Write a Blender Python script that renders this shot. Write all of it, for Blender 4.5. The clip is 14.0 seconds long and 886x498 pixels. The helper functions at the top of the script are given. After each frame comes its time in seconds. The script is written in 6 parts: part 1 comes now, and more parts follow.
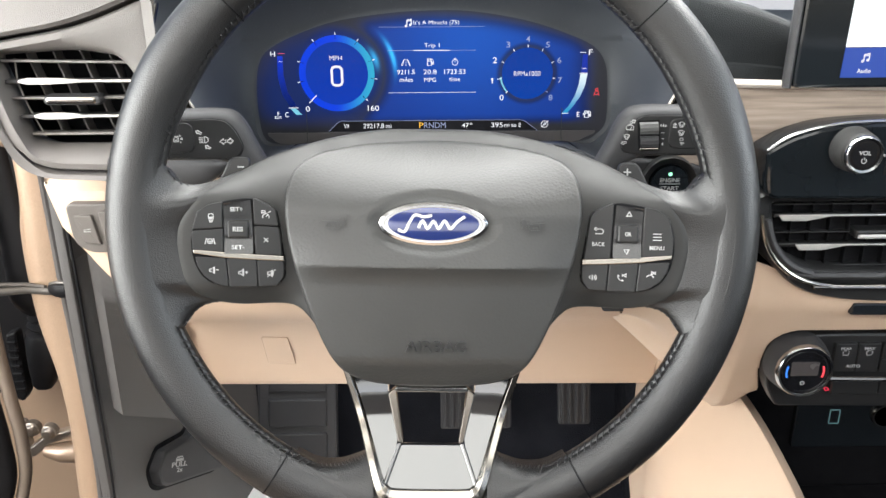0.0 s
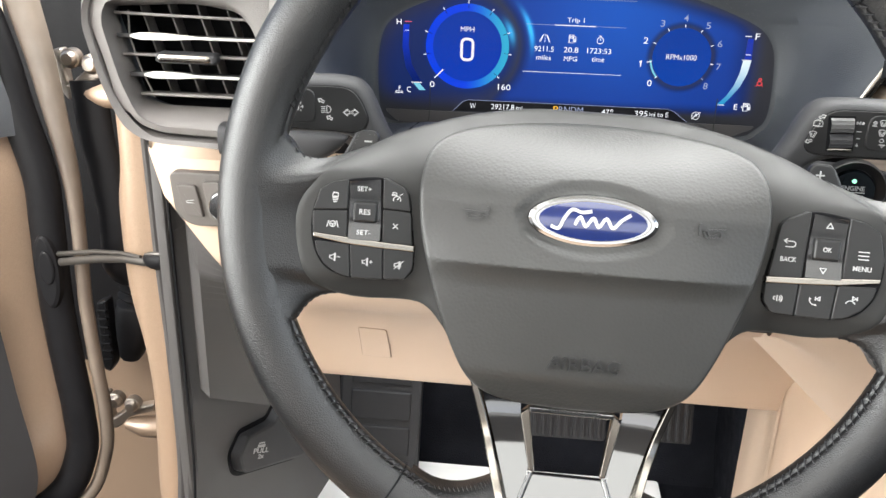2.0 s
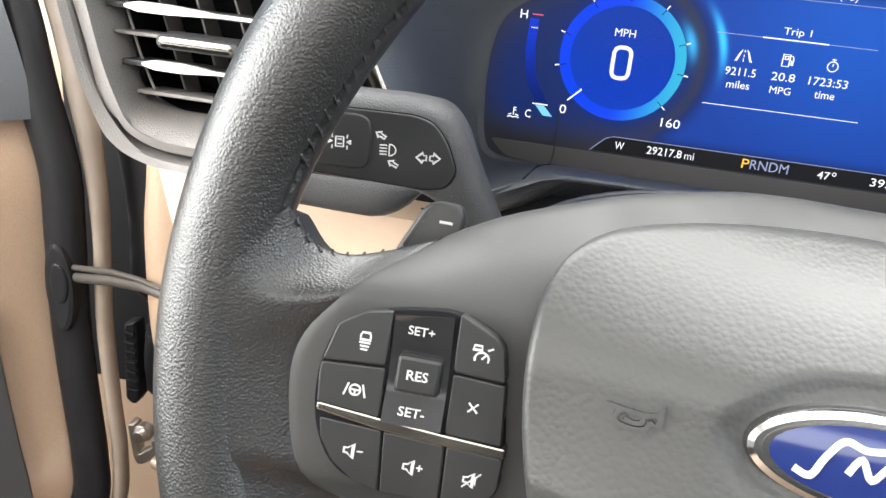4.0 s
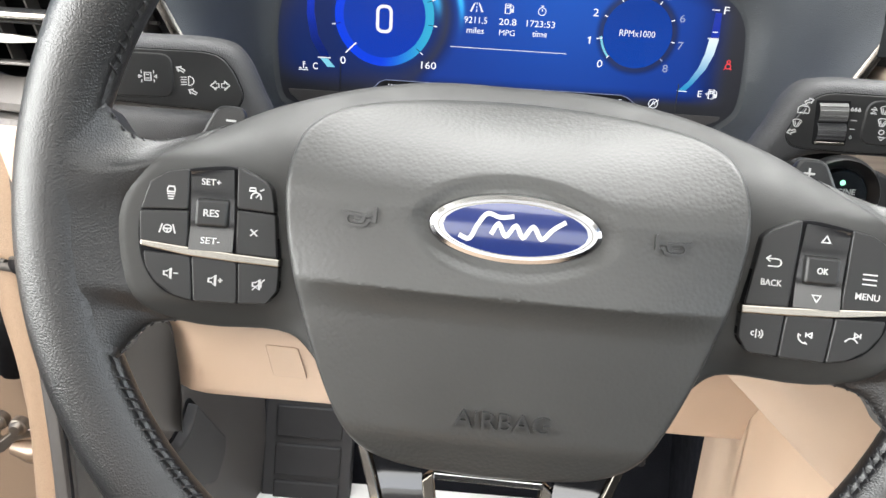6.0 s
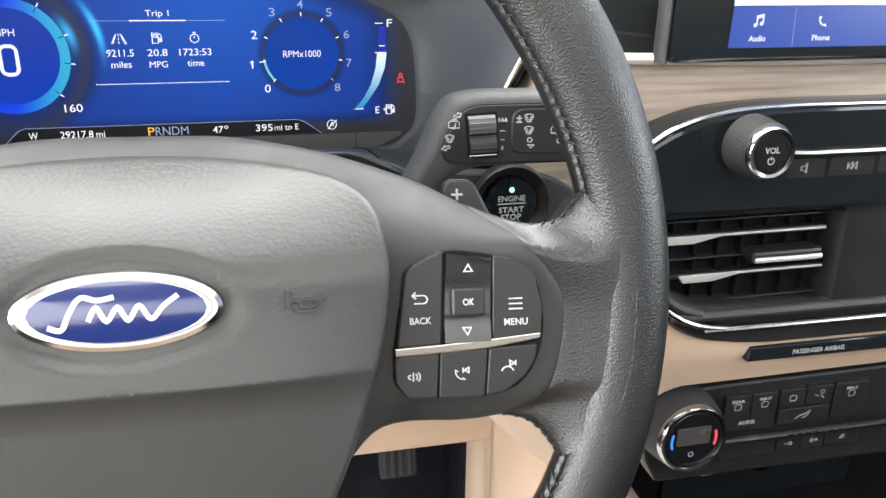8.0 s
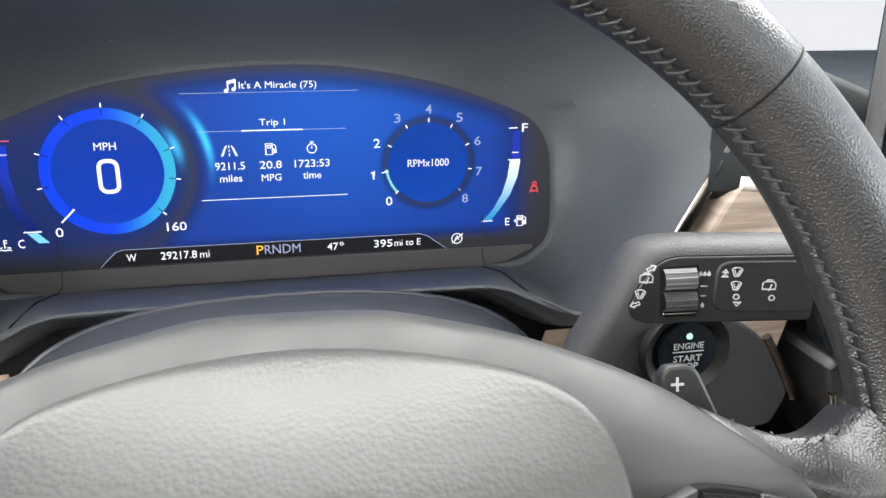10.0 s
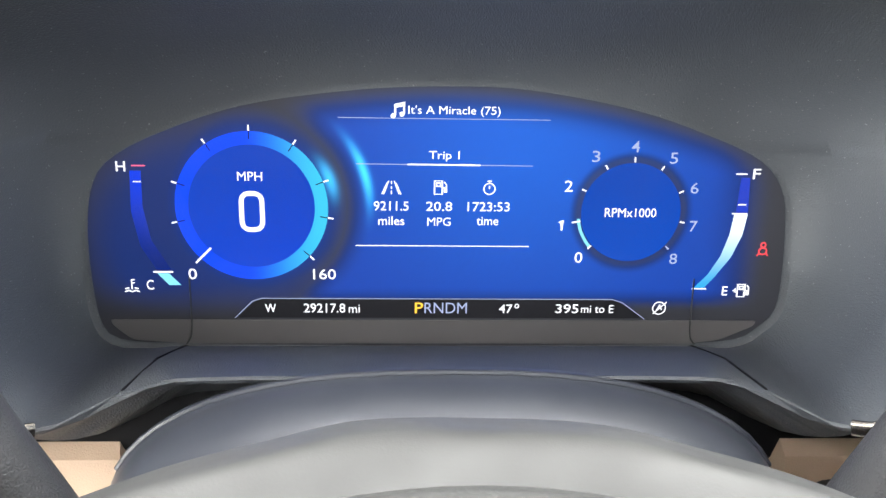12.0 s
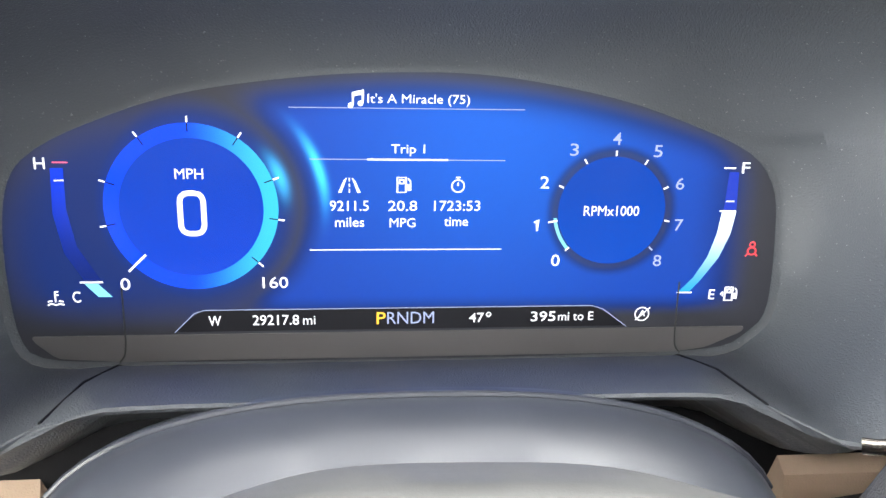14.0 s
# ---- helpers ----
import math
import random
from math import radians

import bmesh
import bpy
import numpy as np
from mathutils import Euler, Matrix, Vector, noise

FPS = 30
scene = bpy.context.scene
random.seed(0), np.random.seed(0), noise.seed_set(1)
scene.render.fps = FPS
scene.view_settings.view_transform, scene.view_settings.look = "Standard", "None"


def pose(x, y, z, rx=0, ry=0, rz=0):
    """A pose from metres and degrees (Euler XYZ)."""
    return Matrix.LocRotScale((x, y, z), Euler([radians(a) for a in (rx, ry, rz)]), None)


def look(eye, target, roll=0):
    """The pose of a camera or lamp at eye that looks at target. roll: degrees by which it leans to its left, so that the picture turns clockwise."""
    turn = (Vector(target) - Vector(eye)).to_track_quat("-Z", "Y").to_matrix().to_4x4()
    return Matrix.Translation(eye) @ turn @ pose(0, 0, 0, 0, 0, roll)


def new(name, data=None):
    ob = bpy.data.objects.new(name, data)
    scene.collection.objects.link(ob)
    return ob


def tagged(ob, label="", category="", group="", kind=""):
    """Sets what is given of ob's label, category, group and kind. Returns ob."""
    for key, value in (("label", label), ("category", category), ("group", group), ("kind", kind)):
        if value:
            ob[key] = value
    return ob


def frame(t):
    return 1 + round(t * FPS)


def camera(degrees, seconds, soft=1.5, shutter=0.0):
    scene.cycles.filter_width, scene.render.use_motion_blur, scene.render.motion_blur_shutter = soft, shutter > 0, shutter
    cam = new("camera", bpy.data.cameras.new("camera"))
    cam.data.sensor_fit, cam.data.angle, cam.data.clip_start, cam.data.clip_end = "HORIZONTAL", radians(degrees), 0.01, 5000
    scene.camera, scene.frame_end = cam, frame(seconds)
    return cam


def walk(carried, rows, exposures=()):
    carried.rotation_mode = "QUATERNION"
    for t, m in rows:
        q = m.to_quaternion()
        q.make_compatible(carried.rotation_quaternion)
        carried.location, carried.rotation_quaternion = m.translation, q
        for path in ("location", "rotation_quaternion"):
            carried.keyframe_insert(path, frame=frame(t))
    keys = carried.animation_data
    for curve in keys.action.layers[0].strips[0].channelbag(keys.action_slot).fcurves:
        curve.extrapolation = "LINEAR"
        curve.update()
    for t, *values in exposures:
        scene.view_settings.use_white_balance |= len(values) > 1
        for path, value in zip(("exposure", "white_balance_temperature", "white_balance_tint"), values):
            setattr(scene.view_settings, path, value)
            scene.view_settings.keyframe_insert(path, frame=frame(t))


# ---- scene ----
from mathutils.geometry import tessellate_polygon

cam = camera(56.1, 14.0)
PATH = [
    (0, (0.003, -0.024, 1.2), (0.017, 1.843, 0.485), -0.4),
    (0.5, (-0.003, -0.046, 1.211), (0.01, 1.826, 0.506), -0.5),
    (1, (-0.004, -0.054, 1.214), (-0.003, 1.817, 0.508), -0.0),
    (1.5, (-0.01, -0.038, 1.204), (-0.063, 1.828, 0.487), 0.8),
    (2, (-0.039, 0.042, 1.177), (-0.203, 1.894, 0.439), 1.7),
    (2.5, (-0.067, 0.135, 1.163), (-0.309, 1.974, 0.415), 3.0),
    (2.7, (-0.072, 0.169, 1.155), (-0.347, 2.002, 0.405), 3.5),
    (4.8, (-0.066, 0.263, 1.152), (-0.479, 2.057, 0.371), 5.3),
    (5, (-0.063, 0.256, 1.15), (-0.441, 2.06, 0.374), 5.1),
    (5.5, (-0.046, 0.206, 1.145), (-0.275, 2.042, 0.386), 4.5),
    (6, (-0.015, 0.148, 1.144), (-0.083, 2.007, 0.409), 3.4),
    (6.5, (0.023, 0.127, 1.143), (0.125, 1.991, 0.426), 2.4),
    (7, (0.042, 0.13, 1.143), (0.287, 1.985, 0.437), 1.6),
    (7.2, (0.043, 0.132, 1.143), (0.339, 1.981, 0.441), 1.4),
    (9.3, (0.037, 0.272, 1.169), (0.594, 2.057, 0.458), 0.5),
    (9.5, (0.032, 0.27, 1.17), (0.563, 2.07, 0.477), 0.6),
    (10, (-0.004, 0.273, 1.185), (0.399, 2.124, 0.541), 0.6),
    (10.5, (-0.024, 0.286, 1.188), (0.264, 2.169, 0.581), 1.1),
    (11, (-0.022, 0.297, 1.186), (0.164, 2.202, 0.605), 1.4),
    (11.5, (-0.017, 0.326, 1.171), (0.077, 2.249, 0.631), 1.1),
    (12, (-0.017, 0.36, 1.167), (0.075, 2.28, 0.615), 1.1),
    (12.5, (-0.016, 0.384, 1.165), (0.075, 2.305, 0.614), 1.1),
    (13, (-0.018, 0.399, 1.164), (0.084, 2.317, 0.607), 1.2),
    (13.5, (-0.02, 0.408, 1.16), (0.123, 2.322, 0.594), 1.4),
    (14, (-0.02, 0.395, 1.16), (0.185, 2.305, 0.602), 1.4),
]
walk(cam, [(t, look(eye, target, roll)) for t, eye, target, roll in PATH], exposures=[(0, 0.6), (2.5, 0.65), (5.0, 1.0), (6.0, 0.7), (7.2, 0.65), (9.5, 0.85), (10.5, 0.95), (11.5, 1.1), (12.5, 1.35), (14, 1.5)])

# ---- light ----
world = bpy.data.worlds.new("sky")
world.use_nodes = True
scene.world = world
wn = world.node_tree
sky = wn.nodes.new("ShaderNodeTexSky")
sky.sky_type = "NISHITA"
sky.sun_disc = False
sky.sun_elevation, sky.sun_rotation = radians(48), radians(200)
sky.air_density, sky.dust_density = 1.0, 4.0
wn.links.new(sky.outputs[0], wn.nodes["Background"].inputs[0])
wn.nodes["Background"].inputs[1].default_value = 0.18

sun = new("sun", bpy.data.lights.new("sun", "SUN"))
sun.data.energy, sun.data.angle, sun.data.color = 1.0, radians(25), (1.0, 0.96, 0.9)
sun.matrix_world = look((-2.0, -2.5, 4.0), (0, 0.4, 1.0))


def window_light(name, eye, target, w, h, power, color=(0.98, 0.985, 0.95)):
    lamp = new(name, bpy.data.lights.new(name, "AREA"))
    lamp.data.shape, lamp.data.size, lamp.data.size_y = "RECTANGLE", w, h
    lamp.data.energy, lamp.data.color = power, color
    lamp.matrix_world = look(eye, target)
    return lamp


window_light("windscreen_light", (0.15, 0.76, 1.55), (0.1, 0.45, 0.9), 1.3, 0.66, 30, (0.985, 0.985, 0.945))
window_light("door_opening_light", (-1.0, 0.14, 1.24), (0.0, 0.5, 0.95), 0.85, 0.85, 25, (0.975, 0.985, 0.945))
window_light("passenger_window_light", (1.25, 0.1, 1.35), (0.2, 0.5, 1.0), 0.9, 0.45, 8, (0.93, 0.985, 1.0))
window_light("rear_window_light", (0.2, -1.5, 1.45), (0.1, 0.5, 1.0), 1.2, 0.5, 2)
window_light("rear_door_window_light", (-0.62, -0.85, 1.3), (0.1, 0.1, 1.0), 0.8, 0.42, 2)
window_light("roof_window_light", (0.1, -0.10, 1.585), (0.1, -0.08, 0.8), 0.85, 1.0, 9.5)

# ---- materials ----


def shader(name, color, rough=0.5, metal=0.0, coat=0.0, spec=0.5):
    m = bpy.data.materials.new(name)
    m.use_nodes = True
    b = m.node_tree.nodes["Principled BSDF"]
    b.inputs["Base Color"].default_value = (*color, 1)
    b.inputs["Roughness"].default_value = rough
    b.inputs["Metallic"].default_value = metal
    b.inputs["Coat Weight"].default_value = coat
    b.inputs["Coat Roughness"].default_value = 0.03
    b.inputs["Specular IOR Level"].default_value = spec
    return m, m.node_tree, b


def coords(nt):
    return nt.nodes.new("ShaderNodeTexCoord").outputs["Object"]


def noise_at(nt, vec, scale, detail=3.0):
    n = nt.nodes.new("ShaderNodeTexNoise")
    n.inputs["Scale"].default_value = scale
    n.inputs["Detail"].default_value = detail
    nt.links.new(vec, n.inputs["Vector"])
    return n.outputs["Fac"]


def span(nt, fac, lo, hi, a=0.0, b=1.0):
    r = nt.nodes.new("ShaderNodeMapRange")
    for k, v in zip((1, 2, 3, 4), (lo, hi, a, b)):
        r.inputs[k].default_value = v
    nt.links.new(fac, r.inputs[0])
    return r.outputs[0]


def tint(nt, fac, c1, c2):
    r = nt.nodes.new("ShaderNodeMix")
    r.data_type = "RGBA"
    r.inputs[6].default_value, r.inputs[7].default_value = (*c1, 1), (*c2, 1)
    nt.links.new(fac, r.inputs[0])
    return r.outputs[2]


def relief(nt, b, height, dist, strength=1.0, below=None):
    n = nt.nodes.new("ShaderNodeBump")
    n.inputs["Distance"].default_value, n.inputs["Strength"].default_value = dist, strength
    nt.links.new(height, n.inputs["Height"])
    if below is not None:
        nt.links.new(below, n.inputs["Normal"])
    nt.links.new(n.outputs[0], b.inputs["Normal"])
    return n.outputs[0]


def cells(nt, vec, scale, feature="F1", rand=1.0):
    v = nt.nodes.new("ShaderNodeTexVoronoi")
    v.feature = feature
    v.inputs["Scale"].default_value = scale
    v.inputs["Randomness"].default_value = rand
    nt.links.new(vec, v.inputs["Vector"])
    return v.outputs["Distance"]


def warped(nt, vec, scale, amount):
    n = nt.nodes.new("ShaderNodeTexNoise")
    n.inputs["Scale"].default_value = scale
    nt.links.new(vec, n.inputs["Vector"])
    s = nt.nodes.new("ShaderNodeVectorMath")
    s.operation = "SCALE"
    s.inputs["Scale"].default_value = amount
    nt.links.new(n.outputs["Color"], s.inputs[0])
    a = nt.nodes.new("ShaderNodeVectorMath")
    nt.links.new(vec, a.inputs[0])
    nt.links.new(s.outputs[0], a.inputs[1])
    return a.outputs[0]


def grained(name, color, rough, cell, depth, vary=0.15, coat=0.0, spec=0.5, feature="DISTANCE_TO_EDGE", dust=0.0):
    """Moulded or leathery surface: cell is the grain's size in metres."""
    m, nt, b = shader(name, color, rough, 0.0, coat, spec)
    vec = coords(nt)
    big = noise_at(nt, vec, 14.0, 4.0)
    fine = noise_at(nt, vec, 600.0, 2.0)
    lo, hi = [c * (1 - vary) for c in color], [min(1, c * (1 + vary)) for c in color]
    col = tint(nt, span(nt, big, 0.3, 0.7), lo, hi)
    if dust:
        specks = span(nt, noise_at(nt, vec, 900.0, 1.0), 0.72, 0.78, 0.0, dust)
        mix = nt.nodes.new("ShaderNodeMix")
        mix.data_type = "RGBA"
        nt.links.new(specks, mix.inputs[0])
        nt.links.new(col, mix.inputs[6])
        mix.inputs[7].default_value = (0.45, 0.45, 0.46, 1)
        col = mix.outputs[2]
    nt.links.new(col, b.inputs["Base Color"])
    nt.links.new(span(nt, big, 0.25, 0.75, rough - 0.06, rough + 0.07), b.inputs["Roughness"])
    w = warped(nt, vec, 0.35 / cell, cell * (0.5 if feature == "DISTANCE_TO_EDGE" else 0.2))
    grain = span(nt, cells(nt, w, 1.0 / cell, feature), 0.0, 0.32 if feature == "DISTANCE_TO_EDGE" else 0.75, *((0.0, 1.0) if feature == "DISTANCE_TO_EDGE" else (1.0, 0.0)))
    n1 = relief(nt, b, fine, depth * 0.35, 0.6)
    relief(nt, b, grain, depth, 1.0, n1)
    return m


def plain(name, color, rough, metal=0.0, coat=0.0, bump=0.00006, scale=500.0, vary=0.08, spec=0.5):
    m, nt, b = shader(name, color, rough, metal, coat, spec)
    vec = coords(nt)
    big = noise_at(nt, vec, 11.0, 5.0)
    nt.links.new(tint(nt, span(nt, big, 0.3, 0.7), [c * (1 - vary) for c in color], [min(1, c * (1 + vary)) for c in color]), b.inputs["Base Color"])
    nt.links.new(span(nt, noise_at(nt, vec, 45.0, 4.0), 0.3, 0.7, max(0.02, rough * 0.8), min(1, rough * 1.2)), b.inputs["Roughness"])
    if bump:
        relief(nt, b, noise_at(nt, vec, scale, 2.0), bump)
    return m


def glow(name, color, strength):
    m, nt, b = shader(name, (0.01, 0.01, 0.012), 0.25)
    b.inputs["Emission Color"].default_value = (*color, 1)
    b.inputs["Emission Strength"].default_value = strength
    return m


LEATHER = grained("rim_leather", (0.0065, 0.0065, 0.007), 0.37, 0.00085, 0.00012, 0.15, spec=0.58, feature="F1")
PAD = grained("airbag_cover_plastic", (0.031, 0.031, 0.030), 0.42, 0.0019, 0.00011, 0.06, spec=0.42, feature="F1")
HUB = plain("satin_dark_plastic", (0.029, 0.029, 0.0285), 0.5, bump=0.00003, scale=1500, spec=0.26)
COLUMN = plain("column_plastic", (0.034, 0.037, 0.047), 0.35, bump=0.000004, scale=900, spec=0.42)
BUTTON = plain("button_plastic", (0.012, 0.012, 0.0125), 0.42, bump=0.00002, scale=2500, spec=0.4)
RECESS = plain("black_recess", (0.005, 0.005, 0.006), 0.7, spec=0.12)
PRINT = plain("white_print", (0.38, 0.38, 0.38), 0.5, bump=0)
# darker than the airbag cover, so the relief's shade sits in the colour
EMBOSS = plain("embossed_plastic", (0.027, 0.027, 0.027), 0.3, bump=0, spec=0.42)
CHROME = plain("satin_chrome", (0.25, 0.235, 0.21), 0.22, 1.0, bump=0)
BRIGHT = plain("bright_chrome", (0.42, 0.42, 0.42), 0.16, 1.0, bump=0)
TRIM = plain("champagne_satin_metal", (0.27, 0.25, 0.222), 0.22, 1.0, bump=0)
SMOKE = plain("smoked_chrome", (0.15, 0.135, 0.12), 0.22, 1.0, bump=0)
SILVER = plain("silver_paint", (0.56, 0.55, 0.53), 0.4, 0.4, bump=0)
SEALGREY = plain("grey_seal_rubber", (0.055, 0.052, 0.051), 0.5, bump=0.00008, scale=300, spec=0.3)
SIDEGREY = grained("grey_side_plastic", (0.060, 0.057, 0.056), 0.5, 0.0013, 0.00008, 0.08, spec=0.4)
SWITCH = plain("warm_grey_plastic", (0.095, 0.084, 0.077), 0.5, bump=0.00003, scale=1200)
# patchy sealer on the door flange, browned further in place of shade
EDGE = plain("shaded_sealed_edge", (0.11, 0.088, 0.070), 0.55, vary=0.4)
GLOSS = plain("piano_black", (0.006, 0.006, 0.007), 0.06, 0.0, 1.0, bump=0, spec=1.0)
FIELDBLACK = plain("gloss_black_panel", (0.009, 0.0115, 0.014), 0.06, bump=0, spec=0.4)
BADGE_BLUE = plain("badge_blue_enamel", (0.012, 0.022, 0.105), 0.15, 0.0, 1.0, bump=0)
THREAD = plain("grey_thread", (0.012, 0.012, 0.014), 0.7)
DASH = grained("soft_dash_plastic", (0.135, 0.125, 0.119), 0.55, 0.0015, 0.00010, 0.07)
# dash top and brow: shade under the windscreen put into the colour
TOPPAD = grained("shaded_dash_top_plastic", (0.008, 0.0095, 0.0105), 0.75, 0.0013, 0.00012, 0.1, spec=0.2)
DASH_DARK = grained("dark_dash_plastic", (0.050, 0.055, 0.063), 0.5, 0.0013, 0.00010, 0.1, dust=0.2)
BEIGE = grained("beige_moulded_plastic", (0.50, 0.37, 0.272), 0.5, 0.0012, 0.00006, 0.04)
KICK = grained("charcoal_trim_plastic", (0.03, 0.03, 0.032), 0.55, 0.0013, 0.00010, 0.1, spec=0.35)
RUBBER = plain("door_seal_rubber", (0.0055, 0.0055, 0.0065), 0.55, bump=0.0001, scale=300, spec=0.16)
CARPET = plain("black_carpet", (0.007, 0.0075, 0.010), 0.95, bump=0.0015, scale=420, vary=0.35, spec=0.08)
PEDAL = plain("pedal_rubber", (0.022, 0.022, 0.024), 0.5, bump=0.0001, spec=0.3)
ARM = plain("dark_steel", (0.10, 0.094, 0.088), 0.38, 0.7, bump=0.00008)
STEEL = plain("plated_steel", (0.36, 0.32, 0.28), 0.42, 1.0, bump=0.00008, scale=250)
PAPER = plain("white_paper_mat", (0.80, 0.80, 0.79), 0.7, bump=0.0004, scale=40)
PALE = plain("pale_satin_edge", (0.52, 0.47, 0.42), 0.35, bump=0)
PEWTER = plain("pale_grey_plastic", (0.07, 0.07, 0.07), 0.4, bump=0)
LINER = plain("grey_headliner", (0.5, 0.48, 0.45), 0.9, bump=0.0004)


def make_paint():
    m, nt, b = shader("gold_car_paint", (0.4, 0.3, 0.21), 0.42, 0.35, 0.35)
    vec = coords(nt)
    fl = noise_at(nt, vec, 1600.0, 1.0)
    nt.links.new(tint(nt, span(nt, fl, 0.3, 0.7), (0.28, 0.198, 0.14), (0.39, 0.28, 0.2)), b.inputs["Base Color"])
    nt.links.new(span(nt, noise_at(nt, vec, 9.0, 5.0), 0.35, 0.7, 0.28, 0.5), b.inputs["Roughness"])
    relief(nt, b, noise_at(nt, vec, 120.0, 2.0), 0.0002, 0.5)
    return m


PAINT = make_paint()


def make_wood():
    m, nt, b = shader("grey_brown_wood_trim", (0.2, 0.16, 0.13), 0.42)
    mp = nt.nodes.new("ShaderNodeMapping")
    mp.inputs["Scale"].default_value = (3.0, 1.0, 55.0)
    nt.links.new(coords(nt), mp.inputs["Vector"])
    g = noise_at(nt, mp.outputs[0], 4.0, 8.0)
    nt.links.new(tint(nt, span(nt, g, 0.3, 0.72), (0.17, 0.13, 0.102), (0.42, 0.335, 0.275)), b.inputs["Base Color"])
    relief(nt, b, g, 0.0003, 0.7)
    return m


WOOD = make_wood()

# ---- building helpers (millimetres in, metres out) ----
MM = 0.001


def part(name, bm, material, parent, label="", sharp=40):
    bmesh.ops.recalc_face_normals(bm, faces=bm.faces)
    me = bpy.data.meshes.new(name)
    bm.to_mesh(me)
    bm.free()
    for p in me.polygons:
        p.use_smooth = True
    me.set_sharp_from_angle(angle=radians(sharp))
    for p in me.polygons:
        if len(p.vertices) > 6:
            for li in p.loop_indices:
                me.edges[me.loops[li].edge_index].use_edge_sharp = True
    me.materials.append(material)
    ob = new(name, me)
    ob.parent = parent
    if label:
        ob["label"] = label
    return ob


def thing(name, m, label, category, group="", kind=""):
    ob = new(name)
    ob.empty_display_size = 0.02
    ob.matrix_world = m
    return tagged(ob, label, category, group, kind)


def rounded(pts, r, seg=5):
    """Closed polygon with its corners rounded; r a number or one per corner."""
    out, n = [], len(pts)
    for i, p in enumerate(pts):
        p = Vector(p)
        a, c = Vector(pts[i - 1]), Vector(pts[(i + 1) % n])
        ri = r[i] if isinstance(r, (list, tuple)) else r
        da, dc = (a - p), (c - p)
        ri = min(ri, da.length * 0.49, dc.length * 0.49)
        p0, p1 = p + da.normalized() * ri, p + dc.normalized() * ri
        for k in range(seg + 1):
            t = k / seg
            out.append(tuple(p0 * (1 - t) ** 2 + p * 2 * t * (1 - t) + p1 * t * t))
    return out


def catmull(pts, per=8, closed=True):
    out, n = [], len(pts)
    P = [Vector(p) for p in pts]
    for i in range(n if closed else n - 1):
        if closed:
            a, b, c, d = P[i - 1], P[i], P[(i + 1) % n], P[(i + 2) % n]
        else:
            a, b, c, d = P[max(i - 1, 0)], P[i], P[i + 1], P[min(i + 2, n - 1)]
        for k in range(per):
            t = k / per
            out.append(tuple(0.5 * ((2 * b) + (c - a) * t + (2 * a - 5 * b + 4 * c - d) * t * t + (3 * b - a - 3 * c + d) * t ** 3)))
    if not closed:
        out.append(tuple(P[-1]))
    return out


def inset(pts, d):
    n, out = len(pts), []
    area = sum(pts[i - 1][0] * pts[i][1] - pts[i][0] * pts[i - 1][1] for i in range(n))
    s = 1 if area > 0 else -1
    for i in range(n):
        a, p, c = Vector(pts[i - 1]), Vector(pts[i]), Vector(pts[(i + 1) % n])
        e1, e2 = (p - a), (c - p)
        if e1.length < 1e-9 or e2.length < 1e-9:
            e1 = e2 = (c - a)
        nrm = (Vector((-e1.y, e1.x)).normalized() + Vector((-e2.y, e2.x)).normalized())
        if nrm.length < 1e-6:
            nrm = Vector((-e1.y, e1.x))
        out.append(tuple(p + nrm.normalized() * d * s))
    return out


def loft(rings, cap0=False, cap1=False, closed=True, bm=None):
    bm = bm or bmesh.new()
    rows = [[bm.verts.new(Vector(p) * MM) for p in r] for r in rings]
    n = len(rows[0])
    for a, b in zip(rows, rows[1:]):
        for i in range(n if closed else n - 1):
            j = (i + 1) % n
            bm.faces.new((a[i], a[j], b[j], b[i]))
    if cap0:
        bm.faces.new(rows[0])
    if cap1:
        bm.faces.new(rows[-1])
    return bm


def prism(pts, z0, z1, bevel=0.5, bm=None):
    pts = [tuple(p[:2]) for p in pts]
    r = [[(x, y, z0) for x, y in pts], [(x, y, z1 - bevel) for x, y in pts]]
    if bevel > 0:
        r.append([(x, y, z1 - bevel * 0.3) for x, y in inset(pts, bevel * 0.3)])
        r.append([(x, y, z1) for x, y in inset(pts, bevel)])
    return loft(r, True, True, True, bm)


def rect(x0, y0, x1, y1, r=0.0, seg=4):
    p = [(x0, y0), (x1, y0), (x1, y1), (x0, y1)]
    return rounded(p, r, seg) if r else p


def box(x0, y0, z0, x1, y1, z1, bevel=0.5, bm=None, r=0.0):
    return prism(rect(x0, y0, x1, y1, r or bevel), z0, z1, bevel, bm)


def warp(bm, f):
    for v in bm.verts:
        v.co = Vector(f(*(v.co / MM))) * MM
    return bm


def lathe(profile, seg=48, at=(0, 0, 0), bm=None):
    rings = [[(at[0] + r * math.cos(a), at[1] + r * math.sin(a), at[2] + z) for a in [2 * math.pi * i / seg for i in range(seg)]] for r, z in profile]
    return loft(rings, profile[0][0] > 0, profile[-1][0] > 0, True, bm)


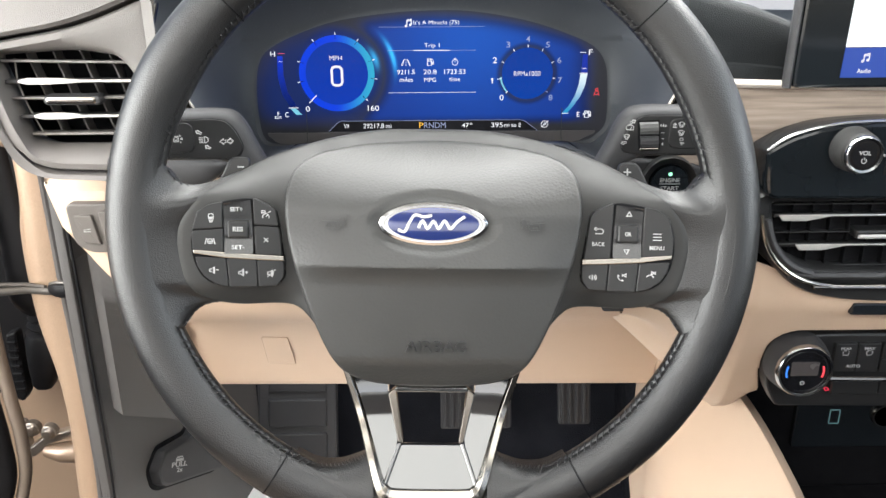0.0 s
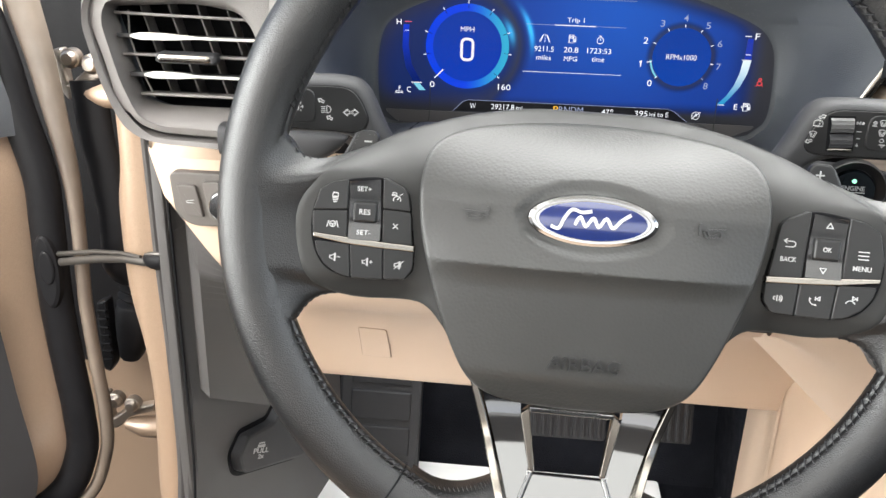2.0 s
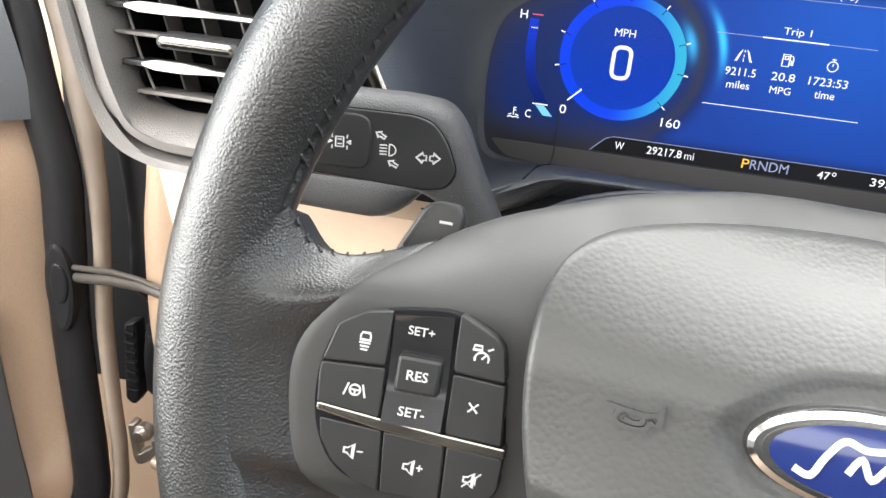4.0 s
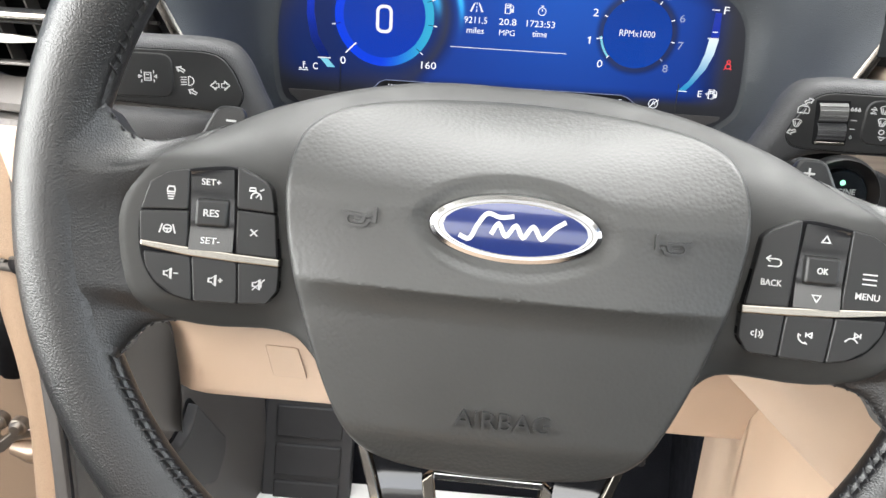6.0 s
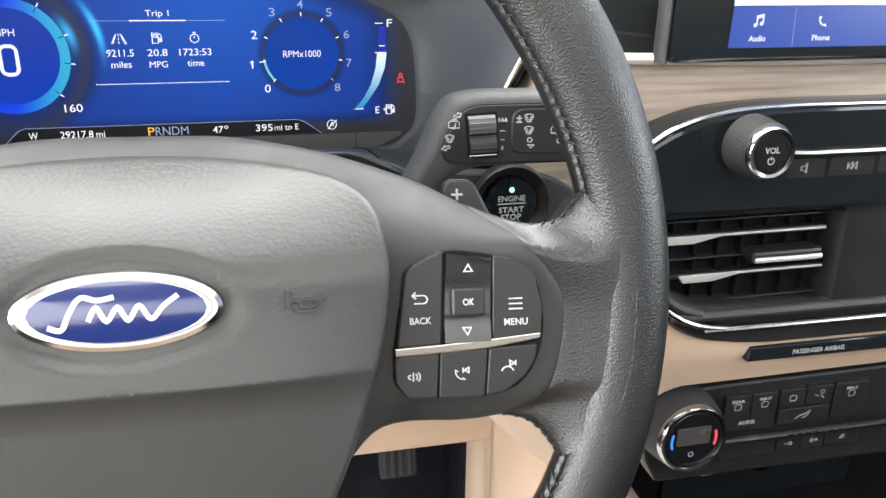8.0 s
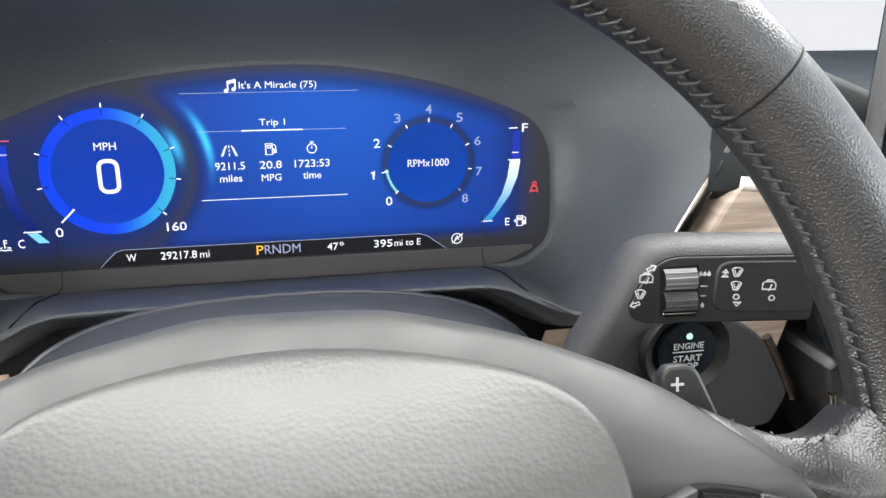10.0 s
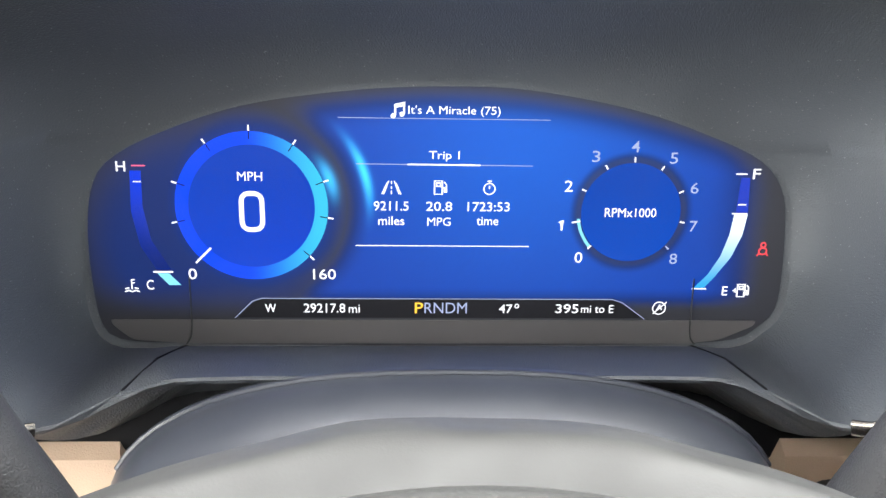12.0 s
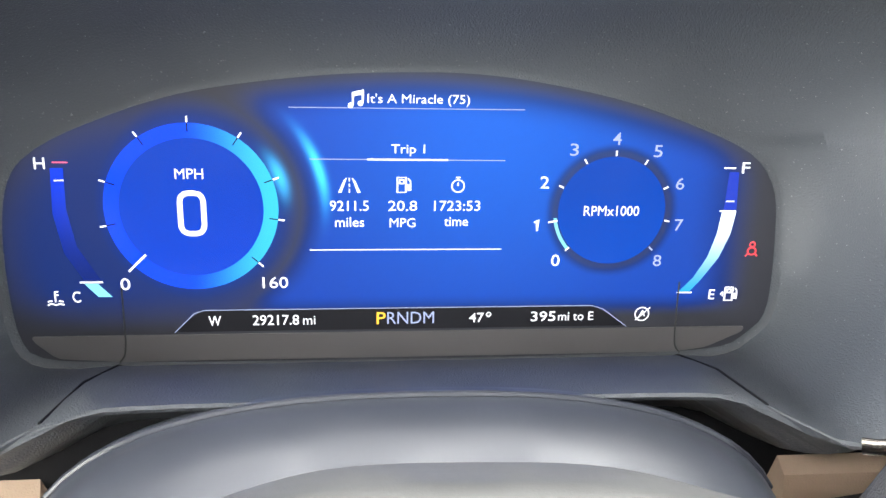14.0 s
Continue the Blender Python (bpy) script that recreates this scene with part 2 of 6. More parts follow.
def sweep(path, radii, seg=12, closed=False, caps=True, bm=None, up=(0, 0, 1)):
    """Tube along a path; radii (across, along up) at each point or one pair."""
    P = [Vector(p) for p in path]
    n, rings = len(P), []
    for i, p in enumerate(P):
        if closed:
            t = P[(i + 1) % n] - P[i - 1]
        else:
            t = P[min(i + 1, n - 1)] - P[max(i - 1, 0)]
        t.normalize()
        side = t.cross(Vector(up))
        if side.length < 1e-4:
            side = t.cross(Vector((1, 0, 0)))
        side.normalize()
        hi = side.cross(t)
        ra, rb = radii[i] if isinstance(radii, list) else radii
        rings.append([tuple(p + side * ra * math.cos(a) + hi * rb * math.sin(a)) for a in [2 * math.pi * k / seg for k in range(seg)]])
    if closed:
        rings.append(rings[0])
        return loft(rings, False, False, True, bm)
    return loft(rings, caps, caps, True, bm)


def by_angle(poly, centre, n):
    """A closed outline met by n rays from its centre."""
    out, m = [], len(poly)
    for k in range(n):
        a = 2 * math.pi * k / n
        d = (math.cos(a), math.sin(a))
        best = 0.0
        for i in range(m):
            x1, y1 = poly[i - 1][0] - centre[0], poly[i - 1][1] - centre[1]
            x2, y2 = poly[i][0] - centre[0], poly[i][1] - centre[1]
            ex, ey = x2 - x1, y2 - y1
            den = d[0] * ey - d[1] * ex
            if abs(den) < 1e-12:
                continue
            t = (x1 * ey - y1 * ex) / den
            s = (x1 * d[1] - y1 * d[0]) / den
            if t > 0 and -1e-6 <= s <= 1 + 1e-6:
                best = max(best, t)
        out.append((centre[0] + d[0] * best, centre[1] + d[1] * best))
    return out


def ring_loft(loops, centre, n=96, cap0=False, cap1=False):
    """Outlines (points, depth) joined one after another round a common centre."""
    return loft([[(x, y, z) for x, y in by_angle(pts, centre, n)] for pts, z in loops], cap0, cap1)


def field(outline, centre, f, rings=14, edge=3.0, skirt=12.0, n=120, keep=False):
    """Domed shell over a star-shaped outline: height f(x, y), rounded edge, skirt behind."""
    pts = by_angle(outline, centre, n) if not keep else outline
    rows = []
    for k in range(1, rings + 1):
        s = 1 - (1 - k / rings) ** 1.6
        row = []
        for x, y in pts:
            dx, dy = x - centre[0], y - centre[1]
            L = math.hypot(dx, dy)
            q = max(0.0, 1 - (1 - s) * L / edge)
            row.append((centre[0] + dx * s, centre[1] + dy * s, f(centre[0] + dx * s, centre[1] + dy * s) - edge * (1 - math.sqrt(max(0.0, 1 - q * q)))))
        rows.append(row)
    rows.append([(x, y, z - skirt) for x, y, z in rows[-1]])
    bm = loft(rows)
    c = bm.verts.new(Vector((centre[0], centre[1], f(*centre))) * MM)
    bm.verts.ensure_lookup_table()
    m = len(pts)
    for i in range(m):
        bm.faces.new((bm.verts[i], bm.verts[(i + 1) % m], c))
    return bm


def ribbon(lines, width, depth=0.2, bm=None):
    """Flat strokes of a drawn sign: each line is a list of points."""
    bm = bm or bmesh.new()
    for line in lines:
        shut = len(line) > 2 and line[0] == line[-1]
        P = [Vector(p) for p in (line[:-1] if shut else line)]
        n, L, R = len(P), [], []
        for i, p in enumerate(P):
            a = P[i - 1] if (i or shut) else p
            c = P[(i + 1) % n] if (i < n - 1 or shut) else p
            t = (c - a)
            if t.length < 1e-9:
                t = Vector((1, 0))
            t.normalize()
            o = Vector((-t.y, t.x)) * width / 2
            e1, e2 = (p - a), (c - p)
            if e1.length > 1e-9 and e2.length > 1e-9:
                co = max(0.45, math.cos(e1.angle(e2) / 2))
                o = o / co
            L.append(p + o)
            R.append(p - o)
        rng = range(n if shut else n - 1)
        top = [(bm.verts.new((*(v * MM), depth * MM)), bm.verts.new((*(w * MM), depth * MM)), bm.verts.new((*(v * MM), 0)), bm.verts.new((*(w * MM), 0))) for v, w in zip(L, R)]
        for i in rng:
            a, b = top[i], top[(i + 1) % n]
            bm.faces.new((a[0], a[1], b[1], b[0]))
            bm.faces.new((a[0], b[0], b[2], a[2]))
            bm.faces.new((a[1], a[3], b[3], b[1]))
        if not shut:
            for e in (top[0], top[-1]):
                bm.faces.new((e[0], e[1], e[3], e[2]))
    return bm


def arc(cx, cy, r, a0, a1, n=16, ry=None):
    ry = ry or r
    return [(cx + r * math.cos(radians(a0 + (a1 - a0) * i / n)), cy + ry * math.sin(radians(a0 + (a1 - a0) * i / n))) for i in range(n + 1)]


def circle(cx, cy, r, n=20, ry=None):
    p = arc(cx, cy, r, 0, 360, n, ry)
    p[-1] = p[0]
    return p


def lettering(text, width, height, depth=0.2, bold=0.0):
    """Built-in letters, fitted to a box of width x height (either may be None), centred."""
    cu = bpy.data.curves.new("letters", "FONT")
    cu.body, cu.size, cu.resolution_u = text, 1.0, 3
    cu.offset = bold
    ob = bpy.data.objects.new("letters", cu)
    me = bpy.data.meshes.new_from_object(ob)
    xs, ys = [v.co.x for v in me.vertices], [v.co.y for v in me.vertices]
    w, h = max(xs) - min(xs), max(ys) - min(ys)
    sx = width / w if width else height / h
    sy = height / h if height else width / w
    bm = bmesh.new()
    bm.from_mesh(me)
    cx, cy = (max(xs) + min(xs)) / 2, (max(ys) + min(ys)) / 2
    for v in bm.verts:
        v.co = Vector(((v.co.x - cx) * sx * MM, (v.co.y - cy) * sy * MM, 0))
    ret = bmesh.ops.extrude_face_region(bm, geom=list(bm.faces))
    for e in ret["geom"]:
        if isinstance(e, bmesh.types.BMVert):
            e.co.z += depth * MM
    bpy.data.objects.remove(ob)
    bpy.data.curves.remove(cu)
    bpy.data.meshes.remove(me)
    return bm


def moved(bm, x, y, z=0.0, turn=0.0):
    c, s = math.cos(radians(turn)), math.sin(radians(turn))
    return warp(bm, lambda a, b, d: (x + a * c - b * s, y + a * s + b * c, z + d))


def merged(*bms):
    out = bmesh.new()
    for b in bms:
        me = bpy.data.meshes.new("tmp")
        b.to_mesh(me)
        out.from_mesh(me)
        b.free()
        bpy.data.meshes.remove(me)
    return out


def smoothstep(a, b, x):
    t = min(1.0, max(0.0, (x - a) / (b - a)))
    return t * t * (3 - 2 * t)

# ---- steering wheel ----
wheel = thing("steering_wheel", pose(0.001, 0.454, 1.034, 73.6, 0, 0) @ pose(0, 0, 0, 0, 0, -1.3), "black leather steering wheel with stitched seams and grey airbag hub", "steering wheel")
RIM, THICK, DEEP = 182.0, 16.2, 15.0


def rim_point(deg, sec, grow=0.0):
    """Point of the rim: deg round the wheel, sec round the section (0 outwards, 90 to the driver)."""
    a, s = radians(deg), radians(sec)
    r = RIM + (THICK + grow) * math.cos(s)
    return (r * math.cos(a), r * math.sin(a), (DEEP + grow) * math.sin(s))


def thumb(deg):
    """Swell of the grips just above the side spokes."""
    g = 0.0
    for c in (28, 152):
        d = abs((deg - c + 180) % 360 - 180)
        g += 1.2 * math.exp(-(d / 12.0) ** 2)
    return g


SEAM = 163
SECTIONS = [s * 12 for s in range(13)] + [152, 157, 160, 162, 164, 166, 168, 171, 176] + [186 + s * 12 for s in range(15)]


def rim_grow(deg, sec):
    """Grips, and the leather drawn in along the seam."""
    dip = math.exp(-((sec - SEAM) / 4.0) ** 2)
    pucker = 0.5 + 0.5 * math.cos(2 * math.pi * deg / 1.6)
    return thumb(deg) - 0.9 * dip - 0.45 * pucker * math.exp(-((sec - SEAM) / 9.0) ** 2)


part("rim", loft([[rim_point(d, s, rim_grow(d, s)) for s in SECTIONS] for d in [i * 0.5 for i in range(721)]]), LEATHER, wheel, "black grained leather rim")
for d in (134, 44.5, -121.5, -59.5):
    part("rim_seam", sweep([rim_point(d, s * 12, 0.05) for s in range(30)], (0.55, 0.4), 6, True), RECESS, wheel, "sewn joint in the leather")


def stitches(a0, a1, sec):
    bm = bmesh.new()
    d = a0
    while d < a1:
        line = [(-12, -0.15, -0.3), (-9, 0.0, 0.55), (0, 0.45, 0.5), (8, 0.9, 0.55), (11, 1.05, -0.3)]
        sweep([rim_point(d + q, sec + o, g) for o, q, g in line], (0.45, 0.4), 6, bm=bm)
        d += 1.6
    return bm


for a0, a1 in ((16, 164), (206, 244), (246, 295), (298, 334)):
    tagged(part("stitching", stitches(a0, a1, SEAM), THREAD, wheel, "grey cross stitching"), kind="stuff")


def pad_height(u, v):
    side = max(0.0, 1 - (abs(u) / 88.0) ** 4)
    z = 12.0 - 5.0 * (u / 88.0) ** 2
    z += 6.5 * min(1.0, max(0.0, (6 - v) / 32.0)) ** 1.4 * side
    fall = min(1.0, max(0.0, (-26 - v) / 13.0))
    z -= 5.5 * (1 - (1 - fall) ** 1.8) * side
    z -= 3.0 * min(1.0, max(0.0, (-39 - v) / 50.0)) * side + 14.0 * smoothstep(-80, -112, v)
    if v > 4:
        z -= 54.0 * ((v - 4) / 47.0) ** 1.6 * max(0.0, 1 - (u / 150.0) ** 2)
    d = math.hypot(u / 42.0, v / 21.0)
    z -= 3.2 * smoothstep(1.0, 0.72, d)
    return z


PAD_EDGE = catmull([(0, 52), (30, 50.5), (55, 47), (75, 41), (86, 31), (89.5, 15), (88, -8), (82.5, -30), (74, -55), (63, -79), (52, -93), (36, -99.5), (12, -101.5), (-12, -101.5), (-36, -99.5), (-52, -93), (-63, -79), (-74, -55), (-82.5, -30), (-88, -8), (-89.5, 15), (-86, 31), (-75, 41), (-55, 47), (-30, 50.5)], 6)


HUB_TOP = ((0, 60), (30, 60), (50, 57), (70, 52.5), (85, 47.8), (100, 42.2), (110, 38), (120, 33), (132, 26.5), (146, 21), (170, 21))
HUB_BACK = ((0, -60.5), (12, -60.2), (22, -59.3), (30, -58), (50, -48), (70, -43), (85, -38), (100, -34), (120, -30), (135, -18), (150, -6), (170, 0))
HUB_BROW = ((0, 6), (60, 9), (90, 13), (120, 13.5), (150, 13))


def ramp(x, table):
    for (x0, y0), (x1, y1) in zip(table, table[1:]):
        if x <= x1:
            return y0 + (y1 - y0) * (x - x0) / (x1 - x0)
    return table[-1][1]


def hub_height(u, v):
    a = abs(u)
    z = -5.0 + 10.0 * smoothstep(86, 152, a)
    top, back, brow = ramp(a, HUB_TOP), ramp(a, HUB_BACK), ramp(a, HUB_BROW)
    if v > brow:
        z += (back - z) * min(1.15, (v - brow) / (top - brow)) ** 1.5
    z -= 10.0 * smoothstep(-38, -56, v) * smoothstep(75, 100, a)
    return z


HUB_EDGE = catmull([(0, 60.5), (30, 60), (50, 57), (70, 52.5), (85, 47.8), (100, 42.2), (110, 38), (120, 32.5), (129, 26), (138, 18.5), (147, 8.5), (153.5, -1), (155.5, -12), (153.5, -27), (149.5, -39), (142.5, -47), (130, -51.5), (116, -53), (100, -52.5), (84, -54), (72, -66), (62, -84), (50, -94), (25, -97), (0, -97.5),
                    (-25, -97), (-50, -94), (-62, -84), (-72, -66), (-84, -54), (-100, -52.5), (-116, -53), (-130, -51.5), (-142.5, -47), (-149.5, -39), (-153.5, -27), (-155.5, -12), (-153.5, -1), (-147, 8.5), (-138, 18.5), (-129, 26), (-120, 32.5), (-110, 38), (-100, 42.2), (-85, 47.8), (-70, 52.5), (-50, 57), (-30, 60)], 5)
part("hub_shell", field(HUB_EDGE, (0, -12), hub_height, 26, 3.0, 14.0, 260), HUB, wheel, "satin dark grey plastic spokes and hub")
pad = part("airbag_cover", field(PAD_EDGE, (0, -20), pad_height, 80, 2.6, 12.0, 300), PAD, wheel, "grained grey airbag cover")

# leather wraps where the rim runs into the side spokes
WRAP_IN = catmull([(124, 30), (135, 19.5), (144.5, 8.6), (151.5, -1.5), (153.7, -12), (151.7, -26.5), (147.8, -38), (141.3, -45.6), (130, -50), (117, -51.8)], 5, False)
EDGE_A = catmull([(124, 30), (137, 24.2), (148.5, 21.2), (157, 23.8), (163, 33.4)], 5, False)
EDGE_B = catmull([(117, -51.8), (131, -51), (142, -53.5), (149, -60.5), (152.3, -66.9)], 5, False)
for sgn in (1, -1):
    m, c = len(WRAP_IN), len(EDGE_A)
    rows = []
    for i, (x, y) in enumerate(WRAP_IN):
        k = i / (m - 1)
        sec = 100 + 68 * abs(2 * k - 1) ** 4
        ox, oy, oz = rim_point(11.6 - 35.3 * k, sec)
        z0 = hub_height(x, y) - 1.2
        wa, wb = (1 - k) ** 2.2, k ** 2.2
        row = []
        for j in range(c):
            s = j / (c - 1)
            ax, ay = EDGE_A[j][0] - (124 + 39 * s), EDGE_A[j][1] - (30 + 3.4 * s)
            bx, by = EDGE_B[j][0] - (117 + 35.3 * s), EDGE_B[j][1] - (-51.8 - 15.1 * s)
            px = x + (ox - x) * s + wa * ax + wb * bx
            py = y + (oy - y) * s + wa * ay + wb * by
            lift = s * (1 - 0.35 * (1 - s) * (1 - max(wa, wb)))
            row.append((sgn * px, py, z0 + (oz - z0) * lift + 2.2 * math.sin(math.pi * s) * (1 - max(wa, wb))))
        rows.append(row)
    top = loft(rows, closed=False)
    edge_a, edge_b = rows[0], rows[-1]
    loft([edge_a, [(x, y - 1.0, z - 5) for x, y, z in edge_a], [(x, y - 3.0, z - 16) for x, y, z in edge_a]], closed=False, bm=top)
    loft([edge_b, [(x, y + 1.0, z - 5) for x, y, z in edge_b], [(x, y + 3.0, z - 16) for x, y, z in edge_b]], closed=False, bm=top)
    bmesh.ops.remove_doubles(top, verts=top.verts, dist=0.00005)
    part("spoke_wrap", top, LEATHER, wheel, "black leather wrapped over the spoke", 60)
    st = bmesh.new()
    for e in (edge_a, edge_b):
        dy = 1 if e is edge_a else -1
        for q in range(4, len(e) - 1, 2):
            x, y, z = e[q]
            sweep([(x - sgn * 1.1, y - dy * 1.5, z - 0.4), (x - sgn * 0.8, y - dy * 1.1, z + 0.2), (x, y - dy * 0.1, z + 0.2), (x + sgn * 0.4, y + dy * 0.1, z - 1.8)], (0.5, 0.4), 6, bm=st)
    tagged(part("stitching", st, THREAD, wheel, "grey stitching along the spoke"), kind="stuff")

# badge
badge = part("badge", prism(circle(0, 0, 33, 64, 13.4)[:-1], 4, 12.6, 2.2), BRIGHT, pad, "oval chrome badge")
part("badge_field", field(circle(0, 0, 30.6, 64, 11.4)[:-1], (0, 0), lambda u, v: 13.4 - 0.9 * ((u / 29) ** 2 + (v / 10.4) ** 2), 8, 0.6, 2.0, 64), BADGE_BLUE, badge, "blue enamel field")
part("badge_line", ribbon([circle(0, 0, 29.0, 64, 10.0)], 0.35, 0.2), CHROME, badge).location = (0, 0, 12.5 * MM)
FLOURISH = [catmull([(-21, -3.6), (-17, -4.6), (-14.5, 0.5), (-11, 5.2), (-6, 4.2), (-1, 5.0)], 6, False), catmull([(-9, -2.4), (-6.5, 1.8), (-3.5, -2.6), (0, 1.6), (3, -2.6), (6.5, 1.8), (10, -2.6), (14, 1.4), (18.5, 4.6)], 6, False)]
part("flourish", ribbon(FLOURISH, 1.7, 0.5), SILVER, badge, "silver flourish").location = (0, 0, 13.0 * MM)

# embossed signs on the cover
HORN = [[(-7, 3.6), (-6.2, 1.2), (-3.2, 0.4), (6, 1.0), (6.4, 1.6)], [(-7, 3.6), (-6.6, -1.6), (-4.4, -0.8)], catmull([(-4.4, -0.8), (-3.4, -2.8), (0, -3.4), (3.6, -2.8), (4.2, -0.6), (2.8, 1.0)], 4, False), catmull([(-2.6, 0.2), (-2.2, -1.6), (0, -2.0), (2.0, -1.4)], 4, False)]
for sgn in (-1, 1):
    bm = ribbon(HORN, 1.1, 1.1)
    warp(bm, lambda x, y, z: (60 * sgn - sgn * x * (-1), y - 0.5, z))
    part("horn_sign", warp(bm, lambda x, y, z: (x, y, pad_height(x, y) + z)), EMBOSS, pad, "embossed horn sign")
bm = moved(lettering("AIRBAG", 37, 7.0, 1.7), 2.2, -74.2)
part("airbag_lettering", warp(bm, lambda x, y, z: (x, y, pad_height(x, y) + z)), EMBOSS, pad, "embossed word AIRBAG")


def panel_z(u):
    return -2.6 + 9.5 * (abs(u) - 90) / 55.0


def on_panel(bm, lift):
    return warp(bm, lambda x, y, z: (x, y, panel_z(x) + lift + z))


def mirror(pts, sgn):
    return [(sgn * x, y) for x, y in pts]


def narrow(pts):
    """Draws the outer column of keys in towards the middle one."""
    return [(x if x < 126 else 126 + (x - 126) * 0.86, y) for x, y in pts]


PANEL = rounded([(91, -22), (96, 7), (110, 14.5), (127, 12), (144.5, 6.5), (149, -9), (147.5, -24), (140, -36), (126, -41), (96, -40.5), (90.5, -35)], [1, 5, 6, 6, 9, 8, 8, 9, 8, 6, 3])
KEY = plain("glossy_key_plastic", (0.012, 0.012, 0.013), 0.22, bump=0, spec=0.6)
COLS = {"in_full": [(92, -21.0), (95.6, 5.5), (98.5, 8.5), (109.0, 13.4), (107.6, -20.2)],
        "in_top": [(94.0, -3.2), (95.8, 6.0), (99, 9), (109.0, 13.6), (108.3, -2.4)],
        "in_low": [(92, -21.0), (93.8, -4.0), (108.2, -3.2), (107.6, -20.2)],
        "out_full": [(126.2, -19.4), (127.2, 11.2), (136, 9.6), (143.6, 5.2), (147.2, -8), (146.4, -18.0)],
        "out_top": [(126.8, -4.2), (127.2, 11.2), (136, 9.6), (143.6, 5.2), (146.8, -5.3)],
        "out_low": [(126.2, -19.4), (126.7, -5.0), (147.0, -6.1), (147.2, -9), (146.4, -18.0)],
        "low_in": [(91, -24.6), (91, -34), (95, -39.6), (105.6, -40.0), (106.6, -23.8)],
        "low_mid": [(107.4, -23.7), (106.4, -40.1), (122.6, -40.2), (124.2, -22.8)],
        "low_out": [(125.0, -22.7), (123.4, -40.0), (131, -38.4), (139, -33.5), (143.6, -27.5), (144.8, -21.8)]}


def button(name, pts, sgn, parent, lift=2.4, label="", r=1.0):
    return part(name, on_panel(prism(inset(rounded(mirror(narrow(pts), sgn), r, 3), -0.12), -3.0, lift, 0.5), 0), BUTTON, parent, label)


def rock_z(v):
    """Height of the hollowed rocker above the panel."""
    return ramp(v, ((-20, 3.5), (-12, 1.8), (-10, 1.45), (0, 1.45), (2, 1.7), (13, 2.7)))


def on_rock(bm, x0, y0, parent, label=""):
    return part("printed_sign", warp(moved(bm, x0, y0), lambda x, y, z: (x, y, panel_z(x) + rock_z(y) + 0.06 + z)), PRINT, parent, label)


def small(lines, k=0.74):
    return [[(x * k, y * k) for x, y in line] for line in lines]


def printed(bm, sgn_x, y, parent, lift=2.42, label="", name="printed_sign"):
    return part(name, on_panel(moved(bm, sgn_x, y), lift), PRINT, parent, label)


SIGN_CAR = [[(-2, 3.6), (-1.5, 5), (1.5, 5), (2, 3.6), (2, 2), (-2, 2), (-2, 3.6)], [(-2.2, 0.8), (2.2, 0.8)], [(-1.8, -0.6), (1.8, -0.6)], [(-1.4, -2), (1.4, -2)]]
SIGN_LANE = [[(-4, -2.4), (-2.6, 2.4)], [(4, -2.4), (2.6, 2.4)], circle(0, 0, 2.0, 14), [(-2, 0), (2, 0)], [(0, 0), (0, -2)]]
SIGN_LIMIT = [arc(0, -1.4, 2.6, -20, 200, 10), [(0, -1.4), (1.6, 0.6)], [(-3.6, 2.0), (-3.2, 3.6), (-0.6, 3.6), (-0.2, 2.0), (-3.6, 2.0)], [(1.8, 2.2), (3.8, 3.2)]]
SIGN_CROSS = [[(-2.1, -2.1), (2.1, 2.1)], [(-2.1, 2.1), (2.1, -2.1)]]
SPEAKER = [[(-3.4, -1.0), (-2, -1.0), (0, -2.8), (0, 2.8), (-2, 1.0), (-3.4, 1.0), (-3.4, -1.0)]]
SIGN_BACK = [[(-1.6, 4.0), (-3.2, 2.6), (-1.6, 1.2)], [(-3.2, 2.6), (1.4, 2.6)], arc(1.4, 0.9, 1.7, 90, -90, 8), [(1.4, -0.8), (-2.4, -0.8)]]
SIGN_MENU = [[(-2.9, 2.2), (2.9, 2.2)], [(-2.9, 0), (2.9, 0)], [(-2.9, -2.2), (2.9, -2.2)]]
SIGN_VOICE = [arc(-2.4, 0, 1.0, 70, 290, 6), [(-1, -2.2), (-1, 2.2)], arc(-0.6, 0, 1.6, -60, 60, 6), arc(-0.6, 0, 2.9, -50, 50, 6)]
HANDSET = [catmull([(-3.2, 2.0), (-3.0, -0.4), (-1.2, -2.4), (1.0, -2.8)], 4, False), [(-3.4, 2.0), (-2.0, 1.0)], [(0.2, -2.0), (1.4, -3.2)]]
SKIP = [[(0.4, 3.0), (0.4, 0.4)], [(3.2, 3.0), (3.2, 0.4), (1.0, 1.7), (3.2, 3.0)]]
SKIP2 = [[(3.4, 3.4), (3.4, 0.8)], [(0.6, 3.4), (0.6, 0.8), (2.8, 2.1), (0.6, 3.4)], catmull([(-3.6, -1.6), (-1.8, 0.2), (0.6, 0.2), (2.4, -1.6)], 4, False)]

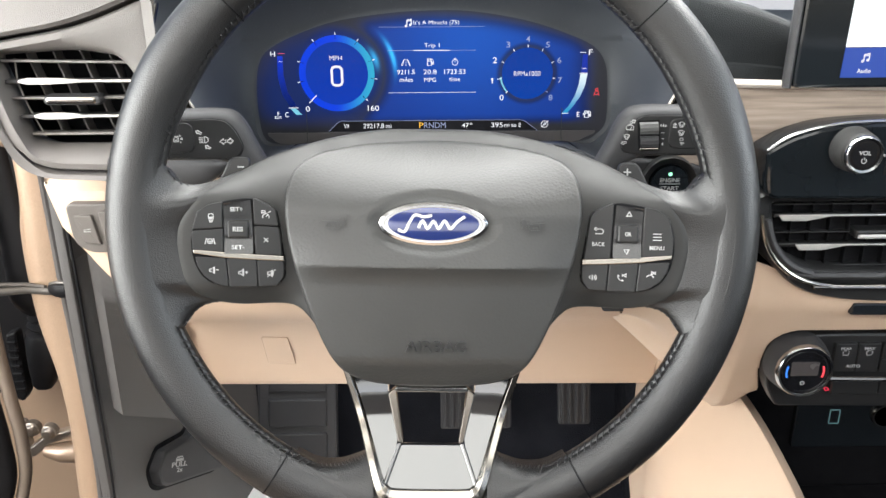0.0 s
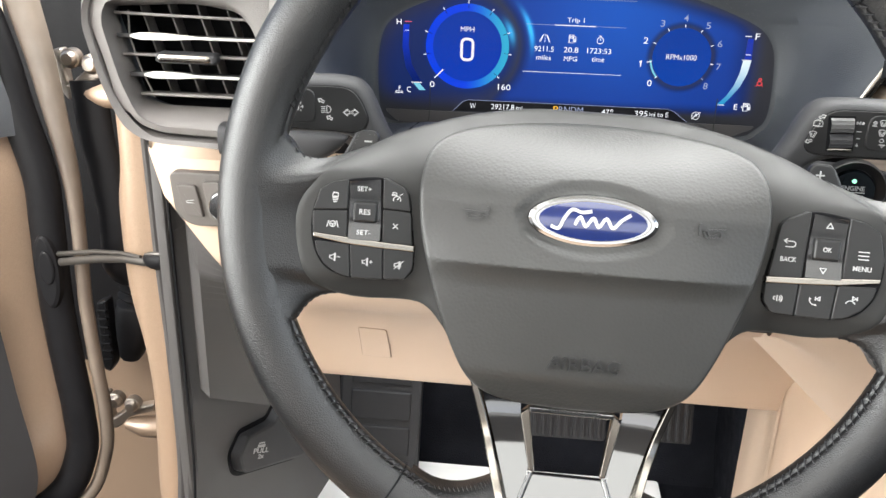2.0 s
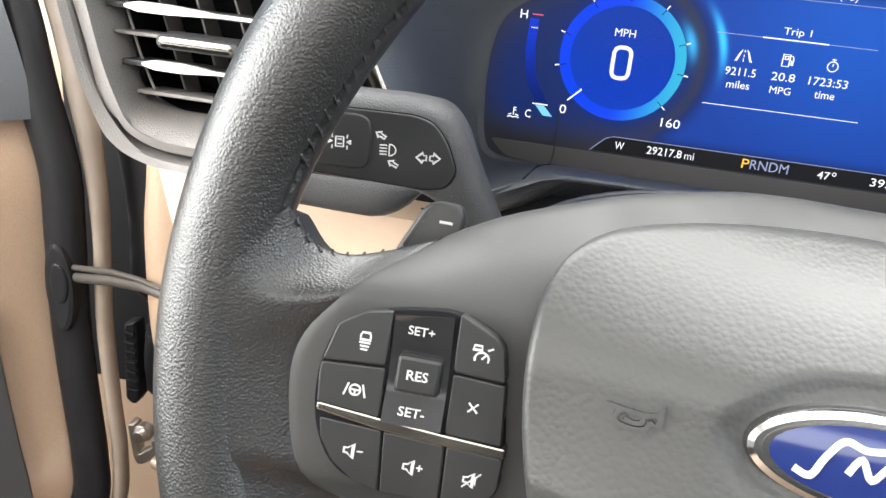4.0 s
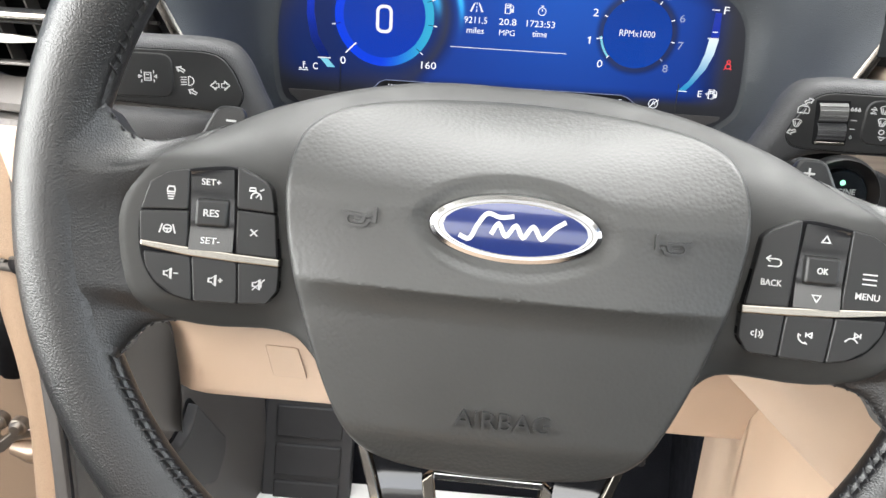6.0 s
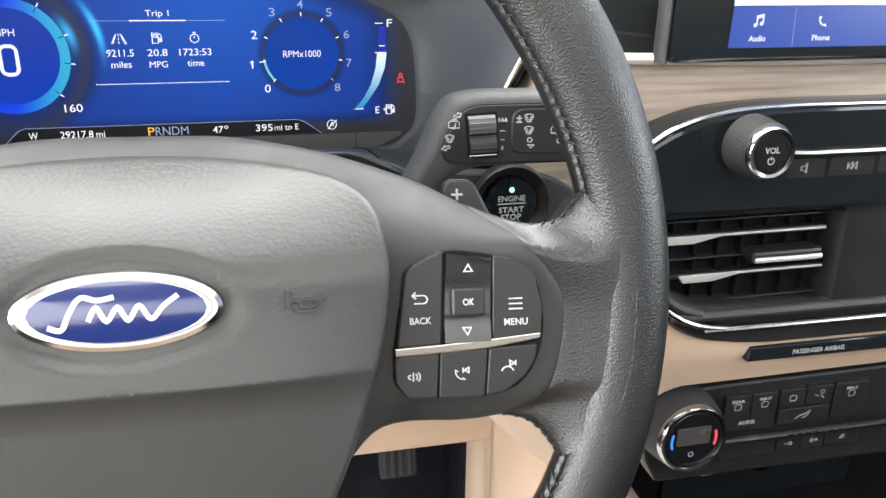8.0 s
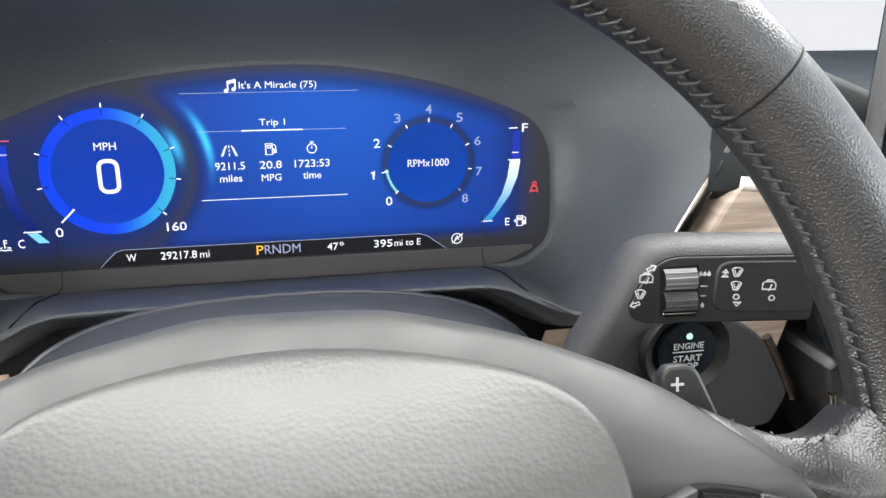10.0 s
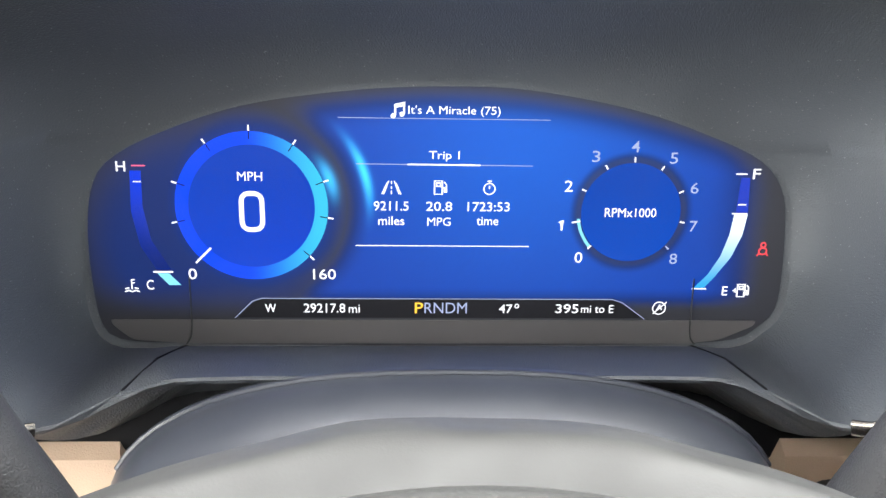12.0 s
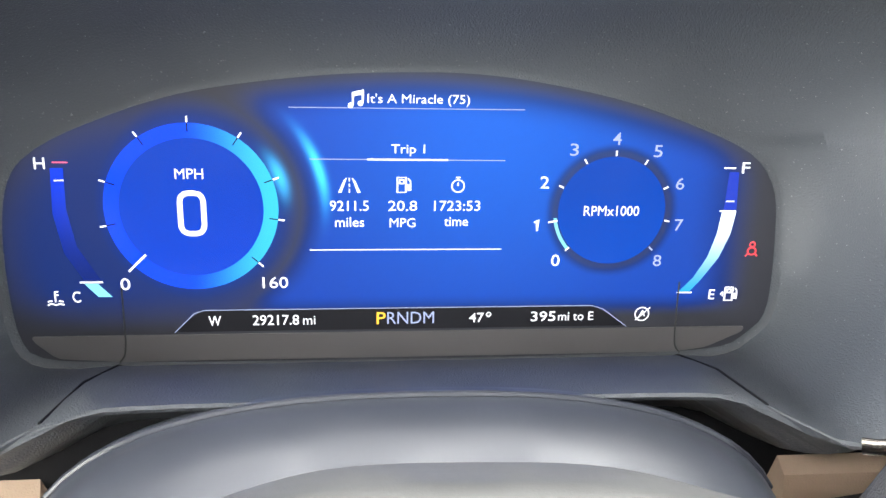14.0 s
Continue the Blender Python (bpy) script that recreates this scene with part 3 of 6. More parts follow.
for sgn, side in ((-1, "cruise and volume"), (1, "menu and phone")):
    panel = part("button_panel", on_panel(prism(mirror(inset(narrow(PANEL), 0.2), sgn), -12, 1.2, 0.5), 0), RECESS, wheel, "black button panel for " + side)
    strip = rounded(mirror(narrow([(90.6, -24.4), (90.6, -21.2), (108, -20.2), (126, -18.8), (146.2, -17.2), (146.2, -19.6), (126, -22.3), (108, -23.6)]), sgn), 0.6, 2)
    part("chrome_strip", on_panel(prism(strip, -2, 3.3, 0.6), 0), CHROME, panel, "satin chrome strip")
    if sgn < 0:
        b = button("button", COLS["in_top"], sgn, panel)
        printed(ribbon(small(SIGN_LIMIT), 0.5), -101.5, 3.4, b)
        b = button("button", COLS["in_low"], sgn, panel)
        printed(ribbon(small(SIGN_CROSS, 0.62), 0.5), -101.4, -11.5, b)
        b = button("button", COLS["out_top"], sgn, panel)
        printed(ribbon(small(SIGN_CAR, 0.68), 0.5), -133.2, 0.6, b)
        b = button("button", COLS["out_low"], sgn, panel)
        printed(ribbon(small(SIGN_LANE), 0.5), -133.8, -12.4, b)
    else:
        b = button("button", COLS["in_full"], sgn, panel)
        printed(merged(moved(ribbon(small(SIGN_BACK, 0.85), 0.5), 0, 3), moved(lettering("BACK", 7.6, 2.5, bold=0.01), 0, -4)), 100.5, -7.5, b, label="word BACK with a return arrow")
        b = button("button", COLS["out_full"], sgn, panel)
        printed(merged(moved(ribbon(small(SIGN_MENU, 0.85), 0.5), 0, 3), moved(lettering("MENU", 8.4, 2.5, bold=0.01), 0, -3.6)), 134.6, -9.5, b, label="word MENU with three bars")
    # rocker in the middle column
    rows = []
    for i in range(17):
        v = -19.8 + 32.2 * i / 16
        a, b = 108.8 + 1.6 * i / 16, 125.4 + 1.0 * i / 16
        cut_top = min(0.0, 10.4 - v)
        rows.append([(sgn * (a + (b - a) * q / 6), v + cut_top * q / 6, rock_z(v)) for q in range(7)])
    bm = loft(rows, closed=False)
    loft([rows[0], [(x, y, -4) for x, y, z in rows[0]]], closed=False, bm=bm)
    loft([rows[-1], [(x, y, -4) for x, y, z in rows[-1]]], closed=False, bm=bm)
    for q in (0, 6):
        edge = [r[q] for r in rows]
        loft([edge, [(x, y, -4) for x, y, z in edge]], closed=False, bm=bm)
    rock = part("rocker", on_panel(bm, 0), KEY, panel, "glossy hollowed rocker key")
    thumbkey = part("rocker_key", on_panel(prism(rect(*(sorted((sgn * 111.2, sgn * 123.4))[0], -10.4), *(sorted((sgn * 111.2, sgn * 123.4))[1], 0.2), 1.4), -3, 4.4, 1.1), 0), BUTTON, panel, "raised centre key")
    if sgn < 0:
        on_rock(lettering("SET+", 7.2, 2.5, bold=0.006), -118.6, 6.9, rock, "word SET+")
        on_rock(lettering("SET-", 7.2, 2.5, bold=0.006), -117.6, -15.9, rock, "word SET-")
        printed(lettering("RES", 5.8, 2.8, bold=0.012), -117.3, -5.0, thumbkey, 4.42, "word RES")
    else:
        on_rock(ribbon([[(-1.5, -1.0), (1.5, -1.0), (0, 1.5), (-1.5, -1.0)]], 0.45), 118, 6.8, rock)
        on_rock(ribbon([[(-1.5, 1.0), (1.5, 1.0), (0, -1.5), (-1.5, 1.0)]], 0.4), 117, -15.6, rock)
        printed(lettering("OK", 4.0, 2.5, bold=0.012), 117.3, -5.0, thumbkey, 4.42, "word OK")
    signs = {-1: (SPEAKER + [[(1.4, 0.2), (3.6, 0.2)]], SPEAKER + [[(1.4, 0.2), (3.8, 0.2)], [(2.6, -1), (2.6, 1.4)]], SPEAKER + [[(-3.6, -3), (2.8, 3)], [(1.0, -1.6), (1.0, 1.6)]]), 1: (SKIP2, HANDSET + SKIP, SIGN_VOICE)}[sgn]
    for key, sign, px, py in (("low_out", signs[0], 131.6, -29.8), ("low_mid", signs[1], 114.8, -31.4), ("low_in", signs[2], 98.0, -31.9)):
        b = button("button", COLS[key], sgn, panel)
        printed(ribbon(small(sign), 0.45), sgn * px, py, b)

# lower spoke: chrome V with gloss black insert round a window


def spoke_z(u, v):
    return -9.0 + 23.0 * smoothstep(-112, -172, v)


OUTER = [(-59, -84), (-56, -92), (-49, -114), (-42, -136), (-34.5, -160), (-29.5, -170.5), (-21, -176), (21, -176), (29.5, -170.5), (34.5, -160), (42, -136), (49, -114), (56, -92), (59, -84)]
INNER = [(-53, -84), (-49.6, -95), (-42.6, -115), (-35.4, -137), (-29.0, -156), (-25.5, -160.5), (-19, -162), (19, -162), (25.5, -160.5), (29.0, -156), (35.4, -137), (42.6, -115), (49.6, -95), (53, -84)]
oo, ii = catmull(OUTER, 5, False), catmull(INNER, 5, False)
trim_rows = []
for (ox, oy), (ix, iy) in zip(oo, ii):
    z = spoke_z(0, oy)
    row = []
    for q, dz in ((0, -16), (0, 0.6), (0.06, 1.8), (0.14, 2.3), (0.66, 3.0), (0.74, 2.8), (1, 0.4), (1, -8)):
        row.append((ox + (ix - ox) * q, oy + (iy - oy) * q, z + dz))
    trim_rows.append(row)
part("spoke_trim", loft(trim_rows, True, True), TRIM, wheel, "champagne V-shaped metal trim", 25)


def insert(pts, name, tip, label):
    bm = prism(rounded(pts, 1.0, 2), -3, 0, 0.6)
    return part(name, warp(bm, lambda x, y, z: (x, y, tip(x, y) + z)), GLOSS, wheel, label)


def facing(v):
    """Depth of the glossy faces, steeper towards the rim."""
    k = max(0.0, -100 - v) / 62.0
    return -10.0 + 20.5 * k ** 1.7


for sgn in (-1, 1):
    rows = []
    for i in range(15):
        v = -86 - 75.5 * i / 14
        out = ramp(-v, ((84, 53), (95, 49.6), (115, 42.6), (137, 35.4), (156, 29.4), (162, 27.6)))
        inn = ramp(-v, ((84, 30), (101, 27.6), (109, 27.0), (136.6, 20.4), (162, 28.6)))
        inn = min(inn, out - 0.4)
        rows.append([(sgn * (inn + (out - inn) * q / 6), v, facing(v) + 0.12 * (out - inn) * q / 6) for q in range(7)])
    bm = loft(rows, closed=False)
    loft([[(x, y, z) for x, y, z in [r[0] for r in rows]], [(x, y, z - 8) for x, y, z in [r[0] for r in rows]]], closed=False, bm=bm)
    part("gloss_insert", bm, GLOSS, wheel, "gloss black side insert")
    part("window_edge", warp(prism(rounded(mirror([(22.6, -104.5), (27.2, -108.5), (20.4, -136.8), (17.2, -137.4), (21.8, -110)], sgn), 0.6, 2), -7, 0, 0.6), lambda x, y, z: (x, y, facing(y) + 0.5 + z)), SMOKE, wheel, "smoked metal window edge")
insert([(-18.6, -138), (-27.0, -160), (-24, -163), (24, -163), (27.0, -160), (18.6, -138)], "gloss_insert", lambda x, y: facing(-138) + (facing(-162) - facing(-138)) * (-138 - y) / 24.0, "gloss black lower insert")
# leather rising beside the lower spoke
for sgn in (-1, 1):
    E = catmull([(35.5, -140), (40, -145.5), (48, -149), (59, -151.5), (72, -150), (84, -143.5)], 5, False)
    rows = []
    for i, (x, y) in enumerate(E):
        k = i / (len(E) - 1)
        ox, oy, oz = rim_point(-79 + 19.2 * k, 100 + 62 * k)
        z0 = -5.0 + 9.0 * k
        row = [(sgn * (x - 0.6), y + 0.4, z0 - 14), (sgn * x, y, z0 - 2)]
        for j in range(1, 9):
            s = j / 8
            row.append((sgn * (x + (ox - x) * s), y + (oy - y) * s, z0 + (oz - z0) * math.sin(math.pi / 2 * s) ** 0.9))
        rows.append(row)
    part("lower_wrap", loft(rows, closed=False), LEATHER, wheel, "black leather rising beside the lower spoke", 60)
    st = bmesh.new()
    for i in range(2, len(E)):
        (x, y), z = E[i], -5.0 + 9.0 * i / (len(E) - 1)
        sweep([(sgn * (x - 0.8), y - 1.4, z + 1.2), (sgn * x, y - 0.2, z + 0.2), (sgn * (x + 0.8), y + 0.5, z - 2)], (0.4, 0.4), 5, bm=st)
    tagged(part("stitching", st, THREAD, wheel, "grey stitching beside the lower spoke"), kind="stuff")
for sgn in (-1, 1):
    part("insert_edge", sweep([(sgn * 19.4, -137.6, facing(-137.6) + 0.4), (sgn * 28.0, -160.5, facing(-160.5) + 0.4)], (1.3, 0.7), 8), GLOSS, wheel, "thin black edge")
part("window_bar", box(-22.5, -106.6, -16, 22.5, -103.6, -7, 0.6), BRIGHT, wheel, "thin bright metal bar")

# shift paddles behind the spokes
for sgn, sign, lab in ((-1, [[(-2.2, 0), (2.2, 0)]], "minus"), (1, [[(-2.4, 0), (2.4, 0)], [(0, -2.4), (0, 2.4)]], "plus")):
    pts = rounded(mirror([(120.5, 6), (121.0, 36.5), (123.5, 39.5), (131.5, 39.5), (135, 37.5), (142.5, 22), (147, 6)], sgn), [2, 3, 2, 2, 3, 4, 2], 4)
    pd = part("shift_paddle", prism(pts, -48, -43.5, 1.4), BUTTON, wheel, "dark shift paddle marked " + lab)
    part("paddle_sign", moved(ribbon(sign, 0.9, 0.2), sgn * 127, 33.0, -43.5), PRINT, pd, lab + " sign")

# ---- steering column, stalks ----
COL = pose(0, 0, 0)


def arch(y, zc, hw, hh, low, n=28):
    """Half-round section of a cover across the column, at depth y."""
    out = []
    for i in range(n + 1):
        a = math.pi * i / n
        c, s = math.cos(a), math.sin(a)
        out.append((hw * math.copysign(abs(c) ** 0.8, c), y, zc + hh * abs(s) ** 0.8))
    return [(hw, y, low)] + out + [(-hw, y, low)]


column = thing("steering_column", COL, "dusty dark plastic steering column cover behind the wheel", "steering column")
part("upper_cover", loft([arch(524, 968, 96, 24, 964), arch(545, 970, 106, 27, 965), arch(562, 971, 113, 30, 966), arch(576, 972, 117, 35, 967), arch(588, 973, 120, 40.5, 968), arch(600, 974, 123, 47.5, 968), arch(610, 975, 125.5, 53.2, 968), arch(616, 975, 126.5, 57.4, 968), arch(622, 975, 127.2, 61.2, 968), arch(627, 975, 127.6, 63.4, 968), arch(632, 975, 128, 64.6, 968), arch(635.4, 975, 128, 65.0, 968), arch(636.4, 975, 128.2, 65.7, 968), arch(637.4, 975, 128.4, 66.2, 968), arch(639, 975, 128.4, 66.3, 968), arch(643, 975, 128, 65.4, 968), arch(647, 973, 124, 61, 968)], True, True), COLUMN, column, "dusty upper column cover")
part("cover_lip", sweep(arch(637, 975, 128.2, 65.8, 968)[4:-4], (1.3, 1.3), 8, up=(0, 1, 0)), COLUMN, column, "rounded lip of the cover")
part("lower_cover", loft([[(x, y, 2 * 968 - z) for x, y, z in arch(yy, 968 - dz, hw, hh, 968)] for yy, hw, hh, dz in ((530, 58, 40, 0), (545, 62, 48, 0), (640, 66, 58, 0), (740, 60, 50, 10))], True, True), KICK, column, "dark lower column cover")


def on_stalk(bm):
    """Lays x, height and lift on the leaning front of a stalk."""
    return warp(bm, lambda x, z, d: (x, 558 - 0.25 * (abs(x) - 147) - d, z))


def stalk(sgn, label, face_pts):
    st = thing("steering_column_stalk", COL, label, "stalk")
    body = rounded(mirror([(206, 1084.5), (154, 1083.5), (141, 1081), (134, 1072), (127.5, 1055), (117, 1033), (104, 1003), (92, 985), (112, 972), (124, 1000), (134, 1026), (141, 1040), (154, 1046), (206, 1049)], sgn), [9, 8, 9, 9, 12, 12, 12, 8, 8, 12, 12, 9, 8, 9], 5)
    rings = [[(x, z, d) for x, z in (inset(body, k) if k else body)] for k, d in ((6.5, -25), (3.5, -22), (1.2, -17), (0, -11), (0.4, -7), (1.6, -3.6), (3.4, -1.3), (5.4, -0.3), (6.6, 0.0))]
    bm = loft(rings)
    bm.verts.ensure_lookup_table()
    first = len(body) * (len(rings) - 1)
    for tri in tessellate_polygon([[Vector((x, z, 0)) for x, z, d in rings[-1]]]):
        bm.faces.new([bm.verts[first + i] for i in tri])
    part("arm", on_stalk(bm), KICK, st, "satin dark plastic arm")
    outline = rounded(mirror(face_pts, sgn), [4, 5, 4, 5, 2, 2, 5, 4], 4)
    part("face_joint", on_stalk(prism(inset(outline, -0.5), -2, 0.12, 0.1)), RECESS, st, "thin dark joint round the face")
    hd = part("face", on_stalk(prism(outline, -2, 0.7, 0.5)), BUTTON, st, "black printed face")
    knob = rounded(mirror([(167.5, 1054.5), (206, 1055.5), (206, 1077.5), (167.5, 1076)], sgn), [6, 2, 2, 6], 5)
    part("twist_ring", on_stalk(prism(knob, 0, 1.4, 0.7)), BUTTON, st, "raised twist ring")
    return st, hd


def on_face(lines, x, z, parent, lift=0.75, w=0.45, turn=0.0):
    return part("printed_sign", on_stalk(moved(ribbon(lines, w, 0.12), x, z, lift, turn)), PRINT, parent)


ARROWS = [[(-0.8, 1.2), (-2.4, 1.2), (-2.4, 2.6), (-5.6, 0), (-2.4, -2.6), (-2.4, -1.2), (-0.8, -1.2), (-0.8, 1.2)], [(0.8, 1.2), (2.4, 1.2), (2.4, 2.6), (5.6, 0), (2.4, -2.6), (2.4, -1.2), (0.8, -1.2), (0.8, 1.2)]]
BEAM = [arc(0.4, 0, 3.0, -90, 90, 8, 2.8) + [(0.4, 2.8), (0.4, -2.8)], [(-0.6, 2.2), (-4, 2.2)], [(-0.6, 0.75), (-4, 0.75)], [(-0.6, -0.75), (-4, -0.75)], [(-0.6, -2.2), (-4, -2.2)]]
TURN = [[(-2.2, -0.7), (0.3, -0.7), (0.3, -1.5), (2.4, 0), (0.3, 1.5), (0.3, 0.7), (-2.2, 0.7), (-2.2, -0.7)]]
LANECAR = [[(-1.8, -2.4), (-1.8, 2.4), (1.8, 2.4), (1.8, -2.4), (-1.8, -2.4)], [(-1.0, 1.2), (1.0, 1.2)], [(-1.0, -1.0), (1.0, -1.0)], [(-3.6, 3.6), (-3.4, 1.8)], [(3.6, 3.6), (3.4, 1.8)], [(-3.6, -3.6), (-3.4, -1.8)], [(3.6, -3.6), (3.4, -1.8)], [(-5, 0.8), (-5, -0.8), (-3.6, 0), (-5, 0.8)], [(5, 0.8), (5, -0.8), (3.6, 0), (5, 0.8)]]
_, face = stalk(-1, "dark indicator and headlamp stalk with printed signs", [(135, 1056), (139.5, 1068), (145, 1075), (152, 1077.2), (206, 1079), (206, 1054), (146, 1048), (138, 1049.5)])
on_face(small(ARROWS, 0.8), -146, 1061, face)
on_face(small(BEAM, 0.82), -161, 1063, face)
on_face(small(TURN, 0.85), -164, 1068.6, face, turn=150)
on_face(small(TURN, 0.85), -159, 1057.6, face, turn=150)
on_face(small(LANECAR, 0.8), -179, 1065, face, 1.45)

right_stalk, face = stalk(1, "dark wiper stalk with a ribbed thumbwheel and printed signs", [(135.5, 1055), (140, 1067), (146, 1075), (152, 1077.2), (206, 1079.5), (206, 1052), (146, 1049), (138.5, 1049.5)])
WHEEL_AT = (154.2, 1063.2)
part("thumbwheel_well", on_stalk(moved(prism(rect(-7.4, -10.8, 7.4, 10.8, 0.8), -3, 0.9, 0.3), *WHEEL_AT, 0, 5)), RECESS, right_stalk)
for low, top, mat, lab in ((0.4, 9.6, PEWTER, "light grey ribbed roller"), (-8.6, -0.2, KICK, "black ribbed roller")):
    mid, half = (low + top) / 2, (top - low) / 2
    bow = [(mid + half * math.sin(radians(a)), 0.6 + 3.0 * math.cos(radians(a))) for a in range(-90, 91, 15)]
    roller = part("thumbwheel", on_stalk(moved(loft([[(x, v, d) for v, d in bow] for x in (-6.2, -5.8, 5.8, 6.2)], closed=False), *WHEEL_AT, 0, 5)), mat, right_stalk, lab)
    for v, d in bow[3:-2:2]:
        part("thumbwheel_rib", on_stalk(moved(sweep([(-5.9, v, d), (0, v, d), (5.9, v, d)], (0.4, 0.4), 6), *WHEEL_AT, 0, 5)), mat, roller)
part("thumbwheel_edge", on_stalk(moved(prism(rect(-6.6, -11.0, 6.6, -9.2, 0.4), 0, 1.9, 0.4), *WHEEL_AT, 0, 5)), CHROME, right_stalk, "light lower edge")
SPRAY = [arc(0, -1.5, 3.4, 45, 135, 6), [(-2.4, 0.9), (-0.9, -2.6), (0.9, -2.6), (2.4, 0.9)], [(0, -2.4), (1.4, 0.8)], [(-1.2, 0.6), (-0.4, -1.6)]]
REAR = [[(-3, -1.6), (-3, 1.2), (-2, 2.4), (2, 2.4), (3, 1.2), (3, -1.6), (-3, -1.6)], [(0, -2.6), (1.2, 1.0)], [(-1.4, 3.2), (1.4, 3.2)]]
DROP = [(0, 1.2), (0.6, -0.1), (0, -0.7), (-0.6, -0.1), (0, 1.2)]
for lines, x, z, lift, turn in ((REAR, 141.2, 1067.8, 0.75, 0), (SPRAY, 139.4, 1061.6, 0.75, 0), (TURN, 137.8, 1056.8, 0.75, 200), (TURN, 142.8, 1072.4, 0.75, 30),
                                ([[(-1.6, 0), (1.6, 0)]], 163.6, 1065.4, 0.75, 0), ([[(-1.2, 0), (1.2, 0)]], 163.8, 1061.2, 0.75, 0), ([DROP], 163.8, 1057.0, 0.75, 0),
                                ([[(x + o, y) for x, y in DROP] for o in (-1.9, 0, 1.9)], 163.4, 1070.4, 0.75, 0),
                                (SPRAY, 175.2, 1072.2, 1.45, 0), ([[(-1.4, 0.6), (0, 2), (1.4, 0.6), (-1.4, 0.6)], [(-1.4, -1.6), (0, -0.2), (1.4, -1.6), (-1.4, -1.6)]], 170.8, 1071.2, 1.45, 0), (SPRAY, 175.4, 1066.4, 1.45, 0), ([circle(0, 0, 1.3, 12)], 176.0, 1061.4, 1.45, 0), ([[(-1.8, 0.9), (1.8, 0.9), (0, -0.9), (-1.8, 0.9)]], 176.6, 1058.2, 1.45, 0),
                                (REAR, 188.0, 1066.2, 1.45, 0), ([circle(0, 0, 1.3, 12)], 189.6, 1061.2, 1.45, 0)):
    on_face(small(lines, 0.82), x, z, face, lift, 0.42, turn)
ear = thing("column_switch_housing", COL, "dark rounded switch housing under the indicator stalk", "switch housing")
bars = []
for x, low, top, near in ((-250, 1015, 1038, 597), (-200, 1014.5, 1037, 597), (-183, 1014.5, 1036, 597), (-176, 1016, 1035.6, 597.5), (-170, 1019, 1035, 598.5), (-165, 1023, 1034.4, 600), (-161.5, 1027, 1033.4, 602), (-159.5, 1029.5, 1032, 605)):
    zc, hz, yc, hy = (low + top) / 2, (top - low) / 2, (near + 623) / 2, (623 - near) / 2
    ring = []
    for k in range(28):
        c, sn = math.cos(2 * math.pi * k / 28), math.sin(2 * math.pi * k / 28)
        ring.append((x, yc + hy * math.copysign(abs(c) ** 0.6, c), zc + hz * math.copysign(abs(sn) ** 0.6, sn)))
    bars.append(ring)
part("housing", loft(bars, True, True), KICK, ear)

# ---- instrument cluster ----
CL = pose(0, 0.720, 0, 90, 0, 0)
cluster = thing("instrument_cluster", CL, "wide digital instrument cluster with a glowing blue display", "instrument cluster")
LENS = catmull([(-156.5, 1078), (-152, 1095), (-143, 1105), (-124, 1115), (-88, 1127.5), (-43, 1134.5), (-3, 1137), (36, 1136), (83, 1128), (119, 1116.5), (142, 1106), (153, 1093), (157, 1075), (158, 1039), (150, 1026), (131, 1018), (55, 1016), (-45, 1016), (-118, 1017), (-146, 1019), (-155, 1028), (-157.5, 1053)], 5)


SPEED = (-0.0843, 1.0823)


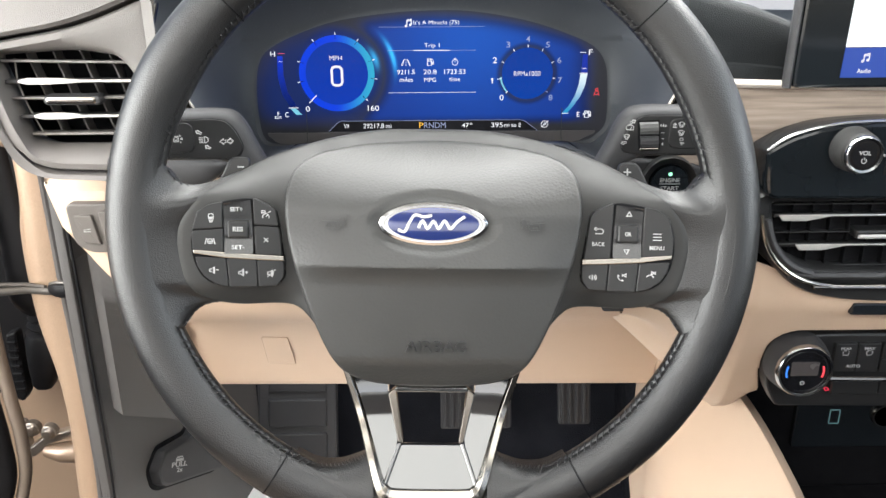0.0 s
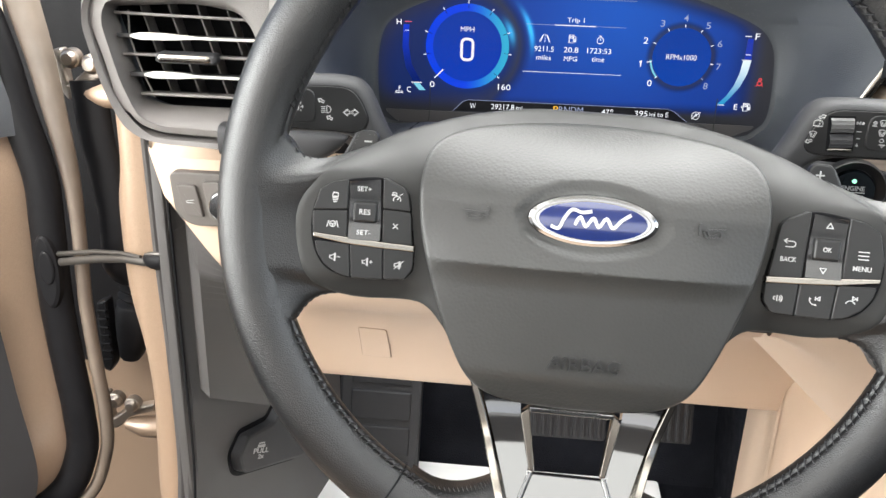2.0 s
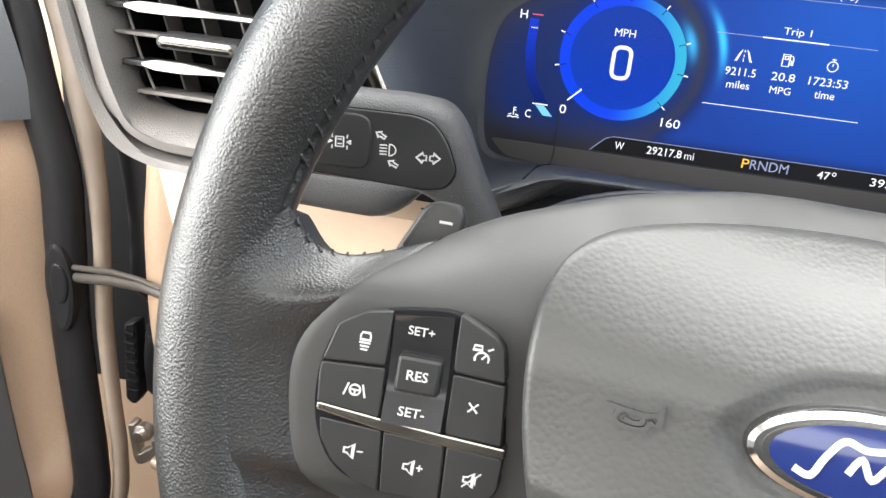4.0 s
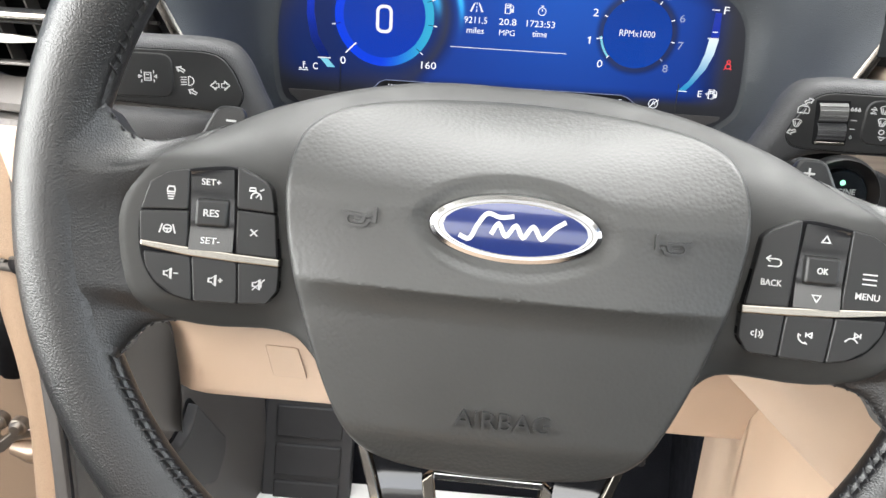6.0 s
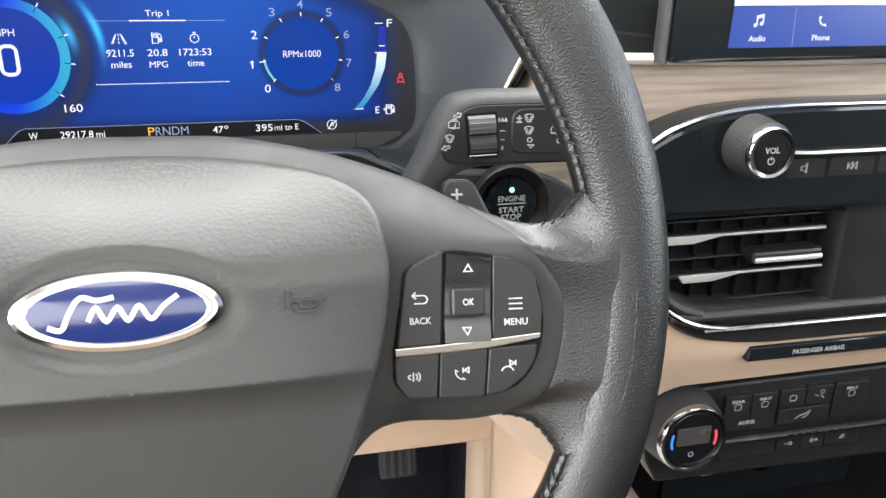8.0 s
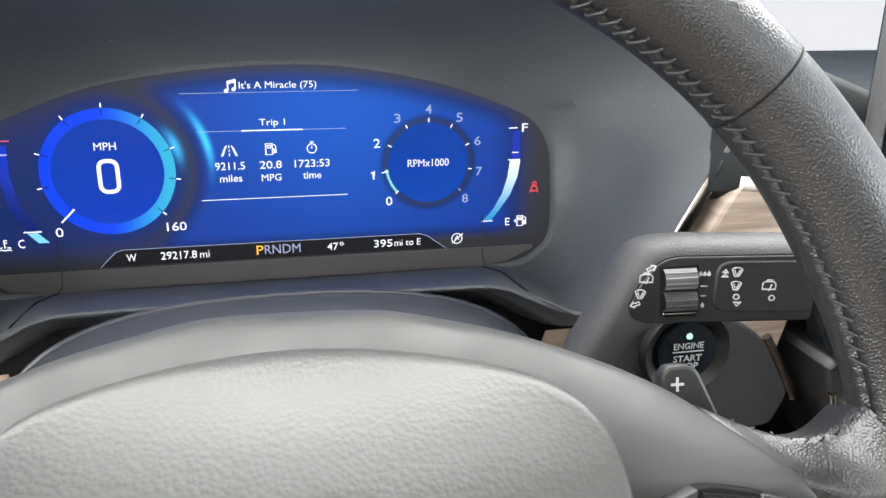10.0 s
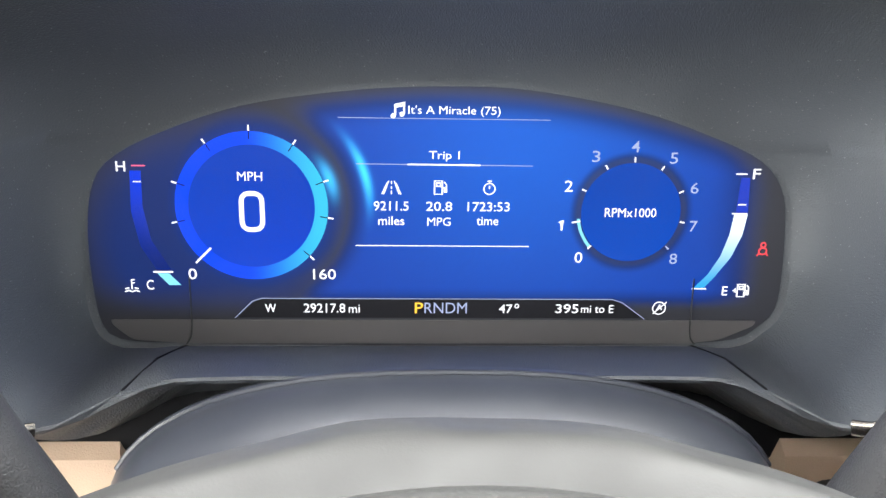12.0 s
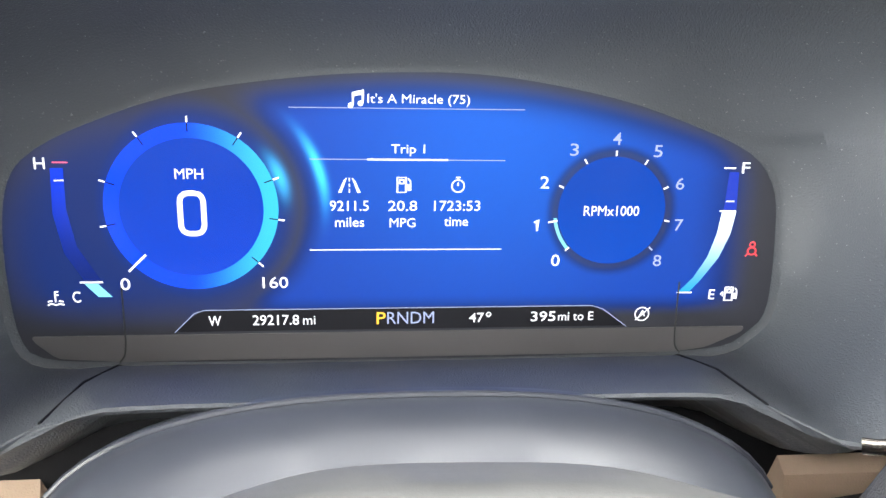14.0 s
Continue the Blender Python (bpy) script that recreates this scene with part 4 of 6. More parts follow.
def make_screen():
    m, nt, b = shader("display_panel", (0.034, 0.031, 0.033), 0.28, 0.0, 0.0, 0.22)
    vec = coords(nt)
    sep = nt.nodes.new("ShaderNodeSeparateXYZ")
    nt.links.new(vec, sep.inputs[0])
    X, Z = sep.outputs[0], sep.outputs[1]

    def smooth(out, lo, hi):
        r = nt.nodes.new("ShaderNodeMapRange")
        r.interpolation_type = "SMOOTHSTEP"
        r.inputs[1].default_value, r.inputs[2].default_value = lo, hi
        nt.links.new(out, r.inputs[0])
        return r.outputs[0]

    def calc(op, a, c):
        r = nt.nodes.new("ShaderNodeMath")
        r.operation = op
        for k, v in enumerate((a, c)):
            if isinstance(v, (int, float)):
                r.inputs[k].default_value = v
            else:
                nt.links.new(v, r.inputs[k])
        return r.outputs[0]

    def dist(cx, cz, k=1.0):
        dx, dz = calc("SUBTRACT", X, cx), calc("MULTIPLY", calc("SUBTRACT", Z, cz), k)
        return calc("SQRT", calc("ADD", calc("MULTIPLY", dx, dx), calc("MULTIPLY", dz, dz)), 0)

    # middle field, fading to the ends, the top and the foot
    right = smooth(X, 0.150, 0.118)
    left = calc("MULTIPLY", smooth(dist(SPEED[0], SPEED[1]), 0.0385, 0.054), smooth(X, -0.078, -0.052))
    foot = smooth(Z, 1.034, 1.046)
    slope = calc("ADD", Z, calc("MULTIPLY", calc("MULTIPLY", X, X), 1.35))
    head = smooth(slope, 1.138, 1.118)
    mid = calc("MULTIPLY", calc("MULTIPLY", right, left), calc("MULTIPLY", foot, head))
    halo_l = smooth(dist(-0.084, 1.0825), 0.046, 0.030)
    far_l = calc("MULTIPLY", smooth(dist(-0.105, 1.066, 1.0), 0.064, 0.035), calc("MULTIPLY", smooth(Z, 1.030, 1.05), 0.36))
    hole_r = calc("SUBTRACT", 1.0, calc("MULTIPLY", calc("MULTIPLY", smooth(dist(0.0845, 1.081), 0.029, 0.024), smooth(dist(0.0845, 1.081), 0.0205, 0.0235)), 0.75))
    base = calc("MAXIMUM", calc("MULTIPLY", mid, hole_r), calc("MAXIMUM", calc("MULTIPLY", halo_l, 0.62), far_l))
    shine = calc("ADD", calc("MULTIPLY", smooth(dist(0.03, 1.12), 0.11, 0.0), 0.3), 0.82)
    power = calc("MULTIPLY", base, shine)

    def streak(radius, wide, angle, spread):
        """Soft crescent round the speed dial."""
        off = calc("DIVIDE", calc("SUBTRACT", dist(*SPEED), radius), wide)
        turn = calc("ARCTAN2", calc("SUBTRACT", Z, SPEED[1]), calc("SUBTRACT", X, SPEED[0]))
        away = calc("DIVIDE", calc("SUBTRACT", turn, angle), spread)
        total = calc("ADD", calc("MULTIPLY", off, off), calc("MULTIPLY", away, away))
        return calc("POWER", 2.718, calc("MULTIPLY", total, -1.0))

    light = calc("ADD", streak(0.0518, 0.0019, 0.31, 0.25), calc("MULTIPLY", streak(0.0365, 0.0024, 0.36, 0.22), 0.75))
    cool = tint(nt, light, (0.0, 0.0, 0.0), (0.05, 0.55, 1.0))
    blue = tint(nt, smooth(dist(0.04, 1.12), 0.12, 0.0), (0.0005, 0.046, 0.37), (0.001, 0.078, 0.46))
    lit = nt.nodes.new("ShaderNodeVectorMath")
    lit.operation = "SCALE"
    nt.links.new(blue, lit.inputs[0])
    nt.links.new(power, lit.inputs["Scale"])
    both = nt.nodes.new("ShaderNodeVectorMath")
    nt.links.new(lit.outputs[0], both.inputs[0])
    nt.links.new(cool, both.inputs[1])
    nt.links.new(both.outputs[0], b.inputs["Emission Color"])
    # black glass over the lit field; grey margin paints in the lens reflection
    nt.links.new(tint(nt, smooth(base, 0.0, 0.5), (0.033, 0.034, 0.042), (0.010, 0.010, 0.012)), b.inputs["Base Color"])
    b.inputs["Emission Strength"].default_value = SCREEN
    return m


SCREEN = 0.68
part("display_panel", prism(LENS, -4, 0.0, 0), make_screen(), cluster, "glossy dark panel with a blue lit field")
WHITE = glow("display_white", (0.92, 0.95, 1.0), 1.0 * SCREEN)
GREY = glow("display_grey", (0.55, 0.65, 1.0), 0.55 * SCREEN)
RED = glow("display_red", (1.0, 0.08, 0.10), 0.8 * SCREEN)
AMBER = glow("display_amber", (1.0, 0.55, 0.05), 1.0 * SCREEN)
CYAN = glow("display_cyan", (0.25, 0.75, 0.95), 0.8 * SCREEN)
DEEPBLUE = glow("display_deep_blue", (0.004, 0.03, 0.42), 0.9 * SCREEN)
PINK = glow("display_pink", (1.0, 0.15, 0.3), 0.7 * SCREEN)
INK = shader("display_black", (0.014, 0.014, 0.017), 0.2, 0, 0, 0.25)[0]


def make_gradient(name, axis, lo, hi, c1, c2, s1, s2):
    m, nt, b = shader(name, (0.004, 0.004, 0.006), 0.2)
    sep = nt.nodes.new("ShaderNodeSeparateXYZ")
    nt.links.new(coords(nt), sep.inputs[0])
    r = nt.nodes.new("ShaderNodeMapRange")
    r.interpolation_type = "SMOOTHSTEP"
    r.inputs[1].default_value, r.inputs[2].default_value = lo, hi
    nt.links.new(sep.outputs[axis], r.inputs[0])
    nt.links.new(tint(nt, r.outputs[0], c1, c2), b.inputs["Emission Color"])
    nt.links.new(span(nt, r.outputs[0], 0, 1, s1 * SCREEN, s2 * SCREEN), b.inputs["Emission Strength"])
    return m


RINGBLUE = make_gradient("speed_ring_light", 0, -0.088, -0.052, (0.001, 0.055, 0.85), (0.035, 0.42, 0.66), 0.9, 1.0)
DIALBLUE = make_gradient("speed_dial_field", 1, 1.05, 1.12, (0.002, 0.05, 0.55), (0.001, 0.045, 0.42), 0.8, 0.8)
DIALR = make_gradient("engine_dial_field", 1, 1.055, 1.105, (0.002, 0.06, 0.44), (0.001, 0.05, 0.38), 0.85, 0.85)
FUELBAR = make_gradient("fuel_bar_light", 1, 1.045, 1.082, (0.03, 0.40, 0.78), (0.80, 0.95, 1.0), 0.75, 1.0)
TEMPBAR = make_gradient("temperature_bar_light", 1, 1.048, 1.10, (0.004, 0.03, 0.3), (0.004, 0.05, 0.8), 0.4, 0.7)


def shown(bm, mat, x=0.0, z=0.0, lift=0.3, name="display_sign", label=""):
    return part(name, moved(bm, x, z, lift), mat, cluster, label)


def band(cx, cy, r0, r1, a0, a1, n=48, bm=None):
    outer, inner = arc(cx, cy, r1, a0, a1, n), arc(cx, cy, r0, a0, a1, n)
    return loft([[(x, y, 0) for x, y in outer], [(x, y, 0) for x, y in inner]], closed=False, bm=bm)


def flat(pts):
    bm = bmesh.new()
    bm.faces.new([bm.verts.new((x * MM, y * MM, 0)) for x, y in pts])
    return bm


SX, SZ, SR = -84.3, 1082.3, 33.4
shown(band(SX, SZ, 27.6, SR, -180, 180, 90), RINGBLUE, lift=0.25, name="speed_ring", label="blue speed gauge ring")
shown(flat(circle(SX, SZ, 27.6, 64)[:-1]), DIALBLUE, lift=0.2, name="speed_dial", label="dark blue dial field")
for a in (90, 124, 162, 192, 56, 20, -8, -42):
    c, s = math.cos(radians(a)), math.sin(radians(a))
    shown(ribbon([[(SX + c * 33.6, SZ + s * 33.6), (SX + c * 36, SZ + s * 36)]], 0.7, 0), WHITE, name="gauge_tick", lift=0.4)
    shown(ribbon([[(SX + c * 30, SZ + s * 30), (SX + c * 33.6, SZ + s * 33.6)]], 0.45, 0), INK, name="gauge_tick", lift=0.4)
c, s = math.cos(radians(225)), math.sin(radians(225))
shown(ribbon([[(SX + c * 26.6, SZ + s * 26.6), (SX + c * 36.5, SZ + s * 36.5)]], 0.9, 0), WHITE, name="speed_pointer", lift=0.45)
zero = rounded([(-4.5, -8.2), (4.5, -8.2), (4.5, 8.2), (-4.5, 8.2)], 4.0, 8)
shown(ribbon([zero + [zero[0]]], 2.1, 0), WHITE, -84.3, 1080.2, 0.4, "speed_figure", "large figure 0")


def words(text, x0, x1, z0, z1, mat=None, bold=0.004, name="display_word"):
    return shown(lettering(text, x1 - x0, z1 - z0, 0.05, 0.0 if "M" in text else bold), mat or WHITE, (x0 + x1) / 2, (z0 + z1) / 2, 0.4, name, "lit words " + text if text.isalpha() else "lit figures")


words("MPH", -90, -79.2, 1094, 1098)
words("0", -113.8, -110, 1048.8, 1053.8)
words("160", -58.2, -48, 1049, 1053.8)
NOTE = [[(-1.6, -2.2), (-1.6, 2.4), (2.2, 3.2), (2.2, -1.4)], [(-1.6, 1.4), (2.2, 2.2)], circle(-2.5, -2.4, 0.7, 8), circle(1.3, -1.6, 0.7, 8)]
shown(ribbon(NOTE, 0.8, 0), WHITE, -19.8, 1125.4, 0.4)
words("It's A Miracle (75)", -15.8, 24, 1122.9, 1127.6)
shown(ribbon([[(-46, 1122), (46, 1122)]], 0.3, 0), GREY)
words("Trip 1", -6.6, 6.8, 1103.4, 1108.0)
shown(ribbon([[(-38.5, 1102), (39, 1101.8)]], 0.35, 0), GREY)
shown(ribbon([[(-16, 1102), (16, 1101.9)]], 0.7, 0), WHITE, lift=0.45)
shown(ribbon([[(-39, 1065), (39, 1065)]], 0.4, 0), WHITE)
shown(ribbon([[(-3.4, -3), (-1.2, 3)], [(3.4, -3), (1.2, 3)], [(0, -3), (0, -1.4)], [(0, -0.6), (0, 0.6)], [(0, 1.6), (0, 3)], [(-4.2, -3), (-1.9, 2.2)], [(4.2, -3), (1.9, 2.2)]], 0.5, 0), WHITE, -23, 1091.6, 0.4)
PUMP = [[(-2.4, -3), (-2.4, 3), (1.0, 3), (1.0, -3), (-2.4, -3)], [(-1.5, 0.6), (0.2, 0.6), (0.2, 2.0), (-1.5, 2.0), (-1.5, 0.6)], [(1.0, 0), (2.0, 0), (2.0, -2.2), (2.8, -2.2), (2.8, 1.4), (1.8, 2.6)]]
shown(ribbon(PUMP, 0.55, 0), WHITE, -1.6, 1091.8, 0.4)
shown(ribbon([circle(0, -0.4, 2.5, 18), [(0, -0.4), (0, 1.0)], [(0, 2.2), (0, 3.0)], [(-1, 3.1), (1, 3.1)]], 0.55, 0), WHITE, 20.3, 1091.8, 0.4)
words("9211.5", -30.8, -15.4, 1081.2, 1085.4)
words("20.8", -7.6, 4.0, 1081.2, 1085.4)
words("1723:53", 10.8, 29.6, 1081.2, 1085.4)
words("miles", -28.8, -17.2, 1074.6, 1078.6)
words("MPG", -7.0, 3.4, 1074.4, 1078.2)
words("time", 15.0, 24.8, 1074.8, 1078.6)
RX, RZ, RR = 84.5, 1081.0, 22.6
shown(flat(circle(RX, RZ, RR, 64)[:-1]), DIALR, lift=0.2, name="engine_dial", label="dark blue dial field")
shown(band(RX, RZ, 23.2, 24.6, 187, 222, 20), CYAN, lift=0.4, name="engine_speed_bar")
for i, a in enumerate((222, 190, 155, 121, 90, 58, 24, -10, -42)):
    c, s = math.cos(radians(a)), math.sin(radians(a))
    ext = 4.0 if i == 1 else 2.2
    shown(ribbon([[(RX + c * 23.0, RZ + s * 23.0), (RX + c * (23.0 + ext), RZ + s * (23.0 + ext))]], 0.7, 0), WHITE if i < 8 else GREY, lift=0.45, name="gauge_tick")
for i, (x, z) in enumerate(((62, 1060), (53.4, 1075), (55.6, 1093), (67, 1106.4), (84.3, 1111), (101.8, 1106), (112.4, 1092.6), (113.6, 1075), (105.8, 1059.6))):
    if i == 1:
        shown(ribbon([[(-1.3, 1.2), (0.1, 2.3), (0.1, -2.4)]], 0.75, 0), WHITE, x, z, 0.4, "gauge_figure", "lit figure 1")
        continue
    words(str(i), x - (0.9 if i == 1 else 1.8), x + (0.9 if i == 1 else 1.8), z - 2.5, z + 2.5, WHITE if i < 3 else GREY, name="gauge_figure")
words("RPMx1000", 72.6, 96, 1079, 1083.2)
words("F", 138.2, 141.6, 1097, 1101.6)
words("E", 130.2, 132.8, 1042, 1046.4)
shown(ribbon(PUMP, 0.6, 0), WHITE, 139.8, 1044.4, 0.4)
shown(ribbon([[(135.4, 1044.4), (136.4, 1045.4), (136.4, 1043.4), (135.4, 1044.4)]], 0.4, 0), WHITE)
for x0, x1, z in ((130.5, 135.6, 1099.2), (133, 136.6, 1085.2), (130.6, 137.8, 1081.0), (115.8, 122.6, 1045.2)):
    shown(ribbon([[(x0, z), (x1, z)]], 0.6, 0), WHITE, lift=0.45, name="gauge_tick")
bar = [(131.8, 1080.6), (138.0, 1080.6), (136.6, 1071), (132.6, 1060.5), (126.0, 1051), (121.5, 1045.6), (116.6, 1045.6), (122.5, 1052), (127.6, 1061), (130.6, 1071)]
shown(flat(bar), FUELBAR, lift=0.35, name="fuel_bar", label="white to blue fuel bar")
shown(flat([(133.0, 1097.5), (137.2, 1097.5), (138.0, 1081.5), (132.4, 1081.5)]), DEEPBLUE, lift=0.3, name="fuel_bar")
shown(ribbon([circle(0, 2.4, 1.1, 10), circle(0, -0.5, 1.8, 14, 1.6), [(-1.5, -1.5), (-2.6, -2.8)], [(1.5, -1.5), (2.6, -2.8)]], 0.7, 0), RED, 147, 1064, 0.4, "warning_light", "red seat belt warning sign")
words("H", -141.6, -137.6, 1097.6, 1102)
words("C", -132.6, -129.4, 1043.8, 1048.4)
shown(ribbon([[(-135, 1100.2), (-129.2, 1100.2)]], 0.6, 0), PINK)
shown(ribbon([[(-135, 1093.2), (-131.4, 1093.2)]], 0.6, 0), WHITE)
tb = [(-136, 1098), (-131.2, 1098), (-131.6, 1082), (-129, 1067), (-121, 1053), (-127.6, 1053), (-134, 1064), (-136.8, 1080)]
shown(flat(tb), TEMPBAR, lift=0.3, name="temperature_bar", label="blue temperature bar")
shown(ribbon([[(-129.2, 1052.2), (-120.4, 1052.2)]], 0.7, 0), WHITE, lift=0.45)
shown(flat([(-127.6, 1051.6), (-122.4, 1051.6), (-117.2, 1046), (-122.6, 1046)]), CYAN, lift=0.4, name="temperature_bar")
shown(ribbon([[(0, -1.4), (0, 3.2)], [(0, 3), (1.4, 3)], [(0, 1.6), (1.4, 1.6)], [(-3.2, -2.6), (-1.6, -2.0), (0, -2.6), (1.6, -2.0), (3.2, -2.6)], [(-3, -1.2), (-1.2, -0.8)], [(1.2, -0.8), (3, -1.2)]], 0.6, 0), WHITE, -139.2, 1045.4, 0.4)
shown(flat([(-94, 1030.4), (-83, 1040), (80, 1040), (95, 1030.4)]), INK, lift=0.2, name="status_strip", label="black status strip")
shown(ribbon([[(-94, 1030.4), (-86, 1038.4), (-82, 1039.8), (79, 1039.8), (84, 1038.2), (95, 1030)]], 0.35, 0), GREY, lift=0.45)
words("W", -80.4, -75.4, 1033, 1037.2)
words("29217.8", -62.8, -44, 1033, 1037.4)
words("mi", -42.4, -37.4, 1033, 1036.8, bold=0)
words("P", -12.2, -8.4, 1032.8, 1038, AMBER)
words("RNDM", -7.8, 11.8, 1032.8, 1038, GREY, 0)
words("47", 26.6, 32.8, 1033, 1037.2)
shown(ribbon([circle(34.8, 1036.4, 0.9, 10)], 0.45, 0), WHITE, lift=0.4)
words("395", 53, 63.6, 1033, 1037.4)
words("mi to E", 64.8, 80, 1033.2, 1037.0, bold=0)
shown(ribbon([circle(0, 0, 3.0, 20), [(-2.8, -2.8), (3.4, 3.0)], [(-1.2, -1.2), (0.2, 1.6), (1.2, -1.0)]], 0.5, 0), WHITE, 101.4, 1035.6, 0.4)

# ---- hood round the cluster ----
hood = thing("cluster_hood", CL, "dark moulded hood and ledge round the instrument cluster", "dashboard hood")


def depth(y):
    return 720 - y


HALF = [(0, 1038, 640), (92, 1037.5, 640), (110, 1034.5, 640), (122, 1031, 640), (130, 1027.5, 634), (140, 1025.5, 626), (151, 1029, 618), (164, 1042, 613), (176, 1060, 611), (186, 1082, 608), (197, 1103, 606), (207, 1126, 611), (203, 1152, 617), (184, 1172, 615), (150, 1186, 613), (80, 1198, 612), (0, 1200, 612)]
MOUTH = HALF + [(-x, z, y) for x, z, y in HALF[-2:0:-1]]
MIDDLE = rounded([(-118, 1023), (118, 1023), (148, 1020), (165, 1031), (170, 1060), (170, 1098), (156, 1130), (100, 1156), (-100, 1156), (-156, 1130), (-170, 1098), (-170, 1060), (-165, 1031), (-148, 1020)], [3, 3, 8, 14, 18, 25, 40, 40, 40, 40, 25, 18, 14, 8], 5)


def hood_loop(grow, back=0.0, n=240):
    """The mouth's edge, grown outwards and set back, met by rays from the middle of the lens."""
    out, edge = [], catmull(MOUTH, 4)
    wide = inset([(x, z) for x, z, y in edge], -grow) if grow else [(x, z) for x, z, y in edge]
    for k in range(n):
        a = 2 * math.pi * k / n
        dx, dz, best = math.cos(a), math.sin(a), None
        for i in range(len(wide)):
            x1, z1 = wide[i - 1][0], wide[i - 1][1] - 1105
            x2, z2 = wide[i][0], wide[i][1] - 1105
            ex, ez = x2 - x1, z2 - z1
            den = dx * ez - dz * ex
            if abs(den) < 1e-9:
                continue
            t, s = (x1 * ez - z1 * ex) / den, (x1 * dz - z1 * dx) / den
            if t > 0 and -1e-6 <= s <= 1 + 1e-6 and (best is None or t > best[0]):
                best = (t, edge[i - 1][2] + (edge[i][2] - edge[i - 1][2]) * s)
        out.append((dx * best[0], 1105 + dz * best[0], depth(best[1]) - back))
    return out


def lens_loop(d, lift):
    return [(x, z, lift) for x, z in by_angle(inset(LENS, d), (0, 1105), 240)]


inner = [lens_loop(1.2, 0.9), lens_loop(-0.5, 1.0), lens_loop(-2.5, 1.7), [(x, z, depth(704)) for x, z in by_angle(MIDDLE, (0, 1105), 240)]]
mouth = hood_loop(0)
mid = [tuple((Vector(a) + Vector(b)) * 0.5 + Vector((0, 0, -4))) for a, b in zip(inner[-1], hood_loop(0))]
part("hood_inside", loft(inner + [mid, hood_loop(0), hood_loop(0.8, -1.2), hood_loop(2.4, 0), hood_loop(3.6, 6), hood_loop(18, 24), hood_loop(34, 120)]), DASH_DARK, hood, "dark moulded hood")
for sgn in (-1, 1):
    path = [min((p for p in r if p[1] < 1060), key=lambda p: abs(p[0] - sgn * at)) for r, at in ((inner[2], 114), (inner[3], 116), (mid, 119.5), (mouth, 122.3))]
    part("ledge_joint", sweep([(x, z + 0.2, d) for x, z, d in path], (0.6, 0.5), 6, up=(0, 1, 0)), RECESS, hood, "dark joint beside the ledge")
    part("hood_trim", sweep(catmull([(sgn * 144, 1025.5, depth(623)), (sgn * 152, 1028.5, depth(617)), (sgn * 164.5, 1041.5, depth(612)), (sgn * 177, 1060, depth(610)), (sgn * 187, 1082, depth(607)), (sgn * 197, 1103, depth(606)), (sgn * 208, 1126, depth(612)), (sgn * 204, 1152, depth(618))], 4, False), (1.6, 3.0), 10, up=(0, 1, 0)), SMOKE, hood, "satin metal edge strip")
# foot of the lens, its reflection painted as a paler grey strip
part("lens_foot", moved(prism(rounded([(-141, 1019.8), (-116, 1018), (116, 1018), (131, 1019.8), (147, 1027), (148, 1029.5), (-150, 1029.5), (-149, 1027)], 3, 3), 0, 0.6, 0.2), 0, 0, 0.35), plain("lens_foot_reflection", (0.068, 0.064, 0.066), 0.42, bump=0), hood, "strip below the display with a reflection put into its grey")
for sgn, x in ((-1, -113.5), (1, 116.5)):
    part("lens_joint", sweep(catmull([(x + sgn * 3, 1018, 1.6), (x + sgn * 0.6, 1022, 1.3), (x, 1032, 1.0), (x, 1050, 0.6)], 5, False), (0.4, 0.3), 6), KICK, hood, "dark joint of the lens")
# filler sheet, black in place of the shade below the ledge
part("under_panel", warp(prism(rounded([(-205, 930), (205, 930), (205, 996), (136, 1008), (112, 1024), (-112, 1024), (-136, 1008), (-205, 996)], 6, 3), 0, 8, 1), lambda x, z, d: (x, z, depth(668) + d)), RECESS, hood, "black sheet standing in for the dark gap under the ledge")

# ---- dashboard ----
ID = pose(0, 0, 0)


def about(point, k, back):
    """Places a unit deeper by back, grown by k about a point in x and z."""
    return Matrix.Translation((point[0] * (1 - k), back, point[1] * (1 - k))) @ Matrix.Diagonal((k, 1, k, 1))


def plate(pts, y, thick=8.0, bevel=1.0, lean=0.0, z0=0.0):
    """Upright plate whose outline is given in x and z, facing the driver at depth y; lean: depth gained per mm of height above z0."""
    return warp(prism(pts, 0, thick, bevel), lambda x, z, d: (x, y + thick - d + lean * (z - z0), z))


def upright(loops, centre, n=96, cap0=False, cap1=False):
    """ring_loft with outlines in x, z and the depth y of each."""
    return warp(ring_loft(loops, centre, n, cap0, cap1), lambda x, z, y: (x, y, z))


dash = thing("dashboard", ID, "grey, black and beige moulded dashboard with wood trim", "dashboard")
VENT = rounded([(-333, 1113), (-322, 1073), (-318, 1050), (-300, 1043), (-222, 1043), (-222, 1075), (-230, 1102), (-240, 1112), (-270, 1117)], [4, 12, 8, 8, 8, 8, 6, 8, 20], 5)
BEZEL = rounded([(-331, 1124), (-338, 1106), (-328, 1062), (-316, 1034), (-298, 1027), (-208, 1024), (-208, 1156), (-262, 1135)], [10, 12, 12, 12, 12, 6, 6, 30], 5)
SHELL = rounded([(-352, 1108), (-347, 1132), (-330, 1160), (-290, 1190), (-230, 1205), (-204, 1205), (-204, 1008), (-262, 1013), (-308, 1017), (-332, 1044)], [16, 16, 20, 30, 10, 10, 6, 20, 22, 20], 5)
VC = (-262, 1084)
